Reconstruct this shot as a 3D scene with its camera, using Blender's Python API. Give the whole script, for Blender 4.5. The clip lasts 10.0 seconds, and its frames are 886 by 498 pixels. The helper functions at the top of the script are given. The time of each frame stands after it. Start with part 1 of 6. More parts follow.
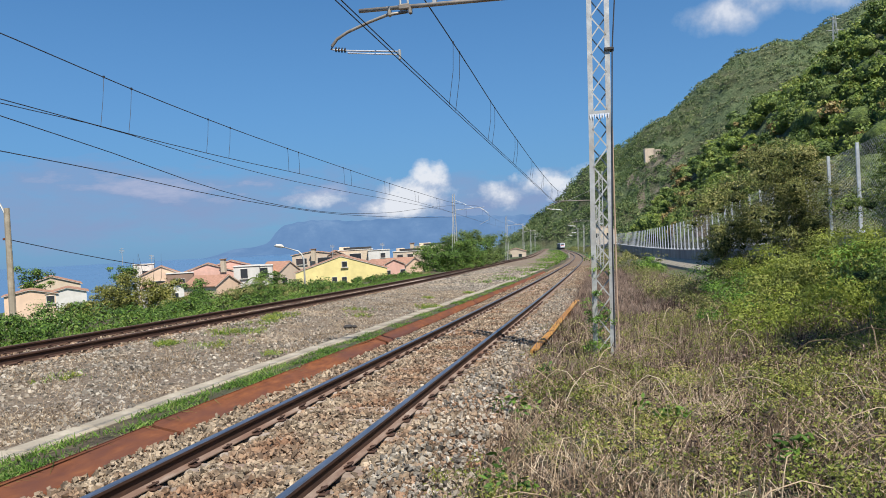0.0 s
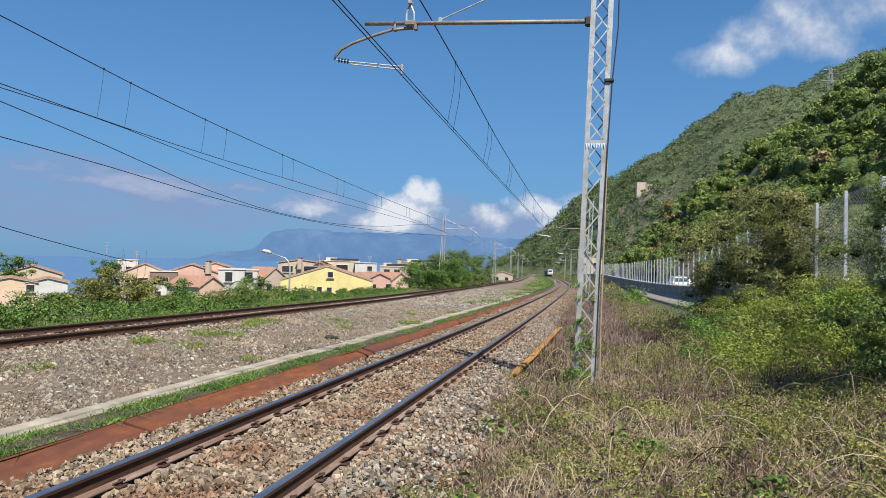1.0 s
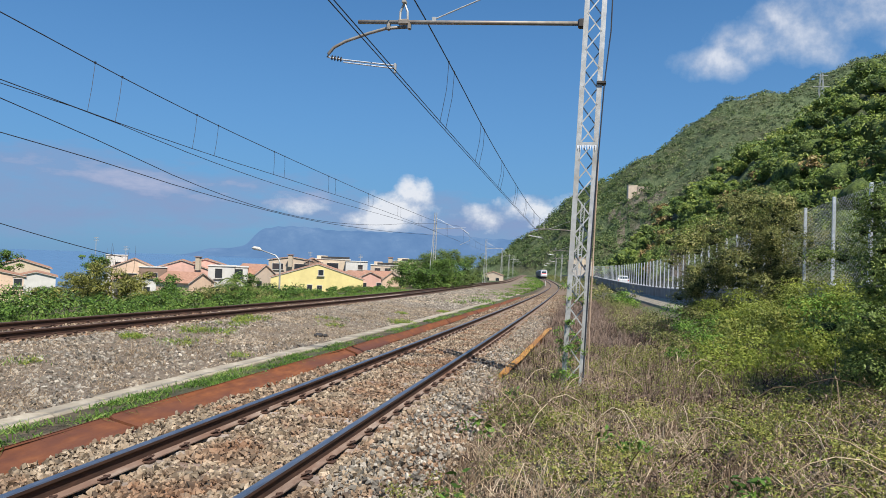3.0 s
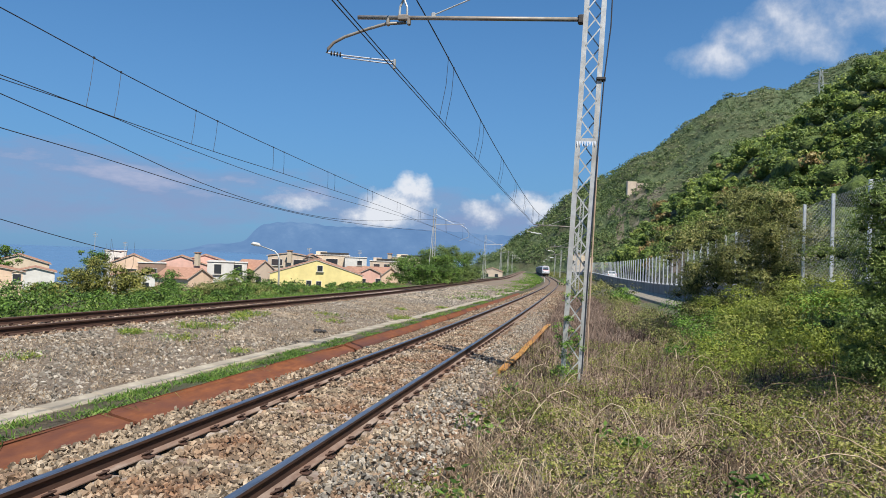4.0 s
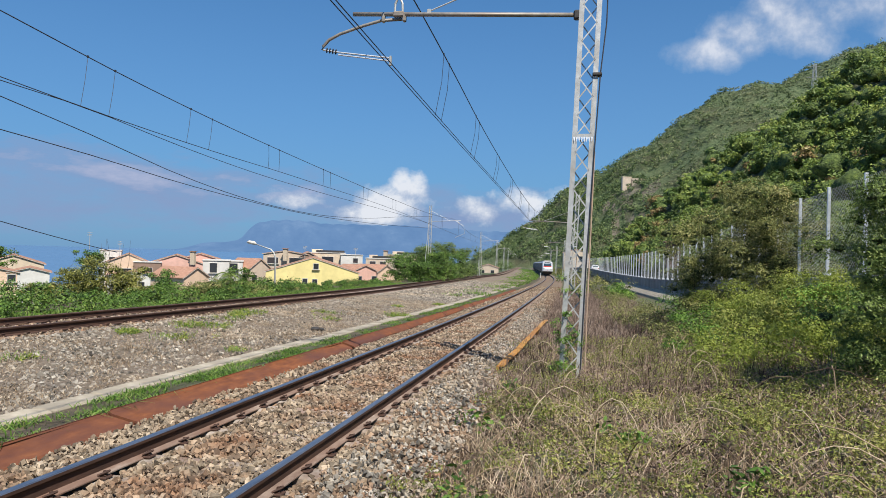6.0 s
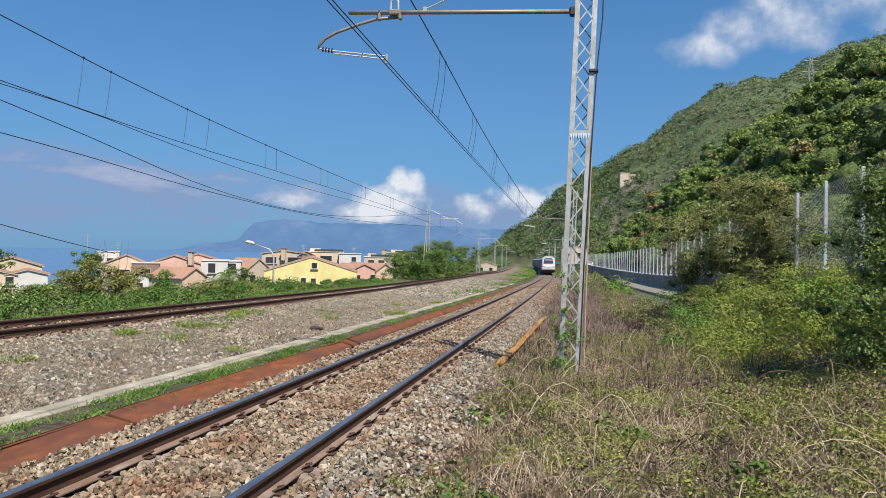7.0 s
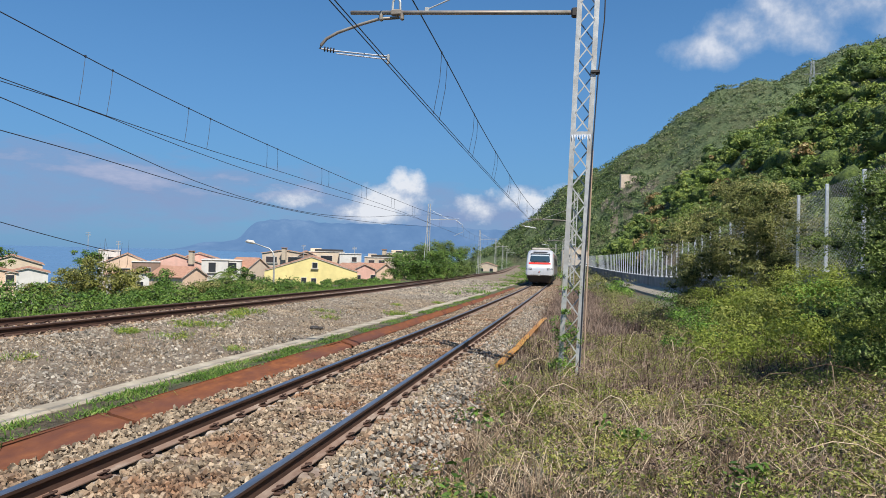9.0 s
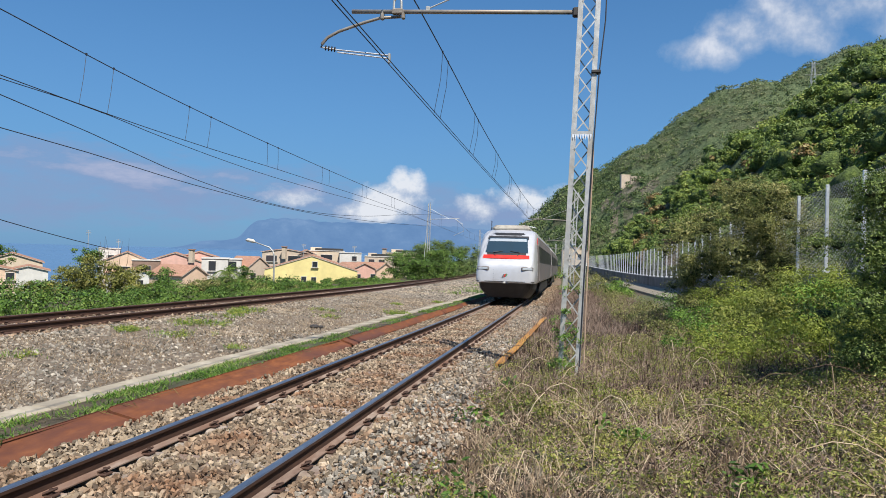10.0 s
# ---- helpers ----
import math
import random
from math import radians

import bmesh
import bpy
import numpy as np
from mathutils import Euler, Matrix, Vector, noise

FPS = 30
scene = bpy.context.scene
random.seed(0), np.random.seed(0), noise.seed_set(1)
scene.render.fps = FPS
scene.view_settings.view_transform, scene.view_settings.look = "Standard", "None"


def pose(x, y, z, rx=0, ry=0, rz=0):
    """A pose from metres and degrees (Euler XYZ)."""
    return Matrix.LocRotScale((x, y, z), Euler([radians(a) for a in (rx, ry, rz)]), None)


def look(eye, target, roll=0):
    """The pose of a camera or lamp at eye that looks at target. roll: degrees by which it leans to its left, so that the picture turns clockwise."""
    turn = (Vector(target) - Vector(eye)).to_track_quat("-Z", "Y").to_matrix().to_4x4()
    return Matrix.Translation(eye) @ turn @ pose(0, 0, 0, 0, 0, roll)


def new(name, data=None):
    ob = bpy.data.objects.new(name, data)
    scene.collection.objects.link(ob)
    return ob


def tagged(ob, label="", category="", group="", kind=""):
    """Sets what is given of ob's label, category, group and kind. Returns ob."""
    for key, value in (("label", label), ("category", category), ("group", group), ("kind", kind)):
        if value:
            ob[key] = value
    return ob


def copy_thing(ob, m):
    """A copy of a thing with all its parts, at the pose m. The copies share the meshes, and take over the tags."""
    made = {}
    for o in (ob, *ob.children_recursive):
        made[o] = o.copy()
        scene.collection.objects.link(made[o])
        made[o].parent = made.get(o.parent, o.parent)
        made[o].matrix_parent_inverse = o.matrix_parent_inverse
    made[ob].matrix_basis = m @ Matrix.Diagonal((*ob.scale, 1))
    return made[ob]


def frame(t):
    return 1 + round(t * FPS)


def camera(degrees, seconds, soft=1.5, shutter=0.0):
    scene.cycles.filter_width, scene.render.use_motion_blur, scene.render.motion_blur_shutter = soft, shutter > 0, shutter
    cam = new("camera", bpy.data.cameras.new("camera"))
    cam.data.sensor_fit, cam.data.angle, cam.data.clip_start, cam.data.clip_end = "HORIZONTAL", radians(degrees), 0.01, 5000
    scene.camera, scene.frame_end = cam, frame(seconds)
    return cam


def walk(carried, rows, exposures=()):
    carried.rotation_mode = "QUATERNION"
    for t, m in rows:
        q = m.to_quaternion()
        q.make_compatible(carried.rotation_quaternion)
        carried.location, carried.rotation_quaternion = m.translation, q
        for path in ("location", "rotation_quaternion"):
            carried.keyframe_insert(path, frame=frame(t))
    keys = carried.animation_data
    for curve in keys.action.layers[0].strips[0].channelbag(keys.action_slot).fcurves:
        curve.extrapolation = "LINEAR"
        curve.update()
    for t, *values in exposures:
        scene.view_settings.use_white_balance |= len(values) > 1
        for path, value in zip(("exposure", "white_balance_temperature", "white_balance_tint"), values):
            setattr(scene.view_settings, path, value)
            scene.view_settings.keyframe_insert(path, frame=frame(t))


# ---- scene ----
# Camera: a phone held beside a railway, turning a little in the hand.


def aim(eye, yaw, pitch, roll):
    """Camera pose: yaw to the left of +y, pitch up, roll, in degrees."""
    a, b = radians(yaw), radians(pitch)
    ahead = Vector((-math.sin(a) * math.cos(b), math.cos(a) * math.cos(b), math.sin(b)))
    return look(eye, Vector(eye) + ahead, roll)


cam = camera(64.07, 10.0, soft=0.5, shutter=0.3)
PATH = [
    (0.0, (0.032, 0.008, 1.640), 12.546, -0.503, -3.096),
    (0.5, (0.017, 0.016, 1.630), 12.063, 0.065, -0.451),
    (1.0, (0.021, 0.013, 1.621), 11.527, 0.967, 1.139),
    (1.5, (0.022, 0.011, 1.621), 11.026, 1.301, 1.774),
    (2.0, (0.024, 0.009, 1.619), 10.913, 1.034, 1.861),
    (2.5, (0.035, 0.006, 1.619), 10.864, 1.039, 1.872),
    (4.0, (0.035, 0.008, 1.618), 10.737, 0.642, 2.033),
    (4.5, (0.017, 0.006, 1.623), 10.662, 0.607, 1.927),
    (5.0, (0.011, 0.009, 1.619), 10.585, 0.618, 1.853),
    (5.5, (0.001, 0.009, 1.618), 10.499, 0.529, 1.818),
    (7.0, (0.005, 0.002, 1.616), 10.236, 0.226, 0.965),
    (7.5, (0.002, 0.005, 1.616), 10.225, 0.225, 1.022),
    (8.0, (0.002, -0.006, 1.616), 10.166, 0.230, 1.087),
    (8.5, (0.002, 0.001, 1.614), 10.235, 0.246, 1.196),
    (9.0, (0.003, 0.004, 1.613), 10.275, 0.271, 1.285),
    (9.5, (0.005, -0.002, 1.615), 10.283, 0.231, 1.359),
    (10.0, (0.000, 0.000, 1.608), 10.278, 0.231, 1.500),
]
walk(cam, [(t, aim(e, a, b, c)) for t, e, a, b, c in PATH])
scene.view_settings.exposure = 0.35

# ---- light: clear midday sun with a hazy, cloudy horizon ----
SUN_FROM = Vector((0.40, -0.60, 1.0)).normalized()
sun_el = math.asin(SUN_FROM.z)
sun_rot = math.atan2(SUN_FROM.x, SUN_FROM.y)
sun = new("sun", bpy.data.lights.new("sun", "SUN"))
sun.data.energy, sun.data.angle, sun.data.color = 5.0, radians(0.53), (1.0, 0.94, 0.84)
sun.matrix_world = look((0, 0, 60), Vector((0, 0, 60)) - SUN_FROM)


def link(tree, a, b):
    tree.links.new(a, b)


def node(tree, kind, **values):
    n = tree.nodes.new(kind)
    for k, v in values.items():
        if k == "op":
            n.operation = v
        elif k == "blend":
            n.blend_type = v
        elif k == "dtype":
            n.data_type = v
        else:
            n.inputs[k.replace("_", " ")].default_value = v
    return n


def ramp(tree, source, stops):
    r = tree.nodes.new("ShaderNodeValToRGB")
    els = r.color_ramp.elements
    while len(els) < len(stops):
        els.new(0.5)
    for e, (p, c) in zip(els, stops):
        e.position, e.color = p, (*c, 1) if len(c) == 3 else c
    link(tree, source, r.inputs[0])
    return r.outputs[0]


def maths(tree, op, a, b=None, clamp=False):
    n = tree.nodes.new("ShaderNodeMath")
    n.operation, n.use_clamp = op, clamp
    for i, v in enumerate((a, b)):
        if v is None:
            continue
        if isinstance(v, (int, float)):
            n.inputs[i].default_value = v
        else:
            link(tree, v, n.inputs[i])
    return n.outputs[0]


def mixed(tree, fac, a, b, blend="MIX"):
    n = tree.nodes.new("ShaderNodeMix")
    n.data_type, n.blend_type = "RGBA", blend
    for i, v in ((0, fac), (6, a), (7, b)):
        if isinstance(v, (int, float)):
            n.inputs[i].default_value = v
        elif isinstance(v, tuple):
            n.inputs[i].default_value = (*v, 1)
        else:
            link(tree, v, n.inputs[i])
    return n.outputs[2]


def build_world():
    world = bpy.data.worlds.new("sky")
    scene.world = world
    world.use_nodes = True
    t = world.node_tree
    t.nodes.clear()
    sky = t.nodes.new("ShaderNodeTexSky")
    sky.sky_type, sky.sun_disc = "NISHITA", False
    sky.sun_elevation, sky.sun_rotation = sun_el, sun_rot
    sky.altitude, sky.air_density, sky.dust_density, sky.ozone_density = 50, 1.0, 0.25, 6.0
    co = t.nodes.new("ShaderNodeTexCoord").outputs["Generated"]
    sep = t.nodes.new("ShaderNodeSeparateXYZ")
    link(t, co, sep.inputs[0])
    el = maths(t, "ARCSINE", sep.outputs[2])
    az = maths(t, "ARCTAN2", sep.outputs[0], sep.outputs[1])
    tex = node(t, "ShaderNodeTexNoise", Scale=17.0, Detail=10.0, Roughness=0.6)
    sc = t.nodes.new("ShaderNodeVectorMath")
    sc.operation = "MULTIPLY"
    sc.inputs[1].default_value = (1, 1, 1.25)
    link(t, co, sc.inputs[0])
    link(t, sc.outputs[0], tex.inputs["Vector"])
    noise_v = tex.outputs["Fac"]
    wisp = node(t, "ShaderNodeTexNoise", Scale=9.0, Detail=8.0, Roughness=0.6)
    sc2 = t.nodes.new("ShaderNodeVectorMath")
    sc2.operation = "MULTIPLY"
    sc2.inputs[1].default_value = (1, 1, 3.2)
    link(t, co, sc2.inputs[0])
    link(t, sc2.outputs[0], wisp.inputs["Vector"])

    def lump(a, e, ra, re):
        """A soft bank of cloud about azimuth a and elevation e, in degrees."""
        da = maths(t, "DIVIDE", maths(t, "SUBTRACT", az, radians(a)), radians(ra))
        de = maths(t, "DIVIDE", maths(t, "SUBTRACT", el, radians(e)), radians(re))
        d = maths(t, "ADD", maths(t, "MULTIPLY", da, da), maths(t, "MULTIPLY", de, de))
        return maths(t, "SUBTRACT", 1.0, d)

    banks = [(-14.6, 3.8, 3.4, 1.9), (-13.3, 5.1, 1.9, 1.5), (-8.0, 3.5, 2.6, 1.1), (-3.6, 4.0, 3.2, 1.5), (-0.8, 4.7, 1.8, 1.2), (-23.0, 4.0, 3.0, 0.9), (-17.5, 3.0, 3.0, 0.9),
             (70, 14, 25, 4), (-130, 12, 30, 4)]
    total = None
    for b in banks:
        v = lump(*b)
        total = v if total is None else maths(t, "MAXIMUM", total, v)
    dens = maths(t, "ADD", maths(t, "MULTIPLY", total, 0.52), maths(t, "MULTIPLY", maths(t, "SUBTRACT", noise_v, 0.5), 2.7))
    cover = ramp(t, dens, [(0.02, (0, 0, 0)), (0.30, (0.35, 0.35, 0.35)), (0.75, (0.95, 0.95, 0.95))])
    upper = None
    for b in [(10.2, 15.3, 3.2, 1.3), (13.2, 16.2, 3.6, 1.9), (16.5, 17.4, 4.4, 2.7), (20.4, 18.6, 5.5, 3.6), (25.0, 19.5, 8.0, 4.4)]:
        v = lump(*b)
        upper = v if upper is None else maths(t, "MAXIMUM", upper, v)
    soft_n = node(t, "ShaderNodeTexNoise", Scale=14.0, Detail=9.0, Roughness=0.58)
    link(t, co, soft_n.inputs["Vector"])
    dens2 = maths(t, "ADD", maths(t, "MULTIPLY", maths(t, "MAXIMUM", upper, -4.0), 0.6), maths(t, "MULTIPLY", maths(t, "SUBTRACT", soft_n.outputs["Fac"], 0.46), 3.0))
    cover2 = ramp(t, dens2, [(0.0, (0, 0, 0)), (0.5, (0.34, 0.34, 0.34)), (1.1, (0.78, 0.78, 0.78))])
    shade2 = ramp(t, dens2, [(0.2, (4.4, 5.4, 7.0)), (0.6, (6.2, 6.7, 7.7)), (1.0, (8.2, 8.4, 9.0))])
    haze_band = maths(t, "MAXIMUM", lump(-40, 4.2, 22, 3.0), lump(-12, 3.0, 16, 2.6))
    thin = maths(t, "ADD", maths(t, "MULTIPLY", maths(t, "MAXIMUM", haze_band, -3.0), 0.62), maths(t, "MULTIPLY", maths(t, "SUBTRACT", wisp.outputs["Fac"], 0.46), 2.2))
    thin = ramp(t, thin, [(0.0, (0, 0, 0)), (0.45, (0.55, 0.58, 0.58)), (0.9, (0.95, 0.95, 0.95))])
    shade = ramp(t, maths(t, "ADD", noise_v, maths(t, "MULTIPLY", total, 0.12)), [(0.40, (3.6, 4.6, 6.4)), (0.52, (5.6, 6.2, 7.4)), (0.68, (8.0, 8.3, 8.9))])
    low = ramp(t, maths(t, "DIVIDE", el, radians(30)), [(0.0, (0.85, 0.85, 0.85)), (0.35, (0.50, 0.50, 0.50)), (1.0, (0.0, 0.0, 0.0))])
    blue = mixed(t, 1.0, sky.outputs[0], (0.465, 0.94, 1.18), "MULTIPLY")
    col = mixed(t, low, blue, (1.62, 3.1, 5.6))
    col = mixed(t, thin, col, (2.45, 3.4, 5.6))
    streak = maths(t, "ADD", maths(t, "MULTIPLY", maths(t, "MAXIMUM", lump(-37, 5.2, 15, 1.5), lump(-26, 4.6, 9, 1.0)), 0.5), maths(t, "MULTIPLY", maths(t, "SUBTRACT", wisp.outputs["Fac"], 0.52), 3.6))
    col = mixed(t, ramp(t, streak, [(0.35, (0, 0, 0)), (0.75, (0.45, 0.45, 0.45)), (1.2, (0.8, 0.8, 0.8))]), col, (4.3, 4.85, 6.7))
    col = mixed(t, cover, col, shade)
    col = mixed(t, cover2, col, shade2)
    bg = t.nodes.new("ShaderNodeBackground")
    bg.inputs["Strength"].default_value = 0.079
    link(t, col, bg.inputs["Color"])
    out = t.nodes.new("ShaderNodeOutputWorld")
    link(t, bg.outputs[0], out.inputs["Surface"])


build_world()

# ---- materials ----


def surf(name, stops, scale=4.0, rough=0.8, metal=0.0, bump=0.3, bscale=60.0, stain=None, sscale=0.8, stretch=(1, 1, 1), vary=0.0, depth=0.01, spec=0.5):
    """A weathered surface: colours by fine noise, broad stains, relief; vary: change from piece to piece."""
    m = bpy.data.materials.new(name)
    m.use_nodes = True
    t = m.node_tree
    p = t.nodes["Principled BSDF"]
    co = t.nodes.new("ShaderNodeTexCoord").outputs["Object"]
    mp = t.nodes.new("ShaderNodeMapping")
    mp.inputs["Scale"].default_value = stretch
    link(t, co, mp.inputs[0])
    n1 = node(t, "ShaderNodeTexNoise", Scale=scale, Detail=8.0, Roughness=0.62)
    link(t, mp.outputs[0], n1.inputs["Vector"])
    c = ramp(t, n1.outputs["Fac"], stops)
    if stain:
        n2 = node(t, "ShaderNodeTexNoise", Scale=sscale, Detail=5.0, Roughness=0.6)
        link(t, mp.outputs[0], n2.inputs["Vector"])
        c = mixed(t, ramp(t, n2.outputs["Fac"], [(0.45, (0, 0, 0)), (0.66, (1, 1, 1))]), c, stain)
    if vary:
        o = t.nodes.new("ShaderNodeObjectInfo").outputs["Random"]
        g = t.nodes.new("ShaderNodeNewGeometry").outputs["Random Per Island"]
        v = maths(t, "FRACT", maths(t, "ADD", o, g))
        v = maths(t, "ADD", maths(t, "MULTIPLY", v, 2 * vary), 1 - vary)
        vm = t.nodes.new("ShaderNodeVectorMath")
        vm.operation = "SCALE"
        link(t, c, vm.inputs[0])
        link(t, v, vm.inputs["Scale"])
        c = vm.outputs[0]
    link(t, c, p.inputs["Base Color"])
    p.inputs["Metallic"].default_value = metal
    p.inputs["Specular IOR Level"].default_value = spec
    r = maths(t, "ADD", maths(t, "MULTIPLY", n1.outputs["Fac"], 0.3), rough - 0.15, True)
    link(t, r, p.inputs["Roughness"])
    n3 = node(t, "ShaderNodeTexNoise", Scale=bscale, Detail=6.0, Roughness=0.65)
    link(t, mp.outputs[0], n3.inputs["Vector"])
    b = node(t, "ShaderNodeBump", Strength=bump, Distance=depth)
    link(t, n3.outputs["Fac"], b.inputs["Height"])
    link(t, b.outputs[0], p.inputs["Normal"])
    return m


def leafy(name, colours, through_light=0.35, rough=0.55, sscale=0.6, each=0.85, broad=1.5):
    """Foliage: each leaf its own green, light passing through."""
    m = bpy.data.materials.new(name)
    m.use_nodes = True
    t = m.node_tree
    p = t.nodes["Principled BSDF"]
    g = t.nodes.new("ShaderNodeNewGeometry").outputs["Random Per Island"]
    co = t.nodes.new("ShaderNodeTexCoord").outputs["Object"]
    n = node(t, "ShaderNodeTexNoise", Scale=sscale, Detail=4.0, Roughness=0.6)
    link(t, co, n.inputs["Vector"])
    v = maths(t, "ADD", maths(t, "MULTIPLY", g, each), maths(t, "MULTIPLY", maths(t, "SUBTRACT", n.outputs["Fac"], 0.44 - 0.3 * (0.85 - each)), broad), True)
    k = len(colours) - 1
    c = ramp(t, v, [(0.08 + 0.84 * i / k, col) for i, col in enumerate(colours)])
    link(t, c, p.inputs["Base Color"])
    p.inputs["Roughness"].default_value = rough
    p.inputs["Specular IOR Level"].default_value = 0.35
    tr = t.nodes.new("ShaderNodeBsdfTranslucent")
    link(t, c, tr.inputs["Color"])
    mx = t.nodes.new("ShaderNodeMixShader")
    mx.inputs[0].default_value = through_light
    link(t, p.outputs[0], mx.inputs[1])
    link(t, tr.outputs[0], mx.inputs[2])
    link(t, mx.outputs[0], t.nodes["Material Output"].inputs["Surface"])
    return m


def plain_glass(name, tint, rough=0.05):
    m = bpy.data.materials.new(name)
    m.use_nodes = True
    p = m.node_tree.nodes["Principled BSDF"]
    p.inputs["Base Color"].default_value = (*tint, 1)
    p.inputs["Roughness"].default_value = rough
    p.inputs["Specular IOR Level"].default_value = 0.8
    p.inputs["Coat Weight"].default_value = 0.6
    return m


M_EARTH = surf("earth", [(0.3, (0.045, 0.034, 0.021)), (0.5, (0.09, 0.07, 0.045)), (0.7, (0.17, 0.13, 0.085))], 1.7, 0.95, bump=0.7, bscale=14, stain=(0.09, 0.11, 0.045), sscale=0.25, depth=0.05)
M_BALLAST = surf("ballast_stone", [(0.25, (0.14, 0.10, 0.066)), (0.5, (0.285, 0.222, 0.154)), (0.75, (0.46, 0.38, 0.285))], 7, 0.9, bump=0.6, bscale=90, stain=(0.21, 0.115, 0.065), sscale=1.3, vary=0.6, depth=0.01)
M_GREYSTONE = surf("grey_gravel_stone", [(0.25, (0.125, 0.106, 0.086)), (0.5, (0.26, 0.232, 0.192)), (0.75, (0.44, 0.402, 0.35))], 6, 0.92, bump=0.6, bscale=90, stain=(0.33, 0.27, 0.20), sscale=0.35, vary=0.7, depth=0.01)
M_GRAVELBED = surf("gravel_bed", [(0.3, (0.06, 0.045, 0.032)), (0.48, (0.185, 0.143, 0.103)), (0.7, (0.36, 0.30, 0.235))], 26, 0.95, bump=1.0, bscale=34, stain=(0.23, 0.175, 0.12), sscale=0.35, depth=0.04)
M_BALLASTBED = surf("ballast_bed", [(0.3, (0.07, 0.05, 0.032)), (0.48, (0.18, 0.135, 0.092)), (0.7, (0.33, 0.26, 0.19))], 22, 0.95, bump=1.0, bscale=28, stain=(0.17, 0.10, 0.065), sscale=0.7, depth=0.05)
M_RUST = surf("rusted_steel", [(0.3, (0.13, 0.040, 0.014)), (0.55, (0.235, 0.078, 0.026)), (0.75, (0.32, 0.12, 0.045))], 9, 0.85, metal=0.15, bump=0.35, bscale=45, stain=(0.12, 0.045, 0.03), sscale=1.4, stretch=(1, 0.35, 1), depth=0.006)
M_YELLOWRUST = surf("rusty_yellow_steel", [(0.3, (0.30, 0.13, 0.03)), (0.55, (0.46, 0.24, 0.06)), (0.75, (0.55, 0.32, 0.10))], 7, 0.8, metal=0.05, bump=0.3, bscale=40, stain=(0.24, 0.09, 0.035), sscale=1.1, stretch=(1, 0.4, 1), depth=0.005)
M_RAILSIDE = surf("rail_rust", [(0.3, (0.050, 0.028, 0.022)), (0.55, (0.090, 0.048, 0.034)), (0.75, (0.15, 0.080, 0.052))], 12, 0.8, metal=0.2, bump=0.3, bscale=60, stretch=(1, 0.25, 1), depth=0.003)
M_RAILTOP = surf("polished_rail", [(0.3, (0.20, 0.21, 0.24)), (0.6, (0.33, 0.35, 0.39)), (0.8, (0.46, 0.48, 0.52))], 30, 0.38, metal=0.85, bump=0.05, bscale=80, stretch=(1, 0.1, 1), depth=0.001)
M_RAILTOPOLD = surf("dull_rail", [(0.3, (0.10, 0.055, 0.04)), (0.6, (0.17, 0.10, 0.07)), (0.8, (0.24, 0.15, 0.11))], 30, 0.55, metal=0.4, bump=0.05, bscale=80, stretch=(1, 0.1, 1), depth=0.001)
M_SLEEPER = surf("concrete_sleeper", [(0.3, (0.26, 0.22, 0.18)), (0.55, (0.40, 0.35, 0.30)), (0.75, (0.52, 0.47, 0.41))], 8, 0.9, bump=0.4, bscale=50, stain=(0.22, 0.13, 0.09), sscale=1.6, vary=0.15, depth=0.006)
M_CONCRETE = surf("pale_concrete", [(0.3, (0.29, 0.245, 0.18)), (0.55, (0.42, 0.365, 0.28)), (0.75, (0.52, 0.46, 0.365))], 5, 0.92, bump=0.35, bscale=45, stain=(0.30, 0.26, 0.20), sscale=0.9, vary=0.08, depth=0.006)
M_WALL = surf("grey_wall_concrete", [(0.3, (0.17, 0.17, 0.165)), (0.55, (0.27, 0.27, 0.265)), (0.75, (0.36, 0.355, 0.35))], 2.5, 0.9, bump=0.35, bscale=30, stain=(0.16, 0.155, 0.145), sscale=0.5, stretch=(1, 1, 0.4), depth=0.01)
# rust dust on the rail foot, paled further by sunlight put into the colour
M_SUNDUST = surf("dusty_sunlit_rail_foot", [(0.3, (0.16, 0.10, 0.075)), (0.55, (0.27, 0.20, 0.16)), (0.75, (0.40, 0.33, 0.28))], 10, 0.9, bump=0.2, bscale=50, stain=(0.17, 0.09, 0.06), sscale=1.8, stretch=(1, 0.3, 1), depth=0.003)
M_GALV = surf("galvanised_steel", [(0.3, (0.44, 0.45, 0.45)), (0.55, (0.56, 0.57, 0.56)), (0.75, (0.68, 0.68, 0.66))], 9, 0.5, metal=0.35, bump=0.12, bscale=60, stain=(0.42, 0.40, 0.36), sscale=2.2, depth=0.003)
M_ARM = surf("weathered_tube", [(0.3, (0.24, 0.215, 0.185)), (0.55, (0.33, 0.30, 0.26)), (0.75, (0.42, 0.385, 0.34))], 9, 0.55, metal=0.3, bump=0.12, bscale=60, stain=(0.25, 0.20, 0.16), sscale=2.2, depth=0.003)
M_ZINC = surf("bright_zinc", [(0.3, (0.55, 0.57, 0.60)), (0.55, (0.68, 0.70, 0.73)), (0.75, (0.80, 0.82, 0.84))], 14, 0.4, metal=0.5, bump=0.1, bscale=60, depth=0.003)
M_DARKSTEEL = surf("dark_steel", [(0.3, (0.035, 0.033, 0.035)), (0.6, (0.07, 0.065, 0.062)), (0.8, (0.11, 0.10, 0.09))], 14, 0.7, metal=0.3, bump=0.2, bscale=60, depth=0.003)
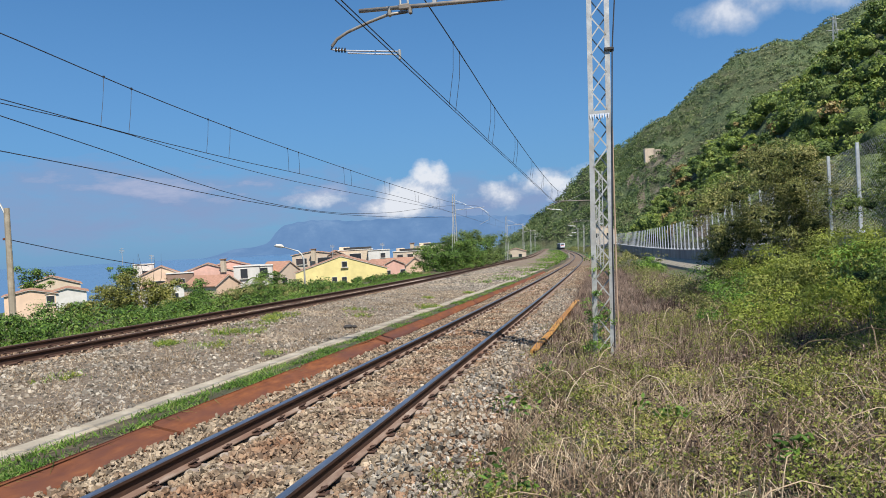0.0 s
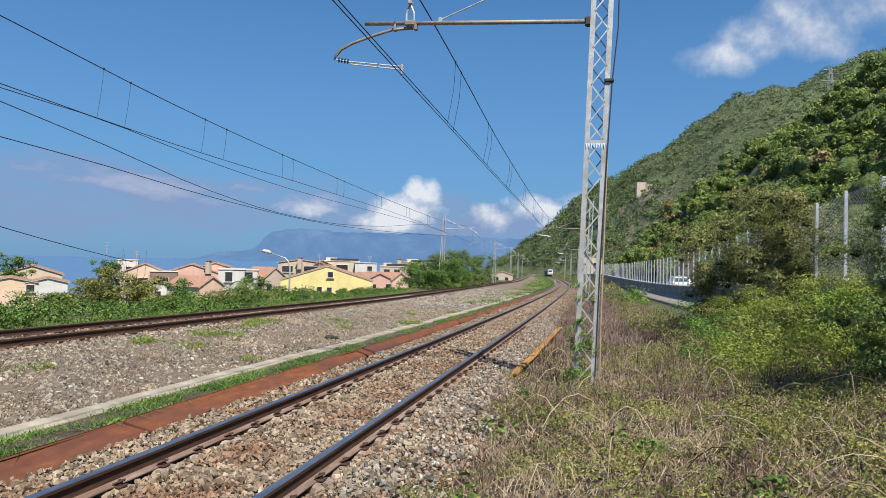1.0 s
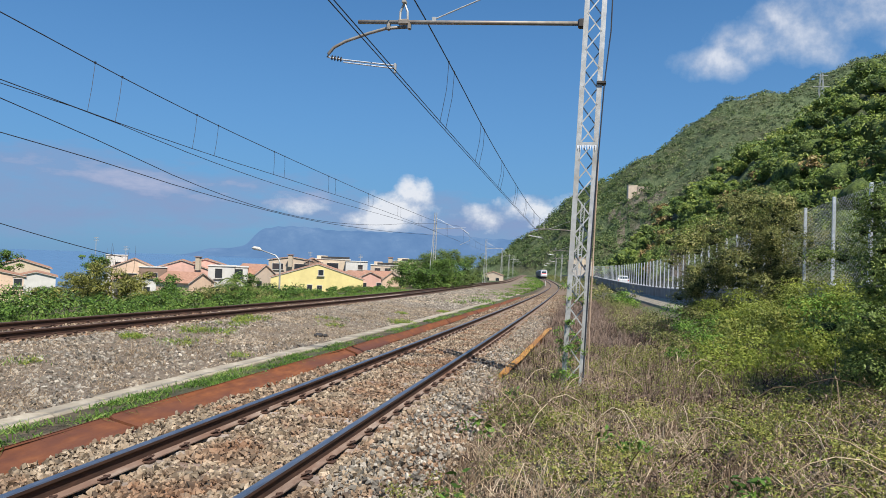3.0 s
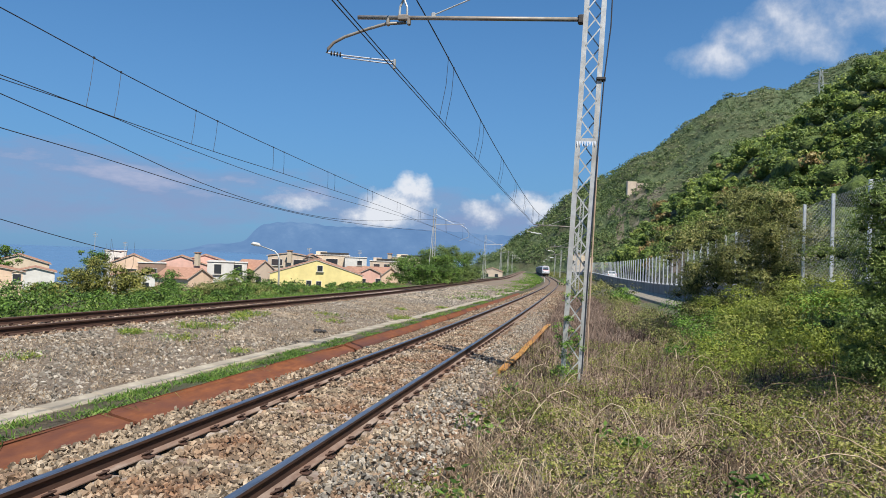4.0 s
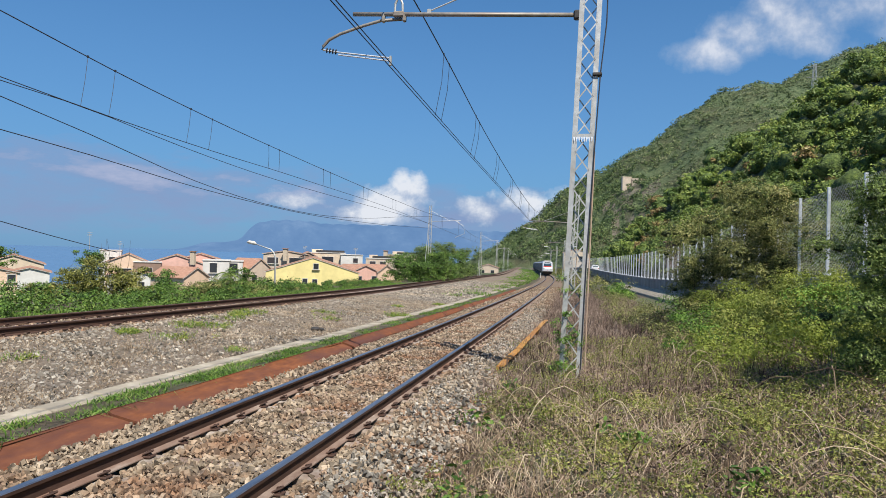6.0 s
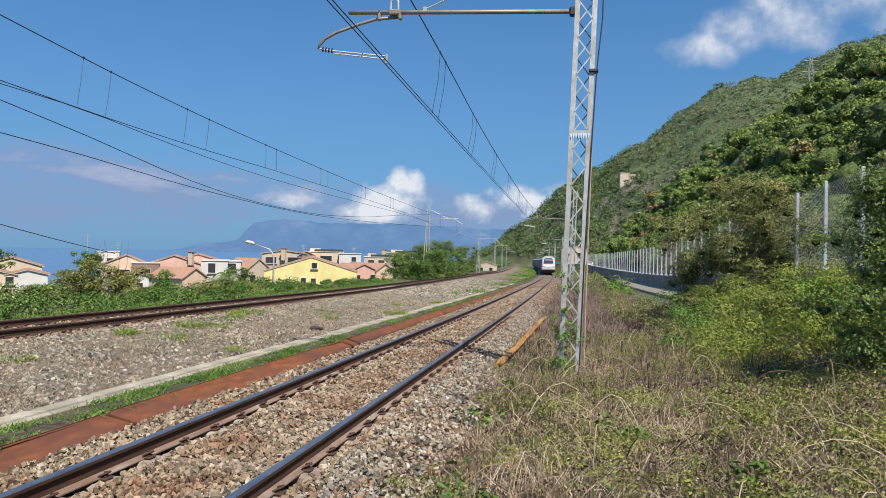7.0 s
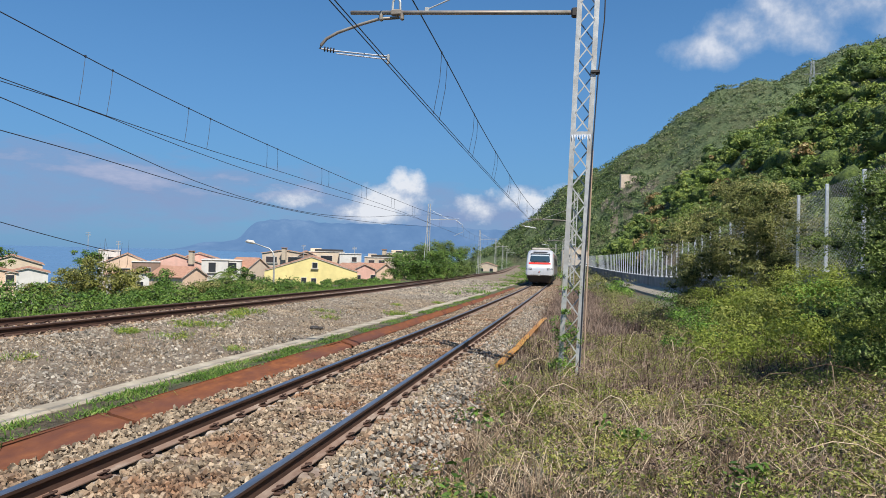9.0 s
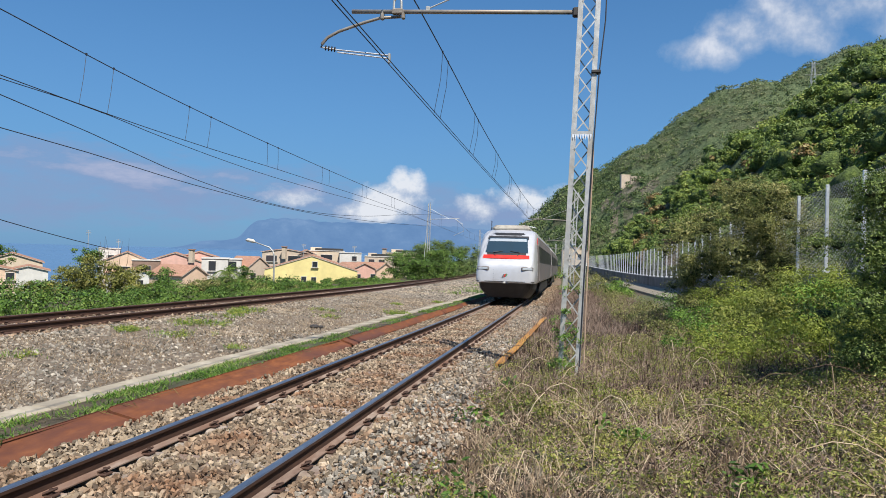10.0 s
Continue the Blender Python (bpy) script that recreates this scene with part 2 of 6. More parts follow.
M_WIRE = surf("weathered_copper_wire", [(0.3, (0.035, 0.037, 0.045)), (0.6, (0.06, 0.065, 0.08)), (0.8, (0.09, 0.095, 0.11))], 4, 0.6, metal=0.4, bump=0.0)
M_ASPHALT = surf("asphalt", [(0.3, (0.035, 0.035, 0.036)), (0.55, (0.055, 0.055, 0.056)), (0.75, (0.08, 0.08, 0.08))], 12, 0.9, bump=0.4, bscale=120, stain=(0.07, 0.068, 0.065), sscale=0.3, depth=0.004)
M_WOODSCRUB = surf("hill_scrub", [(0.30, (0.058, 0.088, 0.036)), (0.5, (0.108, 0.150, 0.062)), (0.72, (0.175, 0.21, 0.098))], 0.22, 0.95, bump=1.0, bscale=0.5, stain=(0.09, 0.095, 0.045), sscale=0.03, depth=3.0)
M_ROCKSCRUB = surf("broken_rock", [(0.30, (0.09, 0.085, 0.05)), (0.5, (0.20, 0.17, 0.125)), (0.72, (0.33, 0.28, 0.22))], 0.16, 0.95, bump=1.0, bscale=0.4, stain=(0.06, 0.08, 0.03), sscale=0.06, depth=3.0)
M_SEA = surf("sea_water", [(0.3, (0.085, 0.17, 0.29)), (0.6, (0.10, 0.19, 0.32)), (0.8, (0.115, 0.21, 0.345))], 0.01, 0.3, bump=0.3, bscale=0.4, depth=0.3)
L_DARK = leafy("dark_leaves", [(0.042, 0.066, 0.014), (0.118, 0.178, 0.036), (0.23, 0.30, 0.07), (0.37, 0.41, 0.13)], 0.2, each=0.55)
L_HILL = leafy("hill_leaves", [(0.070, 0.108, 0.022), (0.150, 0.220, 0.044), (0.25, 0.335, 0.068), (0.38, 0.41, 0.115)], 0.25, sscale=0.2, each=0.4, broad=2.0)
L_HILLDARK = leafy("dark_hill_leaves", [(0.046, 0.080, 0.020), (0.096, 0.155, 0.038), (0.17, 0.24, 0.06), (0.26, 0.32, 0.09)], 0.2, sscale=0.2, each=0.45, broad=1.8)
L_HILLRUST = leafy("russet_leaves", [(0.10, 0.07, 0.03), (0.21, 0.14, 0.055), (0.32, 0.23, 0.09), (0.40, 0.33, 0.13)], 0.2, sscale=0.3, each=0.6)
L_BRIGHT = leafy("bright_leaves", [(0.028, 0.062, 0.009), (0.085, 0.185, 0.022), (0.180, 0.310, 0.042), (0.290, 0.390, 0.080)], 0.12, each=0.6)
L_HEDGE = leafy("hedge_leaves", [(0.020, 0.040, 0.008), (0.060, 0.125, 0.018), (0.125, 0.225, 0.034), (0.22, 0.30, 0.065)], 0.12, each=0.6)
L_BUSH = leafy("bush_leaves", [(0.030, 0.036, 0.010), (0.115, 0.138, 0.034), (0.25, 0.258, 0.078), (0.43, 0.385, 0.155)], 0.18, sscale=0.9, each=0.6)
# sage scrub, paled and greyed further: distance haze put into the colour
L_SPUR = leafy("hazed_sage_scrub", [(0.075, 0.115, 0.052), (0.15, 0.20, 0.092), (0.24, 0.285, 0.14), (0.36, 0.36, 0.20)], 0.25, 0.8, sscale=0.03)
L_OLIVE = leafy("olive_leaves", [(0.040, 0.045, 0.010), (0.150, 0.165, 0.034), (0.310, 0.310, 0.072), (0.48, 0.425, 0.155)], 0.25, sscale=1.2, each=0.6)
L_BRAMBLE = leafy("bramble_leaves", [(0.075, 0.095, 0.016), (0.205, 0.26, 0.040), (0.36, 0.41, 0.072), (0.52, 0.49, 0.14)], 0.36, sscale=0.9, each=0.5)
L_VERGE = leafy("verge_leaves", [(0.055, 0.068, 0.013), (0.155, 0.195, 0.034), (0.29, 0.325, 0.066), (0.43, 0.40, 0.13)], 0.25, sscale=1.1, each=0.55)
L_FOREST = leafy("forest_leaves", [(0.038, 0.068, 0.024), (0.080, 0.132, 0.045), (0.145, 0.205, 0.068), (0.24, 0.29, 0.11)], 0.22, sscale=0.04)
L_GRASS = leafy("grass_blades", [(0.04, 0.085, 0.012), (0.10, 0.215, 0.026), (0.19, 0.34, 0.050), (0.33, 0.38, 0.12)], sscale=1.5)
L_DRY = leafy("dry_stems", [(0.075, 0.048, 0.028), (0.255, 0.178, 0.110), (0.47, 0.355, 0.235), (0.63, 0.52, 0.38)], 0.15, 0.8, sscale=1.1)
L_MAUVE = leafy("dead_bramble", [(0.041, 0.027, 0.020), (0.135, 0.090, 0.069), (0.26, 0.181, 0.140), (0.390, 0.294, 0.230)], 0.12, 0.85, sscale=0.7)
# very dark green that paints the shade inside the bushes
M_INNER = surf("leaf_gap_shade", [(0.3, (0.014, 0.022, 0.007)), (0.5, (0.038, 0.055, 0.015)), (0.7, (0.085, 0.11, 0.032))], 9, 0.95, bump=1.0, bscale=16, depth=0.1)
# leaf green made darker: the shade inside crowns put into the colour
M_HEART = surf("crown_shade_green", [(0.3, (0.028, 0.048, 0.013)), (0.48, (0.095, 0.145, 0.034)), (0.66, (0.20, 0.265, 0.065))], 2.6, 0.95, bump=1.0, bscale=3.5, depth=0.5)
M_BARK = surf("bark", [(0.3, (0.06, 0.045, 0.03)), (0.6, (0.12, 0.09, 0.065)), (0.8, (0.2, 0.16, 0.12))], 12, 0.95, bump=0.6, bscale=40, stretch=(1, 1, 0.3), depth=0.01)

# ---- the line of the railway and the lie of the land ----


def spline(knots):
    """A smooth function through (y, value) knots, straight beyond its ends."""
    ys = np.array([k[0] for k in knots], float)
    vs = np.array([k[1] for k in knots], float)
    slope = np.gradient(vs, ys)

    def value(y):
        y = np.asarray(y, float)
        i = np.clip(np.searchsorted(ys, y) - 1, 0, len(ys) - 2)
        h = ys[i + 1] - ys[i]
        u = (y - ys[i]) / h
        w = np.clip(u, 0, 1)
        s = (2 * w**3 - 3 * w**2 + 1) * vs[i] + (w**3 - 2 * w**2 + w) * h * slope[i] + (3 * w**2 - 2 * w**3) * vs[i + 1] + (w**3 - w**2) * h * slope[i + 1]
        return s + np.where(u > 1, (u - 1) * h * slope[i + 1], 0) + np.where(u < 0, u * h * slope[i], 0)

    return value


NEAR_X = spline([(-60, -3.35), (0, -3.05), (30, -2.97), (60, -3.02), (90, -3.2), (110, -3.45), (150, -4.6), (224, -8.6), (340, -16.6), (420, -21.8), (540, -30)])
RAIL_Z = spline([(-60, 1.29), (0, 0), (30, -0.64), (60, -1.22), (90, -1.75), (110, -2.05), (150, -2.7), (224, -3.6), (340, -4.9), (420, -5.9), (540, -7.2)])
FAR_X = spline([(-60, -11.6), (0, -10.9), (13, -10.95), (22, -11.1), (41, -11.55), (51, -12.0), (70, -13.0), (100, -14.2), (140, -15.2), (200, -18.3), (260, -22), (400, -31), (540, -40)])
FENCE_X = spline([(-60, 5.4), (17, 5.65), (43, 6.0), (77, 5.4), (110, 4.4), (150, 3.0), (224, -1.0), (340, -9), (540, -22)])
FENCE_Z = spline([(-60, 4.2), (0, 2.0), (17, 1.34), (30, 0.88), (43, 0.46), (77, -0.08), (110, -0.3), (150, -0.5), (224, -1.6), (340, -3.2), (540, -5.5)])
LEFT_UP = 0.30
CREST_Z = spline([(-300, -60), (-120, -10), (-59, 26), (-29, 49), (-8, 68), (19, 85), (48, 103), (71, 119), (96, 138), (122, 155), (132, 162), (146, 167), (164, 169), (181, 171), (196, 180), (220, 191), (243, 200), (275, 208), (420, 240), (900, 250)])
SEA_Z = -18.0


def smooth(a, b, v):
    u = np.clip((v - a) / (b - a), 0, 1)
    return u * u * (3 - 2 * u)


def wave(x, y, s, seed=0.0):
    """Cheap rolling unevenness, about -1 to 1, at wavelength s."""
    a = np.sin(x / s * 6.28 + 1.7 * seed + 1.3 * np.sin(y / s * 4.1 + seed)) * np.sin(y / s * 5.3 + 0.9 * seed + 1.1 * np.sin(x / s * 3.7))
    return a


def land(x, y):
    """Height of the ground sheet."""
    x, y = np.asarray(x, float), np.asarray(y, float)
    g, nx, fx, wx, wz = RAIL_Z(y), NEAR_X(y), FAR_X(y), FENCE_X(y), FENCE_Z(y)
    g, wz = np.maximum(g, -9), np.maximum(wz, -8)
    bed = g - 0.34
    bed = bed + 0.215 * (smooth(0, 0.2, nx - 1.85 - x) - smooth(0, 0.15, nx - 2.62 - x))
    up = smooth(0, 1, (nx - 2.2 - x) / np.maximum(nx - 2.2 - fx - 1.6, 1)) * LEFT_UP
    z = bed + up
    # verge towards the road wall
    v = np.clip((x - nx - 1.9) / np.maximum(wx - nx - 1.9, 2), 0, 1)
    foot = wz - 1.2
    z = np.where(x > nx + 1.9, bed + 0.12 * smooth(0, 0.2, v) + (foot - bed - 0.12) * smooth(0.25, 1.0, v), z)
    # road behind the wall, then the hill
    z = np.where(x > wx + 0.1, wz - 0.9, z)
    rise = np.clip(x - wx - 8.0, 0, None)
    hill = np.minimum(1.1 * rise, 18.5 + 0.28 * rise) * (1 + 0.10 * wave(x, y, 47, 2)) + 1.6 * wave(x, y, 21, 1) * smooth(2, 12, rise)
    hill = np.where(rise > 150, hill - 0.55 * (rise - 150), hill)
    z = np.where(rise > 0, z + np.maximum(hill, 0) * (1 - smooth(195, 265, y)), z)
    # spur that runs down to the sea
    crest = CREST_Z(x) - 3 + (5 * wave(x, y, 90, 3) + 2.5 * wave(x, y, 37, 5)) * smooth(0, 60, np.abs(y - 700))
    spur = crest - 0.45 * np.abs(y - 700) - 8 * smooth(0, 200, np.abs(y - 700)) + 4 * wave(x, y, 60, 8)
    z = np.maximum(z, np.where(y > 380, spur, -99))
    # seaward side drops to the town and the water
    d = fx - 4.6 - x
    drop = np.clip(d, 0, None)
    town = g + LEFT_UP - 0.3 - 2.6 * smooth(0, 24, drop) - 0.055 * np.clip(drop - 14, 0, None)
    z = np.where(d > 0, np.maximum(town, np.where(y > 380, spur, -99)), z)
    z = np.where((d > 150) & (z < SEA_Z + 6), np.minimum(z, SEA_Z + 6 - (d - 150) * 0.05), z)
    return np.maximum(z, SEA_Z - 3)


def mesh_from(name, verts, faces, material, smooth_shade=False):
    me = bpy.data.meshes.new(name)
    me.from_pydata(verts, [], faces)
    me.materials.append(material)
    if smooth_shade:
        me.polygons.foreach_set("use_smooth", [True] * len(me.polygons))
    me.update()
    return me


def grid_mesh(name, xs, ys, height, material):
    X, Y = np.meshgrid(np.array(xs, float), np.array(ys, float))
    Z = height(X, Y)
    n, m = X.shape
    v = np.stack([X, Y, Z], -1).reshape(-1, 3)
    i = np.arange(n * m).reshape(n, m)
    f = np.stack([i[:-1, :-1], i[:-1, 1:], i[1:, 1:], i[1:, :-1]], -1).reshape(-1, 4)
    return mesh_from(name, v.tolist(), f.tolist(), material, True)


def steps(*spans):
    out = []
    for a, b, s in spans:
        out += list(np.arange(a, b, s))
    return out + [spans[-1][1]]


def rocky(x, y, z):
    """The bare, broken face of the spur above the line."""
    return (y > 430) & (x > 30 + 9 * wave(z, y, 31, 2)) & (x < 64 + 14 * wave(z, y, 40, 6)) & (z > 18) & (z < 60 + 10 * wave(x, y, 35, 1)) & (wave(x + z, y, 19, 4) > -0.2)


XS = steps((-4900, -400, 500), (-400, -60, 20), (-60, -16, 2.0), (-16, 14, 0.5), (14, 40, 2), (40, 320, 7), (320, 4900, 400))
YS = steps((-400, -20, 20), (-20, 60, 1.0), (60, 200, 4), (200, 1000, 12), (1000, 4900, 400))
ground = tagged(new("ground", grid_mesh("ground", XS, YS, land, M_WOODSCRUB)), "earth and scrub-covered ground falling from hillside to sea", "ground", kind="structure")
ground.data.materials.append(M_EARTH)
ground.data.materials.append(M_ROCKSCRUB)
idx = [1 if (abs(p.center.x) < 40 and p.center.y < 160 and p.center.x < FENCE_X(p.center.y) + 8) else (2 if rocky(p.center.x, p.center.y, p.center.z) else 0) for p in ground.data.polygons]
ground.data.polygons.foreach_set("material_index", idx)
sea = tagged(new("water", grid_mesh("water", steps((-4990, 4990, 1247)), steps((-400, 4990, 900)), lambda X, Y: X * 0 + SEA_Z, M_SEA)), "calm blue sea below the town", "sea", kind="structure")


# ---- building blocks ----


class Solid:
    """Collects vertices and faces of one mesh."""

    def __init__(self):
        self.v, self.f = [], []

    def add(self, verts, faces):
        k = len(self.v)
        self.v += [tuple(p) for p in verts]
        self.f += [tuple(k + i for i in q) for q in faces]
        return self

    def box(self, cx, cy, cz, sx, sy, sz, m=None, bevel=0.0):
        x, y, z = sx / 2, sy / 2, sz / 2
        if bevel:
            b = min(bevel, x * 0.9, y * 0.9, z * 0.9)
            ring = [(x - b, y), (-x + b, y), (-x, y - b), (-x, -y + b), (-x + b, -y), (x - b, -y), (x, -y + b), (x, y - b)]
            inner = [(px * (x - b) / x, py * (y - b) / y) for px, py in ring]
            lev = [(inner, -z), (ring, -z + b), (ring, z - b), (inner, z)]
            pts = [(px, py, h) for r, h in lev for px, py in r]
            fc = [tuple(reversed(range(8))), tuple(range(24, 32))]
            for k in range(3):
                fc += [(k * 8 + i, k * 8 + (i + 1) % 8, k * 8 + 8 + (i + 1) % 8, k * 8 + 8 + i) for i in range(8)]
        else:
            pts = [(sx_ * x, sy_ * y, sz_ * z) for sz_ in (-1, 1) for sx_, sy_ in ((-1, -1), (1, -1), (1, 1), (-1, 1))]
            fc = [(3, 2, 1, 0), (4, 5, 6, 7), (0, 1, 5, 4), (1, 2, 6, 5), (2, 3, 7, 6), (3, 0, 4, 7)]
        if m is not None:
            pts = [m @ Vector(p) for p in pts]
        return self.add([(p[0] + cx, p[1] + cy, p[2] + cz) for p in pts], fc)

    def sweep(self, sections):
        """Skin between closed rings of equal length, with end caps."""
        n = len(sections[0])
        k = len(self.v)
        for s in sections:
            self.v += [tuple(p) for p in s]
        for a in range(len(sections) - 1):
            for i in range(n):
                j = (i + 1) % n
                self.f.append((k + a * n + i, k + a * n + j, k + (a + 1) * n + j, k + (a + 1) * n + i))
        self.f.append(tuple(k + i for i in reversed(range(n))))
        self.f.append(tuple(k + (len(sections) - 1) * n + i for i in range(n)))
        return self

    def tube(self, points, radius, sides=8):
        pts = [Vector(p) for p in points]
        rings = []
        for i, p in enumerate(pts):
            d = (pts[min(i + 1, len(pts) - 1)] - pts[max(i - 1, 0)]).normalized()
            ref = Vector((0, 0, 1)) if abs(d.z) < 0.9 else Vector((1, 0, 0))
            a = d.cross(ref).normalized()
            b = a.cross(d)
            r = radius[i] if isinstance(radius, (list, tuple)) else radius
            rings.append([p + r * (math.cos(q) * a + math.sin(q) * b) for q in (2 * math.pi * s / sides for s in range(sides))])
        return self.sweep(rings)

    def mesh(self, name, material, smooth_shade=False):
        return mesh_from(name, self.v, self.f, material, smooth_shade)


def part(name, solid, material, parent, label="", smooth_shade=False, at=None):
    ob = new(name, solid.mesh(name, material, smooth_shade))
    ob.parent = parent
    if at is not None:
        ob.matrix_basis = at
    if label:
        ob["label"] = label
    return ob


def thing(name, label, category, at=None, group="", kind=""):
    ob = new(name)
    ob.empty_display_size = 0.2
    if at is not None:
        ob.matrix_basis = at
    return tagged(ob, label, category, group, kind)


def solo(name, solid, material, label, category, at=None, group="", kind="", smooth_shade=False):
    ob = new(name, solid.mesh(name, material, smooth_shade))
    if at is not None:
        ob.matrix_basis = at
    return tagged(ob, label, category, group, kind)


# ---- rails, sleepers and ballast ----
RAIL_PROFILE = [(-0.07, -0.16), (0.07, -0.16), (0.07, -0.150), (0.012, -0.130), (0.010, -0.045), (0.034, -0.034), (0.036, -0.008), (0.028, 0.0), (-0.028, 0.0), (-0.036, -0.008), (-0.034, -0.034), (-0.010, -0.045), (-0.012, -0.130), (-0.07, -0.150)]


def along(xf, zf, y, off, up):
    """A point beside a track's centre line, and the line's heading."""
    d = float((xf(y + 0.1) - xf(y - 0.1)) / 0.2)
    n = math.hypot(1, d)
    return Vector((float(xf(y)) + off / n, y - off * d / n, float(zf(y)) + up)), math.atan2(-d, 1)


def left_z(y):
    return RAIL_Z(y) + LEFT_UP


def rail(name, xf, zf, off, y0, y1, top, label, parent):
    rings = []
    for y in steps((y0, 40, 2.0), (40, 120, 3.0), (120, y1, 6.0)):
        p, h = along(xf, zf, y, off, 0)
        r = Matrix.Rotation(h, 3, "Z")
        rings.append([p + r @ Vector((a, 0, b)) for a, b in RAIL_PROFILE])
    ob = part(name, Solid().sweep(rings), M_RAILSIDE, parent, label)
    ob.data.materials.append(top)
    ob.data.materials.append(M_SUNDUST)
    n = len(RAIL_PROFILE)
    for q in ob.data.polygons:
        i = q.index % n
        if q.index < n * (len(rings) - 1) and i in (6, 7, 8):
            q.material_index = 1
        # near rails, right side only: the sunlit edge of the foot
        elif q.index < n * (len(rings) - 1) and i in (1, 2) and top is M_RAILTOP:
            q.material_index = 2
    return ob


def sleeper_solid():
    s = Solid()
    s.box(0, 0, -0.25, 2.4, 0.26, 0.16, bevel=0.02)
    return s.mesh("sleeper", M_SLEEPER)


def clip_solid():
    s = Solid()
    s.box(0, 0, -0.138, 0.09, 0.10, 0.02, bevel=0.006)
    s.box(0, 0, -0.122, 0.05, 0.05, 0.02, bevel=0.008)
    s.tube([(0, 0, -0.115), (0, 0, -0.085)], 0.012, 6)
    s.tube([(-0.03, -0.05, -0.115), (0.03, -0.02, -0.09), (0.03, 0.02, -0.09), (-0.03, 0.05, -0.115)], 0.011, 5)
    return s.mesh("clip", M_RAILSIDE)


def lay_track(name, xf, zf, label, top, y_end, sleepers_to, clips_to):
    tr = thing(name, label, "railway track")
    rail("rail", xf, zf, -0.7535, -25, y_end, top, "", tr)
    rail("rail", xf, zf, 0.7535, -25, y_end, top, "", tr)
    sm, cm = sleeper_solid(), clip_solid()
    y = -8.0
    rng = random.Random(4)
    while y < sleepers_to:
        p, h = along(xf, zf, y, 0, rng.uniform(-0.012, 0.012))
        ob = new("sleeper", sm)
        ob.parent = tr
        ob.matrix_basis = Matrix.Translation(p) @ Matrix.Rotation(h + rng.uniform(-0.01, 0.01), 4, "Z")
        if y < clips_to:
            for side in (-0.7535, 0.7535):
                for k in (-1, 1):
                    c = new("clip", cm)
                    c.parent = ob
                    c.matrix_basis = Matrix.Translation((side + k * 0.085, 0, -0.015)) @ Matrix.Rotation(0 if k > 0 else math.pi, 4, "Z")
        y += 0.6
    return tr


near_track = lay_track("railway_track", NEAR_X, RAIL_Z, "railway track with polished rails and concrete sleepers in ballast", M_RAILTOP, 540, 60, 26)
left_track = lay_track("railway_track", FAR_X, left_z, "railway track with dark rusty rails beyond the gravel", M_RAILTOPOLD, 540, 50, 22)


def bed(name, xf, zf, half, crown, skirt, y0, y1, material, label):
    """Ballast bed: a flat-topped bank that follows a track."""
    xs = np.array([-half - skirt, -half, -half * 0.6, -0.75, 0, 0.75, half * 0.6, half, half + skirt])
    hs = np.array([-0.42, crown - 0.03, crown, crown - 0.05, crown + 0.0, crown - 0.05, crown, crown - 0.03, -0.42])
    rows = []
    for y in steps((y0, 40, 0.5), (40, 150, 2.0), (150, y1, 8.0)):
        rows.append([(*(along(xf, zf, y, a, 0)[0].xy), float(zf(y)) + b + 0.018 * float(wave(a * 3, y, 1.3, 2))) for a, b in zip(xs, hs)])
    n = len(xs)
    v = [p for r in rows for p in r]
    f = [(i * n + j, i * n + j + 1, (i + 1) * n + j + 1, (i + 1) * n + j) for i in range(len(rows) - 1) for j in range(n - 1)]
    ob = new(name, mesh_from(name, v, f, material, True))
    return tagged(ob, label, "ballast", kind="structure")


bed("ballast_bed", NEAR_X, RAIL_Z, 1.75, -0.18, 0.5, -25, 540, M_BALLASTBED, "brown stone ballast bed under the railway track")
bed("ballast_bed", FAR_X, left_z, 1.7, -0.17, 0.7, -25, 540, M_BALLASTBED, "rust-tinted ballast bed under the far track")


def gravel_field():
    """Grey gravel and dry litter between the tracks."""
    rows = []
    us = np.linspace(0, 1, 15)
    ys = steps((-20, 45, 0.5), (45, 130, 2.0), (130, 300, 8.0))
    for y in ys:
        a, b = float(FAR_X(y)) + 1.7, float(NEAR_X(y)) - 2.95
        rows.append([(a + (b - a) * u, y, float(RAIL_Z(y)) - 0.13 + (LEFT_UP + 0.0) * (1 - u) ** 1.3 + 0.02 * float(wave(a + (b - a) * u, y, 2.1, 4))) for u in us])
    n = len(us)
    v = [p for r in rows for p in r]
    f = [(i * n + j, i * n + j + 1, (i + 1) * n + j + 1, (i + 1) * n + j) for i in range(len(rows) - 1) for j in range(n - 1)]
    return tagged(new("gravel_field", mesh_from("gravel_field", v, f, M_GRAVELBED, True)), "grey gravel with dry litter between the two tracks", "gravel", kind="structure")


gravel_field()


def gravel_z(x, y):
    a, b = FAR_X(y) + 1.7, NEAR_X(y) - 2.95
    u = np.clip((x - a) / (b - a), 0, 1)
    return RAIL_Z(y) - 0.13 + LEFT_UP * (1 - u) ** 1.3


CHIP = np.array([(-1, -1, -1), (1, -1, -1), (1, 1, -1), (-1, 1, -1), (-1, -1, 1), (1, -1, 1), (1, 1, 1), (-1, 1, 1)]) * 0.72
CHIP_F = np.array([(3, 2, 1), (3, 1, 0), (4, 5, 6), (4, 6, 7), (0, 1, 5), (0, 5, 4), (1, 2, 6), (1, 6, 5), (2, 3, 7), (2, 7, 6), (3, 0, 4), (3, 4, 7)])


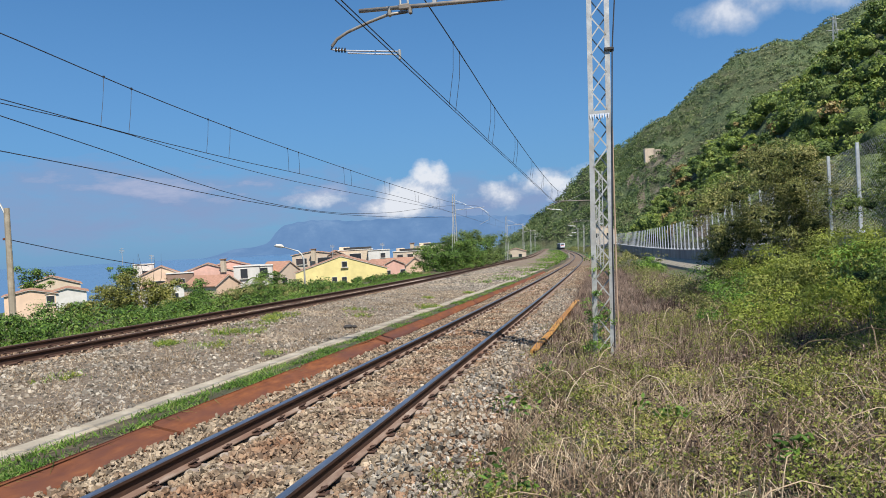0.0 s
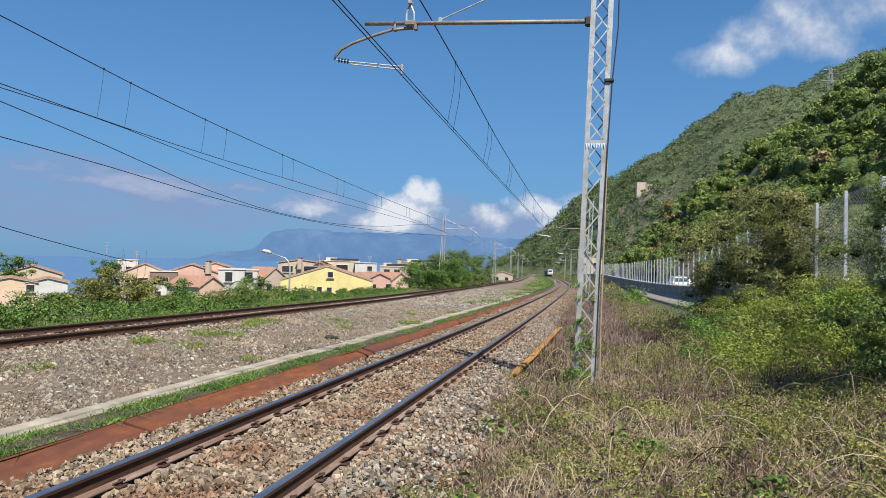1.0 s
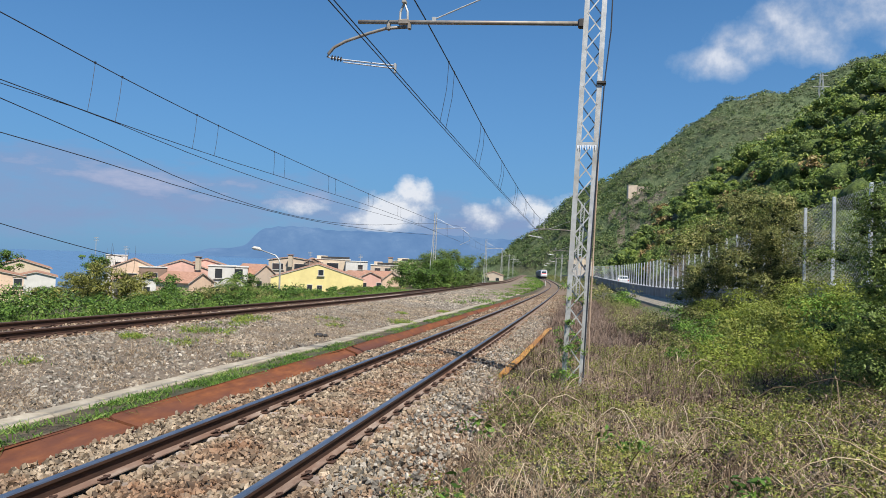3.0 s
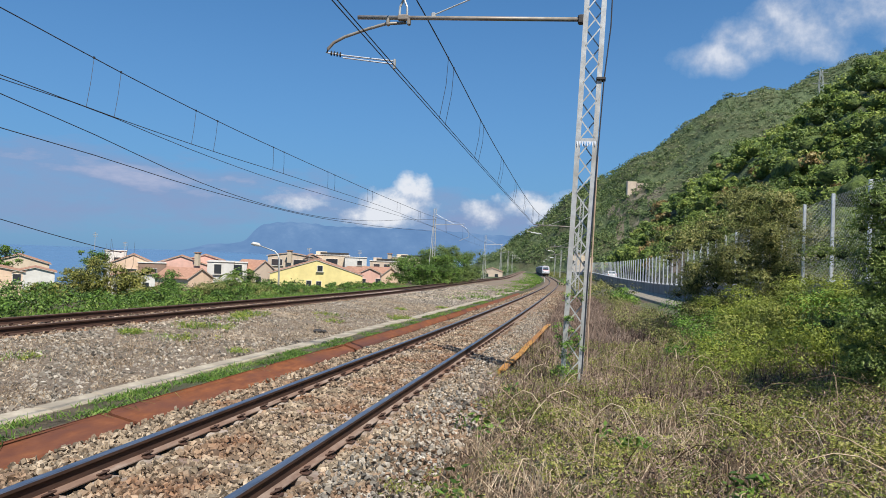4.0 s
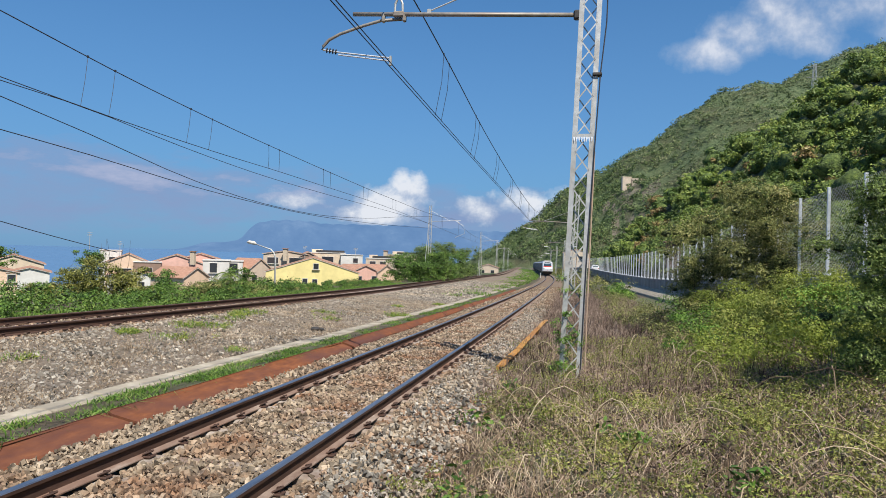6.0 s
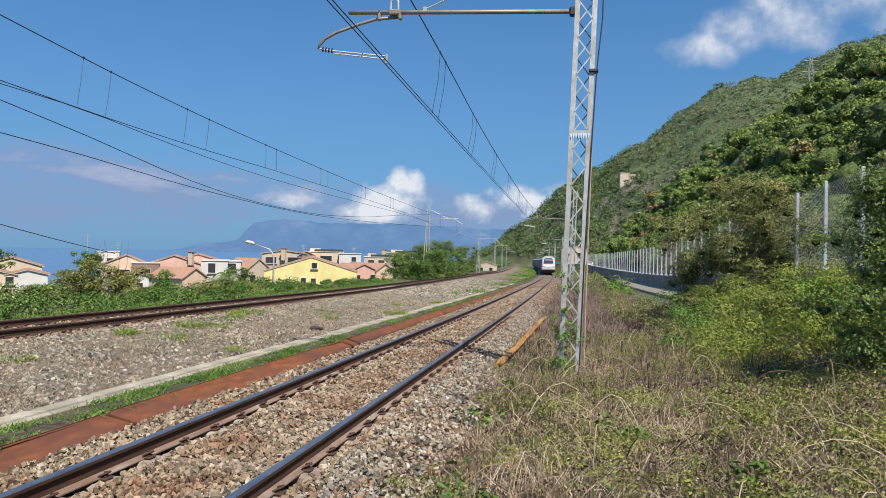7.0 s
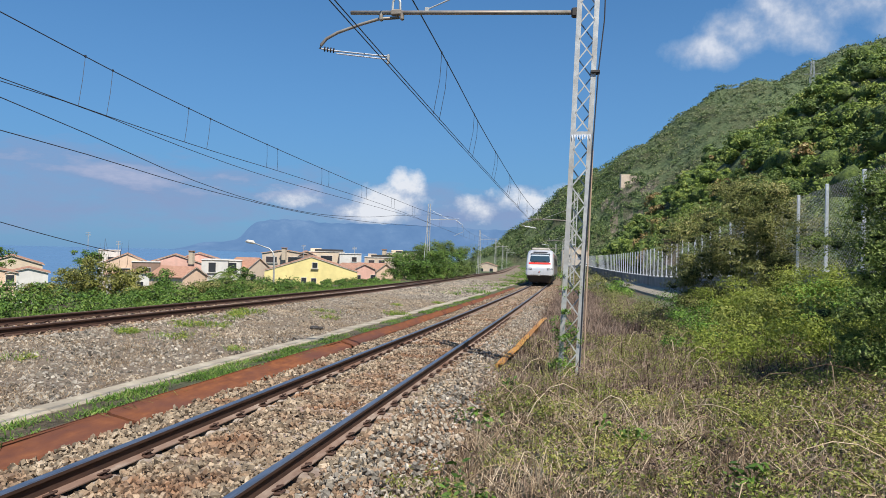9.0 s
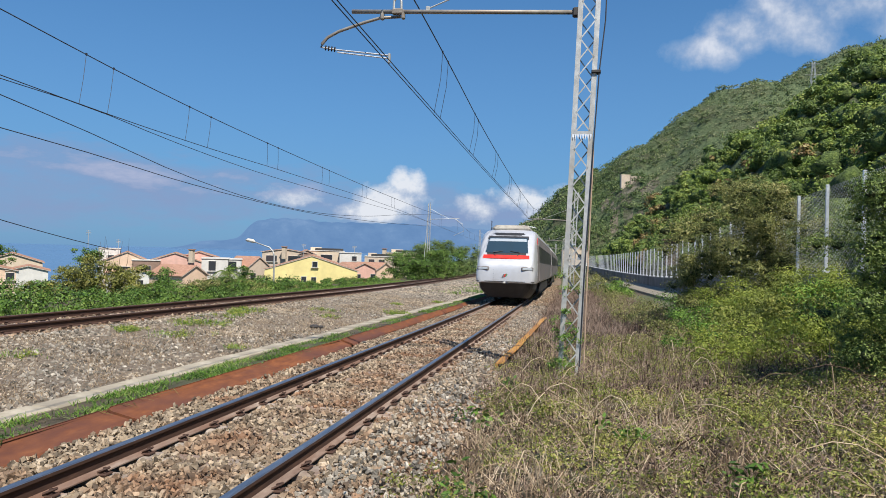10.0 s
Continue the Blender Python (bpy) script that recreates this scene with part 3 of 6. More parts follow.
def stones(name, pts, sizes, material, label, seed):
    """Many loose angular stones in one mesh."""
    rng = np.random.default_rng(seed)
    n = len(pts)
    q = rng.normal(size=(n, 4))
    q /= np.linalg.norm(q, axis=1)[:, None]
    w, x, y, z = q.T
    R = np.stack([np.stack([1 - 2 * (y * y + z * z), 2 * (x * y - z * w), 2 * (x * z + y * w)], -1), np.stack([2 * (x * y + z * w), 1 - 2 * (x * x + z * z), 2 * (y * z - x * w)], -1), np.stack([2 * (x * z - y * w), 2 * (y * z + x * w), 1 - 2 * (x * x + y * y)], -1)], 1)
    local = (CHIP[None] + rng.uniform(-0.42, 0.42, (n, 8, 3))) * rng.uniform(0.55, 1.3, (n, 1, 3)) * sizes[:, None, None]
    v = np.einsum("nij,nkj->nki", R, local) + pts[:, None]
    f = (CHIP_F[None] + 8 * np.arange(n)[:, None, None]).reshape(-1, 3)
    me = bpy.data.meshes.new(name)
    me.vertices.add(n * 8)
    me.vertices.foreach_set("co", v.reshape(-1))
    me.loops.add(len(f) * 3)
    me.loops.foreach_set("vertex_index", f.reshape(-1))
    me.polygons.add(len(f))
    me.polygons.foreach_set("loop_start", np.arange(len(f)) * 3)
    me.update(calc_edges=True)
    me.shade_flat()
    me.materials.append(material)
    return tagged(new(name, me), label, "ballast", kind="stuff")


def scatter_ballast():
    rng = np.random.default_rng(7)

    def cloud(n, y0, y1, power, u0, u1, xf, zf, up):
        y = y0 + (y1 - y0) * rng.random(n) ** power
        u = rng.uniform(u0, u1, n)
        x = xf(y) + u
        z = zf(y) + up - 0.16 * np.clip(np.abs(u) - 1.7, 0, 2) + rng.uniform(-0.01, 0.035, n) - 0.085 * np.exp(-((np.abs(u) - 0.7535) / 0.14) ** 2)
        return np.stack([x, y, z], -1)

    a = cloud(46000, 3.4, 30, 1.75, -1.58, 1.95, NEAR_X, RAIL_Z, -0.178)
    stones("ballast_stones", a, 0.012 + 0.021 * rng.random(len(a)) ** 1.8, M_BALLAST, "loose brown and grey ballast stones", 1)
    back = cloud(4500, -9, 3.4, 1.0, -1.58, 1.95, NEAR_X, RAIL_Z, -0.178)
    stones("ballast_stones", back, rng.uniform(0.02, 0.04, len(back)), M_BALLAST, "brown ballast stones along the near end of the track", 9)
    g = cloud(5000, 3.6, 34, 1.6, 1.05, 1.98, NEAR_X, RAIL_Z, -0.15)
    stones("ballast_stones", g, 0.011 + 0.018 * rng.random(len(g)) ** 1.5, M_GREYSTONE, "pale grey ballast stones on the shoulder of the track", 8)
    far = cloud(5000, 30, 80, 1.3, -1.65, 2.0, NEAR_X, RAIL_Z, -0.165)
    stones("ballast_stones", far, rng.uniform(0.025, 0.05, len(far)), M_BALLAST, "brown ballast stones along the farther track", 6)
    b = cloud(6500, 9, 34, 1.4, -1.7, 2.1, FAR_X, left_z, -0.165)
    stones("ballast_stones", b, rng.uniform(0.016, 0.034, len(b)), M_BALLAST, "loose ballast stones under the far track", 2)
    n = 21000
    y = 5 + 36 * rng.random(n) ** 1.5
    lo, hi = FAR_X(y) + 1.5, NEAR_X(y) - 3.0
    u = rng.random(n) ** 1.35
    x = lo + (hi - lo) * u
    c = np.stack([x, y, gravel_z(x, y) + rng.uniform(-0.012, 0.012, n)], -1)
    y2 = rng.uniform(38, 85, 6000)
    x2 = FAR_X(y2) + 1.6 + (NEAR_X(y2) - 3.0 - FAR_X(y2) - 1.6) * rng.random(6000)
    c2 = np.stack([x2, y2, gravel_z(x2, y2)], -1)
    stones("gravel_stones", c2, rng.uniform(0.025, 0.06, 6000), M_GREYSTONE, "grey gravel stones farther along the tracks", 5)
    stones("gravel_stones", c, 0.012 + 0.024 * rng.random(n) ** 1.6, M_GREYSTONE, "loose grey gravel stones between the tracks", 3)


scatter_ballast()

# ---- cable-trough edges: rusty retaining beams and a concrete kerb ----


def beam(xf, off, y0, y1, width, high, up, wobble=0.02):
    rings = []
    w, h = width / 2, high
    prof = [(-w, 0), (w, 0), (w, h - 0.02), (w - 0.02, h), (-w + 0.02, h), (-w, h - 0.02)]
    for y in steps((y0, y1, 0.8)):
        p, hd = along(xf, RAIL_Z, y, off + wobble * float(wave(y, 3.0, 5.0, 3)), up)
        r = Matrix.Rotation(hd, 3, "Z")
        rings.append([p + r @ Vector((a, 0, b)) for a, b in prof])
    return Solid().sweep(rings)


def sheet(name, xf, zf, profile, y0, y1, material, label, category):
    """A strip of ground that follows the near track; profile: (offset, height)."""
    rows = []
    for y in steps((y0, y1, 0.4)):
        rows.append([(*(along(xf, zf, y, a, 0)[0].xy), float(zf(y)) + b + 0.012 * float(wave(a * 4, y, 0.9, 5))) for a, b in profile])
    n = len(profile)
    f = [(i * n + j, i * n + j + 1, (i + 1) * n + j + 1, (i + 1) * n + j) for i in range(len(rows) - 1) for j in range(n - 1)]
    return tagged(new(name, mesh_from(name, [p for r in rows for p in r], f, material, True)), label, category, kind="structure")


sheet("grass_verge", NEAR_X, RAIL_Z, [(-2.72, -0.14), (-2.6, -0.115), (-2.3, -0.105), (-2.05, -0.12), (-1.93, -0.15), (-1.90, -0.4)], -9.0, 80, M_EARTH, "strip of earth between the kerb and the rusty edging", "ground")


def rusty_edge():
    """Folded steel sheets, laid end to end: a sloping face with a turned-up back."""
    ob = thing("steel_edging", "long rust-red steel edging beside the ballast", "steel edging")
    y = -9.0
    rng = random.Random(9)
    prof = [(-1.955, -0.30), (-1.965, -0.072), (-1.935, -0.060), (-1.90, -0.085), (-1.60, -0.150), (-1.565, -0.185), (-1.565, -0.205), (-1.61, -0.175), (-1.90, -0.115), (-1.925, -0.30)]
    while y < 62:
        dx, dz, tw = rng.uniform(-0.02, 0.02), rng.uniform(-0.012, 0.012), rng.uniform(-0.008, 0.008)
        rings = []
        for yy in steps((y, y + 3.96, 0.66)):
            rings.append([along(NEAR_X, RAIL_Z, yy, a + dx + tw * (yy - y) - (0.2 * float(smooth(9, 22, yy)) if a > -1.8 else 0), b + dz + 0.006 * math.sin(yy * 2.1))[0] for a, b in prof])
        part("plate", Solid().sweep(rings), M_RUST, ob)
        part("lip", beam(NEAR_X, -1.945 + dx, y + 0.05, y + 3.9, 0.03, 0.02, -0.065 + dz), M_RUST, ob)
        y += 4.0


rusty_edge()
edge2 = thing("steel_edging", "short rusty yellow steel beam lying beside the track", "steel edging")
part("beam", beam(spline([(12.4, -1.24), (25, -0.90)]), 0, 12.4, 24.8, 0.05, 0.26, -0.30), M_YELLOWRUST, edge2)
part("flange", beam(spline([(12.4, -1.17), (25, -0.83)]), 0, 12.4, 24.8, 0.10, 0.025, -0.06), M_YELLOWRUST, edge2)


def kerb():
    ob = thing("kerb", "pale concrete trough kerb in worn slabs along the gravel", "kerb", kind="structure")
    rng = random.Random(3)
    y = -9.0
    meshes = [Solid().box(0, 0, 0, 0.34, 0.985, 0.16, bevel=0.02).mesh("slab", M_CONCRETE) for _ in range(1)]
    while y < 75:
        p, h = along(NEAR_X, RAIL_Z, y + 0.5, -2.82 + 0.05 * float(wave(y, 1.0, 9.0, 1)), -0.168 + rng.uniform(-0.008, 0.008))
        s = new("slab", meshes[0])
        s.parent = ob
        s.matrix_basis = Matrix.Translation(p) @ Matrix.Rotation(h + rng.uniform(-0.02, 0.02), 4, "Z") @ Matrix.Rotation(-0.021, 4, "X") @ Matrix.Rotation(rng.uniform(-0.02, 0.02), 4, "Y")
        y += 1.0


kerb()

# ---- overhead line ----


def mast():
    """Lattice mast of two channels with zig-zag bars, a tube arm with insulators to the -x side. Base at the origin, 8.4 m high."""
    ob = thing("catenary_mast", "pale grey lattice steel mast carrying the overhead line arm", "catenary mast", group="masts of the near track")
    def lean_x(z):
        return 0.031 * (z - 4.0)

    for side in (-1, 1):
        rings = []
        for z in (-0.4, 8.6):
            x = lean_x(z) + side * 0.138
            prof = [(-0.065, -0.04 * side), (0.065, -0.04 * side), (0.065, 0.04 * side), (0.058, 0.04 * side), (0.058, -0.033 * side), (-0.058, -0.033 * side), (-0.058, 0.04 * side), (-0.065, 0.04 * side)]
            rings.append([(x + b * -1, a, z) for a, b in prof])
        part("channel", Solid().sweep(rings), M_GALV, ob)
    z, k, step = 0.0, 0, 0.30
    while z < 8.2:
        s = 1 if k % 2 else -1
        for y, flip in ((-0.062, 1), (0.062, -1)):
            a, b = Vector((lean_x(z) - s * 0.115 * flip, y, z)), Vector((lean_x(z + step) + s * 0.115 * flip, y, z + step))
            d = b - a
            m = Matrix.Rotation(-math.atan2(d.x, d.z), 3, "Y").transposed()
            c = (a + b) / 2
            part("lattice_bar", Solid().box(c.x, c.y, c.z, 0.021, 0.006, d.length + 0.02, m=m), M_GALV, ob)
        z += step
        k += 1
    part("batten_plate", Solid().box(lean_x(4.17), -0.062, 4.17, 0.33, 0.01, 0.05), M_GALV, ob)
    spikes = Solid()
    for i in range(8):
        x = -0.14 + i * 0.04
        spikes.add([(x - 0.018, -0.07, 4.145), (x + 0.018, -0.07, 4.145), (x, -0.085, 4.05), (x, -0.06, 4.145)], [(0, 1, 2), (1, 3, 2), (3, 0, 2)])
    part("spike_comb", spikes, M_ZINC, ob)
    part("cable_clamp", Solid().box(0.20, -0.02, 5.16, 0.15, 0.17, 0.05, bevel=0.01), M_DARKSTEEL, ob)
    cable = [(0.05, -0.07, 0.3), (0.10, -0.07, 2.0), (0.19, -0.075, 4.0), (0.25, -0.08, 5.16), (0.33, -0.06, 6.0), (0.37, -0.04, 8.2)]
    part("down_cable", Solid().tube(cable, 0.012, 6), M_WIRE, ob)
    part("cable_pipe", Solid().tube([(0.12, -0.05, -0.3), (0.13, -0.05, 1.2), (0.16, -0.06, 2.6), (0.19, -0.06, 3.9)], 0.013, 6), surf("copper_pipe", [(0.3, (0.36, 0.25, 0.18)), (0.6, (0.48, 0.35, 0.26)), (0.8, (0.55, 0.42, 0.33))], 10), ob)
    arm = part("arm", Solid().tube([(-0.06, 0, 6.15), (-3.96, 0, 6.30)], 0.036, 10), M_ARM, ob, smooth_shade=True)
    part("arm_clamp", Solid().box(-0.12, 0, 6.15, 0.16, 0.12, 0.15, bevel=0.02), M_DARKSTEEL, arm)
    part("tie_rod", Solid().tube([(-2.62, 0, 6.30), (-0.15, 0, 7.28)], 0.012, 6), M_GALV, ob)
    part("tie_eye", Solid().box(-2.62, 0, 6.28, 0.07, 0.05, 0.12, bevel=0.01), M_GALV, ob)
    for dx in (-0.07, 0.07):
        part("carrier_bracket", Solid().tube([(-3.15 + dx, 0, 6.27), (-3.15 + dx * 0.9, 0, 6.45), (-3.15, 0, 6.60)], 0.02, 6), M_GALV, ob)
    part("carrier_clamp", Solid().box(-3.15, 0, 6.62, 0.07, 0.14, 0.07, bevel=0.015), M_GALV, ob)
    for x in (-3.05, -3.42):
        part("tube_clamp", Solid().box(x, 0.01, 6.22, 0.06, 0.09, 0.16, bevel=0.015), M_ARM, ob)
    part("saddle", Solid().box(-3.15, 0, 6.27, 0.20, 0.09, 0.10, bevel=0.02), M_ARM, ob)
    part("hanger_tube", Solid().tube([(-3.1, 0.02, 6.19), (-3.46, 0.02, 6.18), (-3.78, 0.02, 6.10), (-4.2, 0.02, 5.97), (-4.4, 0.02, 5.87), (-4.5, 0.02, 5.76), (-4.51, 0.02, 5.70)], 0.028, 8), M_ARM, ob, smooth_shade=True)
    discs = Solid()
    for i in range(4):
        x = -4.43 + 0.055 * i
        discs.tube([(x - 0.012, 0.02, 5.692 - 0.01 * i), (x, 0.02, 5.69 - 0.01 * i), (x + 0.012, 0.02, 5.688 - 0.01 * i)], [0.02, 0.048, 0.02], 10)
    part("insulator", discs, M_DARKSTEEL, ob)
    part("steady_arm", Solid().tube([(-4.5, 0.02, 5.70), (-4.22, 0.02, 5.65), (-3.29, 0.02, 5.53)], 0.014, 6), M_ZINC, ob)
    part("steady_arm", Solid().tube([(-4.22, 0.03, 5.61), (-3.29, 0.03, 5.48)], 0.012, 6), M_ZINC, ob)
    part("wire_clamp", Solid().box(-3.28, 0.02, 5.48, 0.04, 0.05, 0.17, bevel=0.008), M_GALV, ob)
    return ob


def mast_at(y, off=3.22):
    p, h = along(NEAR_X, RAIL_Z, y, off, -0.32)
    return Matrix.Translation(p) @ Matrix.Rotation(h, 4, "Z")


first = mast()
first.matrix_basis = mast_at(11.75, 3.13)
MASTS = [-38, 11.75, 62, 112, 162, 212, 262]
for y in MASTS:
    if y != 11.75:
        copy_thing(first, mast_at(y))


def slim_mast():
    """Mast of the far track: slender lattice with an arm to the +x side."""
    ob = thing("catenary_mast", "slender pale steel mast with an arm over the far track", "catenary mast", group="masts of the far track")
    for sx in (-1, 1):
        for sy in (-1, 1):
            part("leg", Solid().tube([(sx * 0.17, sy * 0.1, -1.2), (sx * 0.12, sy * 0.08, 8.7)], 0.03, 4), M_GALV, ob)
    z, k = 0.0, 0
    while z < 8.5:
        s = 1 if k % 2 else -1
        part("lattice_bar", Solid().tube([(-s * 0.155, -0.1, z), (s * 0.15, -0.1, z + 0.34)], 0.014, 4), M_GALV, ob)
        z += 0.34
        k += 1
    part("arm", Solid().tube([(0.1, 0, 6.9), (3.5, 0, 7.05)], 0.035, 6), M_GALV, ob)
    part("tie_rod", Solid().tube([(0.1, 0, 8.1), (2.3, 0, 7.0)], 0.014, 5), M_GALV, ob)
    part("steady_arm", Solid().tube([(3.0, 0, 7.0), (3.9, 0, 6.4), (4.0, 0, 5.6), (2.9, 0, 5.1)], 0.022, 5), M_GALV, ob)
    part("stay", Solid().tube([(-0.1, 0, 8.2), (-0.35, -1.6, 0.0)], 0.03, 5), M_GALV, ob)
    return ob


slim = slim_mast()
LEFT_MASTS = [80, 140, 200, 260, 320]


def slim_at(y, off):
    p, h = along(FAR_X, left_z, y, off, -0.3)
    return Matrix.Translation(p) @ Matrix.Rotation(h, 4, "Z")


slim.matrix_basis = slim_at(80, -2.75)
for y in LEFT_MASTS[1:]:
    copy_thing(slim, slim_at(y, -2.75))
copy_thing(slim, slim_at(0, -2.75))


def wire_line(xf, zf, off, heights, y0, y1, step=1.6):
    """Points of a wire above a track: offset and height as functions of y."""
    return [along(xf, zf, float(y), float(off(y)), float(heights(y)))[0] for y in np.arange(y0, y1 + 0.01, step)]


def spans(posts, at_post, dip):
    """Knots of a wire that hangs between posts."""
    out = []
    for a, b in zip(posts[:-1], posts[1:]):
        out += [(a + (b - a) * u, at_post - dip * 4 * u * (1 - u)) for u in (0, 0.17, 0.33, 0.5, 0.67, 0.83)]
    return out + [(posts[-1], at_post)]


def near_wires():
    ob = thing("overhead_wires", "dark overhead contact wires with droppers over the near track", "overhead wire")
    off = spline([(-38, 0.1), (11.75, -0.12), (62, 0.08), (112, -0.1), (162, 0.1), (262, 0)])
    coff = spline([(-38, 0.1), (11.75, -0.02), (16, 0.02), (22, 0.02), (30, 0.04), (62, 0.1), (112, -0.1), (162, 0.1), (262, 0)])
    low = spline([(-38, 5.06), (11.75, 5.06), (62, 5.06), (112, 5.0), (262, 5.0)])
    high = spline(spans([-38, 11.75], 6.66, 0.5)[:-1] + [(11.75, 6.62), (16.5, 6.44), (22, 6.22), (30, 6.05), (38, 5.98), (46, 6.03), (54, 6.22), (62, 6.62)] + spans([62, 112, 162, 212, 262], 6.62, 0.7)[1:])
    part("carrier_wire", Solid().tube(wire_line(NEAR_X, RAIL_Z, coff, high, -38, 262), 0.0125, 5), M_WIRE, ob)
    for dx in (-0.035, 0.035):
        part("contact_wire", Solid().tube(wire_line(NEAR_X, RAIL_Z, lambda y, dx=dx: off(y) + dx, low, -38, 262), 0.0085, 5), M_WIRE, ob)
    for y in [15.6, 16.3, 21.0, 21.8, 26.9, 27.7, 33, 33.9, 39, 40, 46, 47, 53, 54] + [62 + k for k in range(6, 150, 7)]:
        top, foot = along(NEAR_X, RAIL_Z, y + 0.15, float(coff(y)), float(high(y)))[0], along(NEAR_X, RAIL_Z, y, float(off(y)), float(low(y)))[0]
        mid = top.lerp(foot, 0.45) + Vector((0.04, 0, 0))
        part("dropper", Solid().tube([foot, mid, top], 0.006, 4), M_WIRE, ob)
        part("dropper_clamp", Solid().box(top.x, top.y, top.z, 0.025, 0.05, 0.05), M_WIRE, ob)


def far_wires():
    ob = thing("overhead_wires", "dark overhead contact wires with droppers over the far track", "overhead wire")
    none = lambda y: 0.05
    high = spline([(-20, 7.6), (0, 6.75), (6, 6.3), (12, 5.99), (15.2, 5.83), (20.1, 5.70), (25, 5.66), (31, 5.645), (38.6, 5.66), (47.7, 5.78), (58.5, 5.99), (70, 6.4), (80, 6.85)] + spans([80, 140, 200, 260], 6.85, 0.9)[1:])
    low = spline([(-20, 4.85), (0, 4.82), (12, 4.74), (14, 4.71), (20, 4.73), (25, 4.83), (31, 4.91), (38.1, 5.02), (50, 5.12), (80, 5.2), (140, 5.1), (260, 5.1)])
    second = spline([(-20, 4.5), (0, 4.6), (12, 4.68), (14, 4.71), (17.9, 4.57), (23, 4.49), (30, 4.56), (38.6, 4.74), (55.6, 5.1), (80, 5.22)])
    part("carrier_wire", Solid().tube(wire_line(FAR_X, left_z, none, high, -20, 260), 0.0125, 5), M_WIRE, ob)
    part("contact_wire", Solid().tube(wire_line(FAR_X, left_z, none, low, -20, 260), 0.0105, 5), M_WIRE, ob)
    part("contact_wire", Solid().tube(wire_line(FAR_X, left_z, none, second, -20, 80), 0.0095, 5), M_WIRE, ob)
    for y in [9.6, 10.6, 14.1, 15.1, 18.65, 19.95, 24.45, 25.45, 30.6, 31.6, 37.4, 38.4, 45, 46, 53, 54, 61, 62, 69, 70] + [84 + 7 * k for k in range(24)]:
        foot, top = along(FAR_X, left_z, y, 0.05, float(low(y)))[0], along(FAR_X, left_z, y + 0.2 * (y < 20), 0.05, float(high(y)))[0]
        part("dropper", Solid().tube([foot, foot.lerp(top, 0.5) + Vector((0.015, 0, 0)), top], 0.007, 4), M_WIRE, ob)
        part("dropper_clamp", Solid().box(top.x, top.y, top.z, 0.025, 0.05, 0.05), M_WIRE, ob)


near_wires()
far_wires()


def feeder(heights, label):
    h = spline(heights)
    pts = [(float(FAR_X(y)) - 2.6, float(y), float(h(y))) for y in np.arange(-8, 80.1, 2.0)]
    solo("feeder_cable", Solid().tube(pts, 0.013, 5), M_WIRE, label, "cable")


feeder([(-8, 7.4), (8, 5.85), (14.8, 5.1), (17.9, 4.77), (22.4, 4.21), (27.6, 3.79), (34.1, 3.60), (47.5, 3.95), (59.6, 4.7), (80, 5.9)], "dark feeder cable strung beside the far track")
feeder([(-8, 5.2), (8, 4.6), (14.9, 4.31), (17.9, 4.18), (22.4, 3.91), (27.6, 3.70), (34.1, 3.55), (47.6, 3.67), (60, 3.95), (80, 4.55)], "lower dark feeder cable strung beside the far track")

# ---- road wall, fence and road ----


def road():
    rows, us = [], [0.25, 2.0, 4.0, 7.6]
    for y in steps((-30, 200, 4), (200, 420, 10)):
        rows.append([(float(FENCE_X(y)) + u, y, float(FENCE_Z(y)) - 0.87) for u in us])
    n = len(us)
    v = [p for r in rows for p in r]
    f = [(i * n + j, i * n + j + 1, (i + 1) * n + j + 1, (i + 1) * n + j) for i in range(len(rows) - 1) for j in range(n - 1)]
    tagged(new("road", mesh_from("road", v, f, M_ASPHALT, True)), "grey asphalt road behind the fence", "road", kind="structure")


road()


def wall():
    ob = thing("wall_road", "grey concrete parapet wall below the road fence", "wall", kind="structure")
    for y in range(-12, 300, 6):
        rings = []
        for k in range(4):
            yy = y + 0.02 + k * 5.96 / 3
            x, z = float(FENCE_X(yy)), float(FENCE_Z(yy))
            rings.append([(x - 0.15, yy, z - 2.2), (x + 0.15, yy, z - 2.2), (x + 0.15, yy, z - 0.02), (x + 0.13, yy, z), (x - 0.13, yy, z), (x - 0.15, yy, z - 0.02)])
        part("panel", Solid().sweep(rings), M_WALL, ob)
    rings = []
    for y in steps((24, 74, 2)):
        x, z = float(FENCE_X(y)), float(FENCE_Z(y))
        rings.append([(x - 0.14, y, z - 0.70), (x - 0.95, y, z - 1.08), (x - 1.0, y, z - 1.8), (x - 0.14, y, z - 1.8)])
    part("apron", Solid().sweep(rings), M_CONCRETE, ob, "sloping pale concrete apron")


wall()


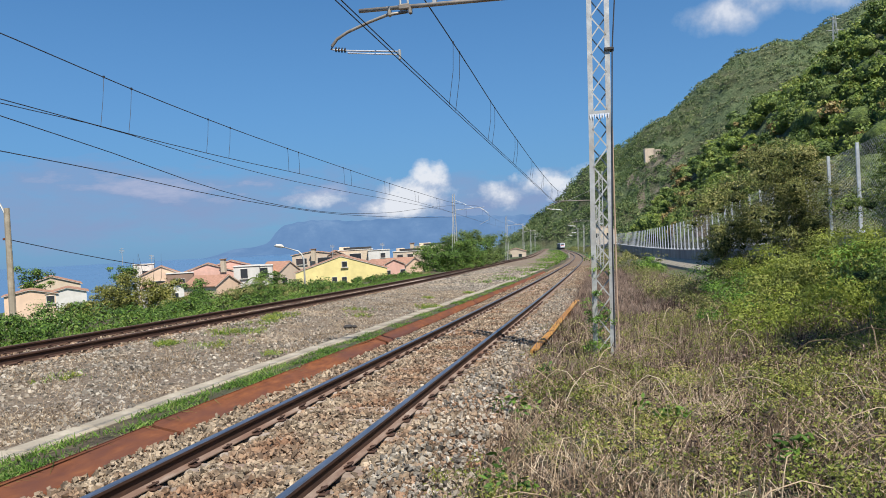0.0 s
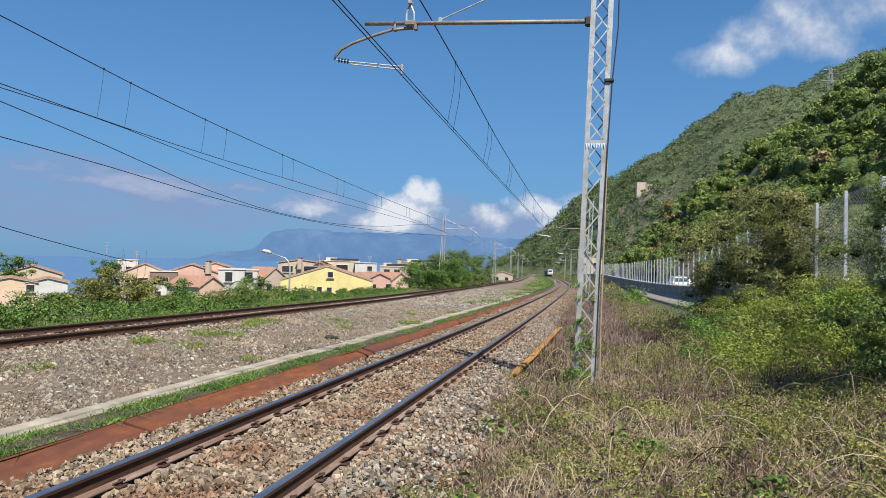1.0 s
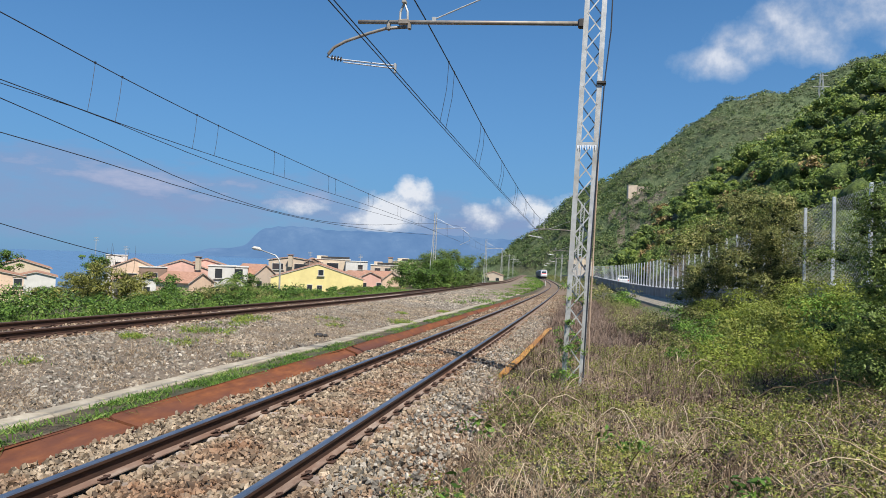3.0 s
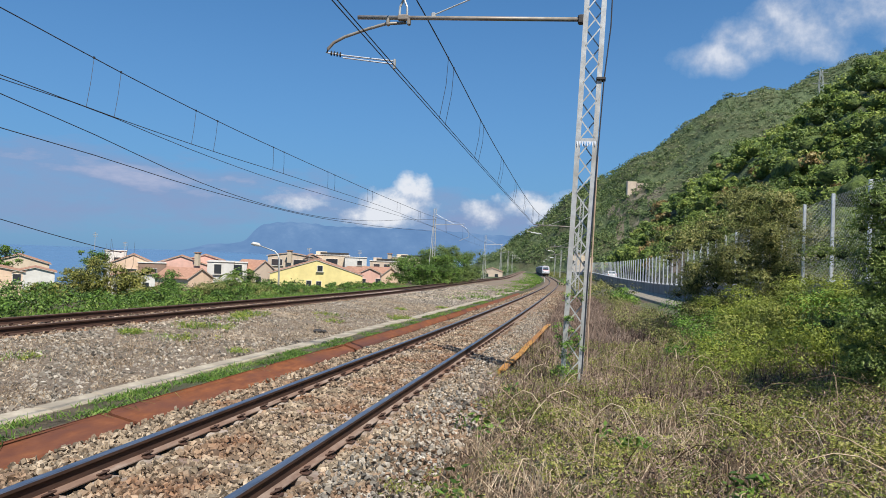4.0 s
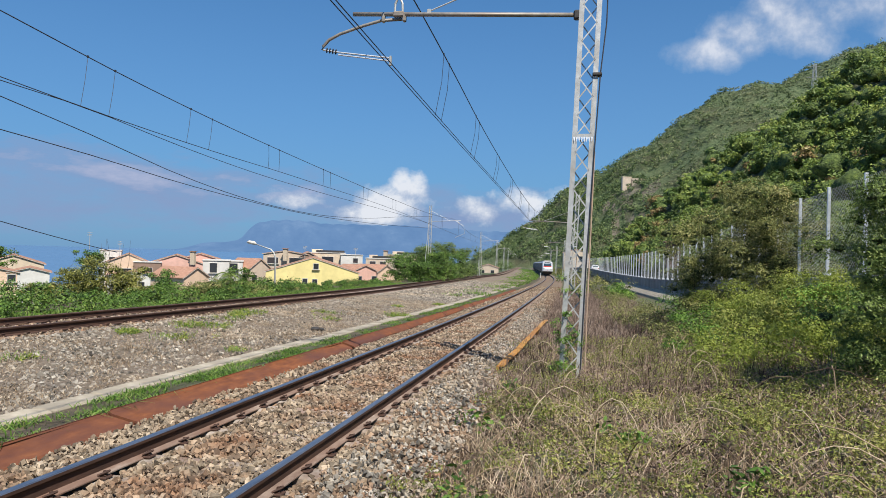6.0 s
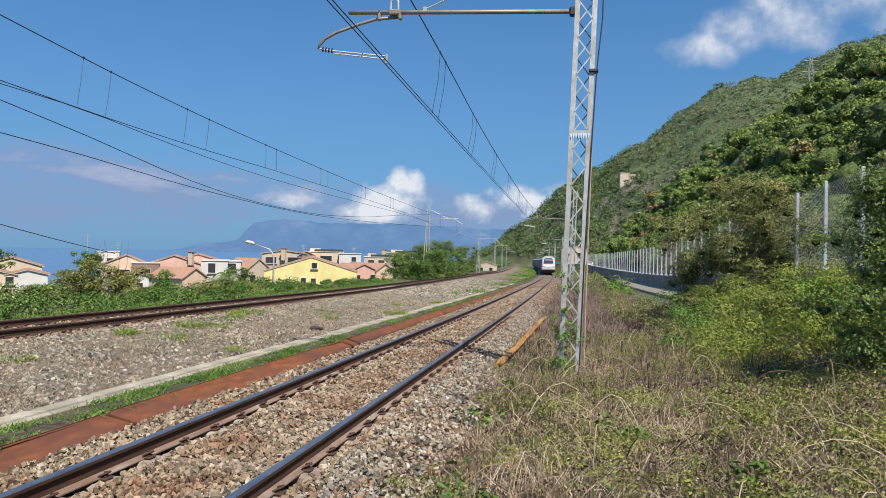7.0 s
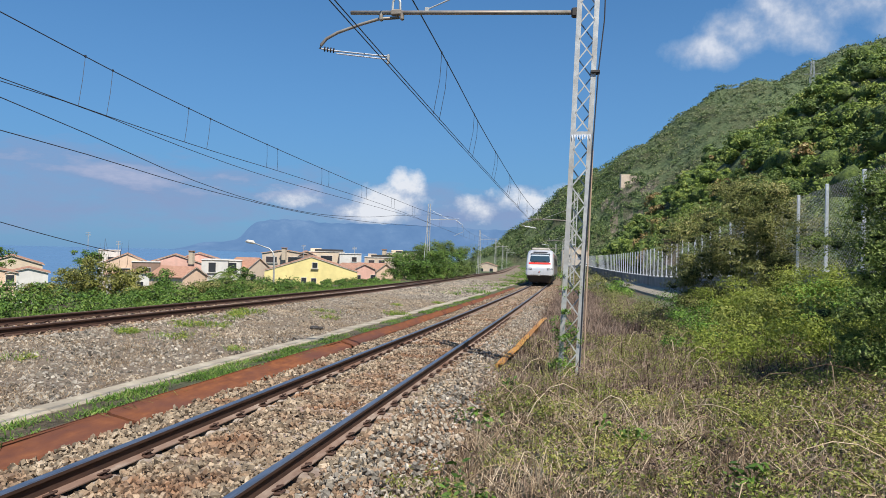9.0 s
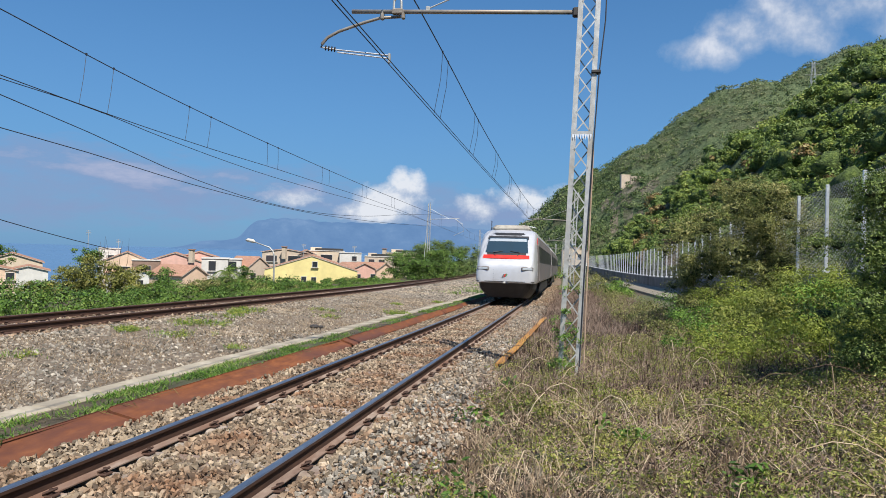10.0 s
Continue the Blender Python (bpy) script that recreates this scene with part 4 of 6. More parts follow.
def fence():
    """Galvanised posts with wire mesh, panel by panel."""
    ys = []
    y = -6.0
    while y < 260:
        ys.append(y)
        y += 2.1 if y < 110 else 2.8
    pm = Solid().box(0, 0, 1.0, 0.07, 0.05, 2.0, bevel=0.006).box(0, 0, 0.04, 0.16, 0.14, 0.08, bevel=0.01).box(-0.02, 0, -0.06, 0.14, 0.08, 0.14, bevel=0.01).mesh("post", M_ZINC)
    ob = thing("fence", "galvanised posts and chain-link mesh on the road parapet", "fence")
    for a in ys:
        p = new("post", pm)
        p.parent = ob
        p.matrix_basis = Matrix.Translation((float(FENCE_X(a)) - 0.05, a, float(FENCE_Z(a))))
    for a, b in zip(ys[:-1], ys[1:]):
        if a > 60 or a < 9:
            continue
        A = Vector((float(FENCE_X(a)), a, float(FENCE_Z(a)) + 0.06))
        B = Vector((float(FENCE_X(b)), b, float(FENCE_Z(b)) + 0.06))
        s = Solid()
        w, hgt = (B - A).length, 1.9
        pitch = 0.09 if a < 26 else 0.2
        r = 0.0018
        k = -hgt
        while k < w:
            for sg in (1, -1):
                u0, u1 = max(k, 0), min(k + hgt, w)
                if u1 <= u0:
                    continue
                z0, z1 = u0 - k, u1 - k
                if sg < 0:
                    z0, z1 = hgt - z0, hgt - z1
                s.tube([A.lerp(B, u0 / w) + Vector((0, 0, z0)), A.lerp(B, u1 / w) + Vector((0, 0, z1))], r, 3)
            k += pitch
        part("mesh_panel", s, M_GALV, ob)


fence()

# ---- foliage ----


def leaves(name, centres, radii, per, size, material, seed, droop=0.0, core=0.72, flat=0.75, parent=None):
    """Clumps of many small leaf blades: centres (n,3), radii (n,), per leaves each. Returns the mesh object."""
    rng = np.random.default_rng(seed)
    centres, radii = np.asarray(centres, float), np.asarray(radii, float)
    n = len(centres)
    per = np.broadcast_to(np.asarray(per), (n,)).astype(int)
    own = np.repeat(np.arange(n), per)
    k = len(own)
    d = rng.normal(size=(k, 3))
    d /= np.linalg.norm(d, axis=1)[:, None]
    d[:, 2] = np.abs(d[:, 2]) * np.where(rng.random(k) < 0.78, 1, -1)
    lump = 1 + 0.22 * np.sin(d[:, 0] * 5 + own * 1.7) * np.sin(d[:, 1] * 5 + own) + 0.15 * np.sin(d[:, 2] * 9 + own * 2.3)
    rad = radii[own] * lump * (core + (1.05 - core) * rng.random(k) ** 0.6)
    p = centres[own] + d * rad[:, None] * np.array([1, 1, flat])
    sz = (np.asarray(size) if np.ndim(size) else np.full(n, size))[own] * rng.uniform(0.55, 1.3, k)
    nrm = d + rng.normal(size=(k, 3)) * 0.45 + np.array([0, 0, 0.35])
    nrm /= np.linalg.norm(nrm, axis=1)[:, None]
    a = np.cross(nrm, rng.normal(size=(k, 3)))
    a /= np.linalg.norm(a, axis=1)[:, None]
    a[:, 2] -= droop
    b = np.cross(nrm, a)
    L, W = sz[:, None], sz[:, None] * 0.42
    v = np.stack([p - a * L, p + b * W - nrm * L * 0.12, p + a * L - nrm * L * 0.3, p - b * W - nrm * L * 0.12], 1)
    return quads(name, v, material, parent)


def quads(name, v, material, parent=None):
    k = len(v)
    me = bpy.data.meshes.new(name)
    me.vertices.add(k * 4)
    me.vertices.foreach_set("co", v.reshape(-1))
    me.loops.add(k * 4)
    me.loops.foreach_set("vertex_index", np.arange(k * 4))
    me.polygons.add(k)
    me.polygons.foreach_set("loop_start", np.arange(k) * 4)
    me.update(calc_edges=True)
    me.materials.append(material)
    ob = new(name, me)
    if parent is not None:
        ob.parent = parent
    return ob


def blades(name, base, high, width, material, seed, lean=0.5, bend=0.35):
    """Grass blades and stems: two quads each, from base points (n,3)."""
    rng = np.random.default_rng(seed)
    n = len(base)
    th = rng.random(n) * 6.283
    dirv = np.stack([np.cos(th), np.sin(th), np.zeros(n)], -1)
    side = np.stack([-np.sin(th * 1.7), np.cos(th * 1.7), np.zeros(n)], -1)
    h = np.asarray(high)[:, None] if np.ndim(high) else np.full((n, 1), high)
    h = h * rng.uniform(0.5, 1.25, (n, 1))
    l = rng.random((n, 1)) * lean
    w = width * rng.uniform(0.6, 1.4, (n, 1))
    up = np.array([0, 0, 1.0])
    p0 = base
    p1 = base + h * (up * 0.55 + dirv * l * 0.4)
    p2 = base + h * (up * (1 - bend * l) + dirv * l * 1.1)
    q1 = np.stack([p0 - side * w, p0 + side * w, p1 + side * w * 0.8, p1 - side * w * 0.8], 1)
    q2 = np.stack([p1 - side * w * 0.8, p1 + side * w * 0.8, p2 + side * w * 0.15, p2 - side * w * 0.15], 1)
    return quads(name, np.concatenate([q1, q2]), material)


def core_blobs(name, centres, radii, material, parent=None, scale=0.46, flat=0.7, seed=0, detail=1):
    """Lumpy dark blobs behind the leaves, standing in for the shade inside."""
    rng = np.random.default_rng(seed)
    bm = bmesh.new()
    bmesh.ops.create_icosphere(bm, subdivisions=detail, radius=1)
    base = np.array([v.co[:] for v in bm.verts])
    tri = np.array([[v.index for v in f.verts] for f in bm.faces])
    bm.free()
    n, m = len(centres), len(base)
    v = base[None] * (1 + rng.uniform(-0.45, 0.1, (n, m, 1))) * (np.asarray(radii)[:, None, None] * scale) * np.array([1, 1, flat]) + np.asarray(centres)[:, None]
    f = (tri[None] + m * np.arange(n)[:, None, None]).reshape(-1, 3)
    me = bpy.data.meshes.new(name)
    me.vertices.add(n * m)
    me.vertices.foreach_set("co", v.reshape(-1))
    me.loops.add(len(f) * 3)
    me.loops.foreach_set("vertex_index", f.reshape(-1))
    me.polygons.add(len(f))
    me.polygons.foreach_set("loop_start", np.arange(len(f)) * 3)
    me.update(calc_edges=True)
    me.shade_smooth()
    me.materials.append(material)
    ob = new(name, me)
    if parent is not None:
        ob.parent = parent
    return ob


def hill_woods():
    """Trees and maquis over the hillside above the road: each tree a crown of leaf clumps about a dark heart."""
    rng = np.random.default_rng(21)
    sets = {"hill": [], "dark": [], "rust": []}
    placed = []
    for y0, y1, want in ((30, 75, 300), (75, 130, 330), (130, 235, 420)):
        tries = got = 0
        while got < want and tries < want * 14:
            tries += 1
            y = rng.uniform(y0, y1)
            x0 = float(FENCE_X(y)) + 8.3
            x = x0 + (0.46 * y + 4 - x0) * rng.random() if 0.46 * y + 4 > x0 else x0 + 3 * rng.random()
            R = rng.uniform(1.0, 2.5) * (0.85 + 0.0035 * y)
            if any((x - a) ** 2 + (y - b) ** 2 < (0.62 * (R + c)) ** 2 for a, b, c in placed[-400:]):
                continue
            placed.append((x, y, R))
            got += 1
            k = rng.random()
            sets["hill" if k < 0.56 else ("dark" if k < 0.94 else "rust")].append((x, y, R))
    for _ in range(240):
        y = rng.uniform(-10, 330)
        x = float(FENCE_X(y)) + 9 + 80 * rng.random()
        if x > 0.46 * y + 6 or y > 235:
            sets["hill"].append((x, y, rng.uniform(1.6, 3.2)))
    looks = {"hill": (L_HILL, "yellow-green maquis and small trees on the hillside"), "dark": (L_HILLDARK, "dark green trees on the hillside"), "rust": (L_HILLRUST, "russet-brown withering shrubs on the hillside")}
    for key, trees in sets.items():
        c, r, per, size, hearts, hr = [], [], [], [], [], []
        for x, y, R in trees:
            z = float(land(x, y))
            tall = R * rng.uniform(0.75, 1.15)
            hearts.append((x, y, z + tall * 0.55))
            hr.append(R)
            seen = x < 0.46 * y + 6 and y < 235
            n = 12 if seen else 6
            for i in range(n):
                th, up = rng.random() * 6.283, rng.random()
                q = math.sqrt(1 - (up * 0.92) ** 2)
                c.append((x + R * 0.68 * q * math.cos(th), y + R * 0.68 * q * math.sin(th), z + tall * (0.3 + 0.78 * up)))
                r.append(R * rng.uniform(0.24, 0.42))
                per.append(rng.integers(30, 48) if seen else 14)
                size.append(0.045 + 0.00185 * max(y, 40) * rng.uniform(0.8, 1.2))
        material, label = looks[key]
        tagged(leaves("woods", c, r, np.array(per), np.array(size), material, 30 + len(key), flat=0.85, core=0.55), label, "woods", kind="stuff")
        # added filler blobs for the shaded inside of each crown
        tagged(core_blobs("woods", hearts, hr, M_HEART, seed=len(key), scale=0.70, flat=0.8, detail=2), "darker green shade-filling blobs in the " + label, "woods", kind="stuff")


hill_woods()


def spur_scrub():
    """Woods and scrub over the mountain spur."""
    rng = np.random.default_rng(77)
    n = 11000
    y = rng.uniform(440, 712, n)
    x = rng.uniform(-110, 290, n)
    z = land(x, y)
    keep = (z > -2) & (np.abs(land(x + 2, y) - z) < 6)
    keep &= ~(rocky(x, y, z) & (rng.random(n) < 0.45))
    x, y, z = x[keep], y[keep], z[keep]
    wooded = x + 26 * wave(x, z, 70, 4) < 60 + 0.3 * (100 - z) + rng.normal(size=len(x)) * 12
    wooded |= (rng.random(len(x)) < 0.16) & (wave(x, z, 45, 7) > -0.1)
    r = rng.uniform(1.4, 3.6, len(x)) * np.where(wooded, 1.2, 0.75)
    c = np.stack([x, y, z + r * 0.25], -1)
    tagged(leaves("woods", c[wooded], r[wooded], 30, 0.85, L_FOREST, 6, flat=0.9, core=0.5), "dark green woods on the mountain spur", "woods", kind="stuff")
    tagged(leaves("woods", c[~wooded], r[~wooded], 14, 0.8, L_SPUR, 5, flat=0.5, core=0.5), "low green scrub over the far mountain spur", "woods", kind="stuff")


spur_scrub()


def shrub(name, label, cx, cy, cz, clumps, spread, r, per, size, material, seed, stems=0, group=""):
    """A bush or small tree: stems and a crown of leaf clumps."""
    rng = np.random.default_rng(seed)
    ob = thing(name, label, "tree" if "tree" in name else "bush", Matrix.Translation((cx, cy, cz)), group)
    c = rng.normal(size=(clumps, 3)) * 0.42
    c = np.clip(c, -1, 1) * np.array(spread)
    c[:, 2] = rng.uniform(0.08, 1.0, clumps) * spread[2] if not stems else c[:, 2] * 1.15 + spread[2] * 1.05
    rad = r * rng.uniform(0.6, 1.3, clumps)
    tagged(leaves("crown", c, rad, per, size, material, seed + 1, parent=ob, core=0.5), kind="stuff")
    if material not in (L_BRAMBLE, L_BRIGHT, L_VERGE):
        # added blobs: dark gaps between the leaves, put in as colour
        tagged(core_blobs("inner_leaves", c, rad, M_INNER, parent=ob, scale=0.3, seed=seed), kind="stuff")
    for i in range(max(stems, 1)):
        e = c[rng.integers(0, clumps)]
        b = Vector((rng.uniform(-0.12, 0.12), rng.uniform(-0.12, 0.12), -0.3))
        m = Vector((e[0] * 0.4, e[1] * 0.4, e[2] * 0.5))
        part("stem", Solid().tube([b, m, Vector(e)], [w * spread[2] ** 0.5 for w in ((0.05, 0.035, 0.012) if stems else (0.016, 0.011, 0.004))], 6), M_BARK, ob)
    return ob


# big bushes by the fence
shrub("bush", "large dark bush overgrowing the fence", 4.95, 21.2, float(land(4.9, 21.2)), 84, (2.5, 2.2, 3.7), 0.46, 600, 0.034, L_BUSH, 101)
shrub("bush", "dark climbing growth over the fence panels", 5.2, 20.1, float(land(5.2, 20.1)), 40, (0.8, 1.2, 3.5), 0.40, 560, 0.032, L_BUSH, 106)
shrub("bush", "sprawling olive bush before the end of the road wall", 3.5, 21.2, float(land(3.5, 21.2)), 20, (0.75, 1.2, 1.7), 0.36, 480, 0.032, L_BUSH, 104)
shrub("bush", "dense dark ivy-covered bush beside the fence", 6.2, 24.5, 0.6, 26, (1.2, 2.2, 2.8), 0.6, 500, 0.042, L_BUSH, 102)
shrub("bush", "tall dark leafy bush leaning over the fence end", 3.62, 8.9, float(land(3.62, 8.9)), 74, (0.62, 0.9, 2.35), 0.27, 600, 0.020, L_DARK, 103)
for i, (x, y, h) in enumerate(((3.9, 16.5, 1.0), (4.6, 15.2, 1.15), (3.5, 18.6, 0.8), (4.3, 18.4, 1.15), (5.2, 16.2, 1.3), (3.8, 13.4, 0.95), (4.5, 12.6, 1.0), (3.6, 10.9, 0.75), (4.9, 13.4, 1.3), (4.2, 14.4, 1.15), (3.1, 15.0, 0.5), (2.9, 12.4, 0.45))):
    shrub("bush", "bright yellow-green bramble bush on the bank", x, y, float(land(x, y)) - 0.1, 24, (1.1, 1.2, h), 0.31, 360, 0.028, (L_BRAMBLE, L_VERGE, L_BRIGHT, L_BRAMBLE)[i % 4], 110 + i)
shrub("bush", "small round green bush before the road wall", 3.3, 47, float(land(3.3, 47)), 8, (1.0, 1.2, 0.9), 0.55, 260, 0.07, L_BRIGHT, 130)


def weeds():
    """Dry stems, brambles and leaves over the verge beside the camera."""
    rng = np.random.default_rng(50)

    def spots(n, y0, y1, p, a, b):
        y = y0 + (y1 - y0) * rng.random(n) ** p
        lo = NEAR_X(y) + 1.85 + 0.25 * wave(y, y * 0, 2.3, 1)
        hi = FENCE_X(y) - 0.6 - 1.1 * smooth(20, 26, y)
        u = rng.uniform(a, b, n)
        x = lo + (hi - lo) * u
        return np.stack([x, y, land(x, y)], -1)

    b = spots(27000, 3.2, 17, 1.4, 0.0, 1.0)
    tagged(blades("dry_weeds", b, 0.30, 0.0048, L_DRY, 1, lean=2.0, bend=0.42), "tangle of dry straw-coloured stems on the verge", "weeds", kind="stuff")
    b = spots(24000, 10, 60, 1.3, 0.0, 0.8)
    tagged(blades("dry_weeds", b, 0.42, 0.007, L_MAUVE, 2, lean=1.1), "mauve-brown dead brambles along the track", "weeds", kind="stuff")
    b = spots(9000, 2.4, 16, 1.5, 0.0, 1.0)
    tagged(blades("dry_weeds", b, 0.22, 0.005, L_MAUVE, 3, lean=1.6), "dead brown bramble shoots on the verge", "weeds", kind="stuff")
    c = spots(6400, 3.0, 18, 1.25, 0.0, 1.0)
    c[:, 2] += rng.uniform(0.06, 0.26, len(c))
    patch = wave(c[:, 0], c[:, 1], 3.1, 6) + rng.normal(size=len(c)) * 0.5 + 0.35 * (c[:, 0] - 1)
    c = c[patch > -0.2]
    half = len(c) // 2
    # added blobs: the dark gaps under the weeds, put in as shapes
    tagged(core_blobs("shaded_weeds", c[::2] - np.array([0, 0, 0.15]), np.full(len(c[::2]), 0.2), M_EARTH, scale=0.6, flat=0.5, seed=7), "dark earth-coloured blobs standing for the shade under the weeds", "weeds", kind="stuff")
    tagged(leaves("bramble_leaves", c[half:], rng.uniform(0.08, 0.24, len(c) - half), 38, 0.018, L_VERGE, 14, core=0.2), "olive-green bramble leaves among dry stems", "weeds", kind="stuff")
    c = c[:half]
    tagged(leaves("bramble_leaves", c, rng.uniform(0.08, 0.24, len(c)), 34, 0.018, L_OLIVE, 4, core=0.2), "green and olive bramble leaves among dry stems", "weeds", kind="stuff")
    b = spots(9000, -7, 2.6, 1.0, 0.0, 1.0)
    tagged(blades("dry_weeds", b, 0.30, 0.006, L_DRY, 21, lean=2.0, bend=0.42), "dry straw-coloured stems on the verge", "weeds", kind="stuff")
    c = spots(700, 2.6, 16, 1.4, 0.0, 1.0)
    c[:, 2] += rng.uniform(0.05, 0.2, len(c))
    tagged(leaves("dead_leaves", c, rng.uniform(0.1, 0.3, len(c)), 36, 0.022, L_MAUVE, 15, core=0.1), "withered brown leaves among the stems", "weeds", kind="stuff")
    c = spots(700, 14, 60, 1.2, 0.5, 1.0)
    c[:, 2] += rng.uniform(0.1, 0.4, len(c))
    c = c[(wave(c[:, 0], c[:, 1], 5.1, 2) + 0.3 * (c[:, 0] - 1.5) > 0) & ((c[:, 1] < 22) | (c[:, 0] < 3.2))]
    tagged(leaves("bramble_leaves", c, rng.uniform(0.2, 0.45, len(c)), 60, 0.036, L_BUSH, 5, core=0.2), "olive bramble growth on the bank", "weeds", kind="stuff")


weeds()


def kerb_grass():
    rng = np.random.default_rng(61)
    y = 3 + 40 * rng.random(26000) ** 1.4
    u = rng.uniform(-2.58, -1.97, len(y))
    keep = wave(y, u * 3, 2.6, 2) + 0.4 * wave(y, y * 0, 7.0, 1) + rng.normal(size=len(y)) * 0.35 > 0.08 + 0.35 * smooth(10, 20, y)
    y, u = y[keep], u[keep]
    b = np.stack([NEAR_X(y) + u, y, RAIL_Z(y) - 0.118], -1)
    tagged(blades("grass", b, 0.10, 0.0062, L_GRASS, 6, lean=2.4, bend=0.38), "bright green grass strip along the concrete kerb", "grass", kind="stuff")
    tufts = [(-8.2, 9.4), (-8.0, 13.4), (-8.7, 15.3), (-8.9, 17.4), (-9.1, 18.4), (-9.3, 19.5), (-8.3, 15.8), (-6.4, 12.9), (-8.8, 13.0), (-7.3, 20.8), (-8.0, 22.5), (-6.3, 25.1), (-6.0, 24.4), (-7.2, 29), (-6.2, 33)]
    pts = []
    for x, yy in tufts:
        n = rng.integers(60, 240)
        r = rng.uniform(0.12, 0.4)
        a = rng.normal(size=(n, 2)) * r * np.array([0.6, 1.0])
        px, py = x + a[:, 0], yy + a[:, 1]
        pts.append(np.stack([px, py, gravel_z(px, py)], -1))
    tagged(blades("grass_tufts", np.concatenate(pts), 0.12, 0.007, L_GRASS, 8, lean=2.0), "scattered green weed tufts on the gravel", "weeds", kind="stuff")
    c = np.concatenate([p[::9] for p in pts])
    tagged(leaves("gravel_weeds", c + np.array([0, 0, 0.04]), rng.uniform(0.05, 0.12, len(c)), 24, 0.022, L_BRAMBLE, 81, core=0.2), "yellow-green leafy weeds growing in the gravel", "weeds", kind="stuff")
    y = 42 + 90 * rng.random(9000)
    u = rng.uniform(-6.5, -2.2, len(y))
    keep = wave(y, u * 2, 9, 2) > 0.15
    y, u = y[keep], u[keep]
    b = np.stack([NEAR_X(y) + u, y, RAIL_Z(y) - 0.15], -1)
    tagged(blades("grass", b, 0.28, 0.022, L_GRASS, 9, lean=1.0), "green grass patch between the far rails", "grass", kind="stuff")
    n = 52000
    y = 6 + 29 * rng.random(n) ** 1.3
    x = FAR_X(y) + 1.6 + (NEAR_X(y) - 3.1 - FAR_X(y) - 1.6) * rng.random(n)
    keep = wave(x, y, 2.2, 9) + 0.6 * rng.normal(size=n) + 0.12 * (x + 7.5) > 0.05
    b = np.stack([x, y, gravel_z(x, y)], -1)[keep]
    tagged(blades("dry_litter", b, 0.07, 0.004, L_DRY, 10, lean=2.2, bend=0.45), "dry straw litter on the gravel", "litter", kind="stuff")


kerb_grass()


def seaward_hedge():
    """Green bushes along the seaward side of the far track."""
    rng = np.random.default_rng(90)
    for i in range(46):
        y = 9 + 62 * (i / 46) + rng.uniform(-0.8, 0.8)
        off = rng.uniform(-6.4, -3.3)
        x = float(FAR_X(y)) + off
        h = rng.uniform(0.4, 0.8) if y < 38 else rng.uniform(0.3, 0.6)
        off = off if y < 38 else rng.uniform(-7.5, -4.2)
        x = float(FAR_X(y)) + off
        bright = off > -5.0 and y < 36
        shrub("bush", "fresh green leafy bush beside the far track" if bright else "dark green bush on the seaward bank", x, y, float(land(x, y)) - (0.1 if y < 38 else 0.25), 12, (1.5, 1.5, h), 0.4 if y < 38 else 0.24, 240, 0.045, L_HEDGE if bright or i % 5 else L_BUSH, 200 + i, group="hedge beside the far track")


seaward_hedge()


def far_growth():
    """Trees and scrub along both sides of the line where it bends away."""
    rng = np.random.default_rng(314)
    n = 420
    y = rng.uniform(105, 470, n)
    x = FAR_X(y) - 4.2 - 34 * rng.random(n) ** 1.6
    r = rng.uniform(0.9, 2.2, n) * np.where(y > 180, 1.25, 0.8)
    c = np.stack([x, y, land(x, y) + r * 0.5], -1)
    keep = np.abs(np.degrees(np.arctan2(x, y)) + 6.7) > 0.8
    tagged(leaves("thicket", c[keep], r[keep], 110, 0.30, L_FOREST, 31, core=0.3, flat=1.0), "dark green thicket along the far side of the line", "woods", kind="stuff")
    n = 460
    y = rng.uniform(58, 430, n)
    u = rng.random(n)
    x = NEAR_X(y) + 2.6 + (FENCE_X(y) - NEAR_X(y) - 3.4) * u
    r = rng.uniform(0.25, 0.6, n) * (0.7 + 0.9 * u) * np.where(y > 110, 1.5, 1.0)
    c = np.stack([x, y, land(x, y) + r * 0.5], -1)
    tagged(leaves("scrub", c, r, 50, 0.10, L_BUSH, 32, core=0.3, flat=0.9), "olive scrub between the track and the fence", "weeds", kind="stuff")
    n = 900
    y = 118 + 230 * rng.random(n) ** 1.3
    x = FAR_X(y) + 2.1 + (NEAR_X(y) - FAR_X(y) - 4.6) * rng.random(n)
    keep = wave(x, y, 17, 3) > -0.35
    x, y = x[keep], y[keep]
    r = rng.uniform(0.2, 0.45, len(x))
    c = np.stack([x, y, RAIL_Z(y) - 0.12 + r * 0.2], -1)
    tagged(leaves("weed_patches", c, r, 60, 0.10, L_GRASS, 33, core=0.2, flat=0.5), "low green weeds between the two tracks", "weeds", kind="stuff")


far_growth()
for i, (x, y, h, r) in enumerate(((-17.9, 24.4, 1.55, 0.62), (-19.2, 25.0, 1.15, 0.6), (-17.2, 25.2, 1.2, 0.55), (-20.4, 24.6, 0.7, 0.5))):
    shrub("bush", "tall yellowish-green shrub on the seaward bank", x, y, float(land(x, y)), 26, (0.85, 0.85, h), r * 0.55, 260, 0.042, L_OLIVE, 260 + i)


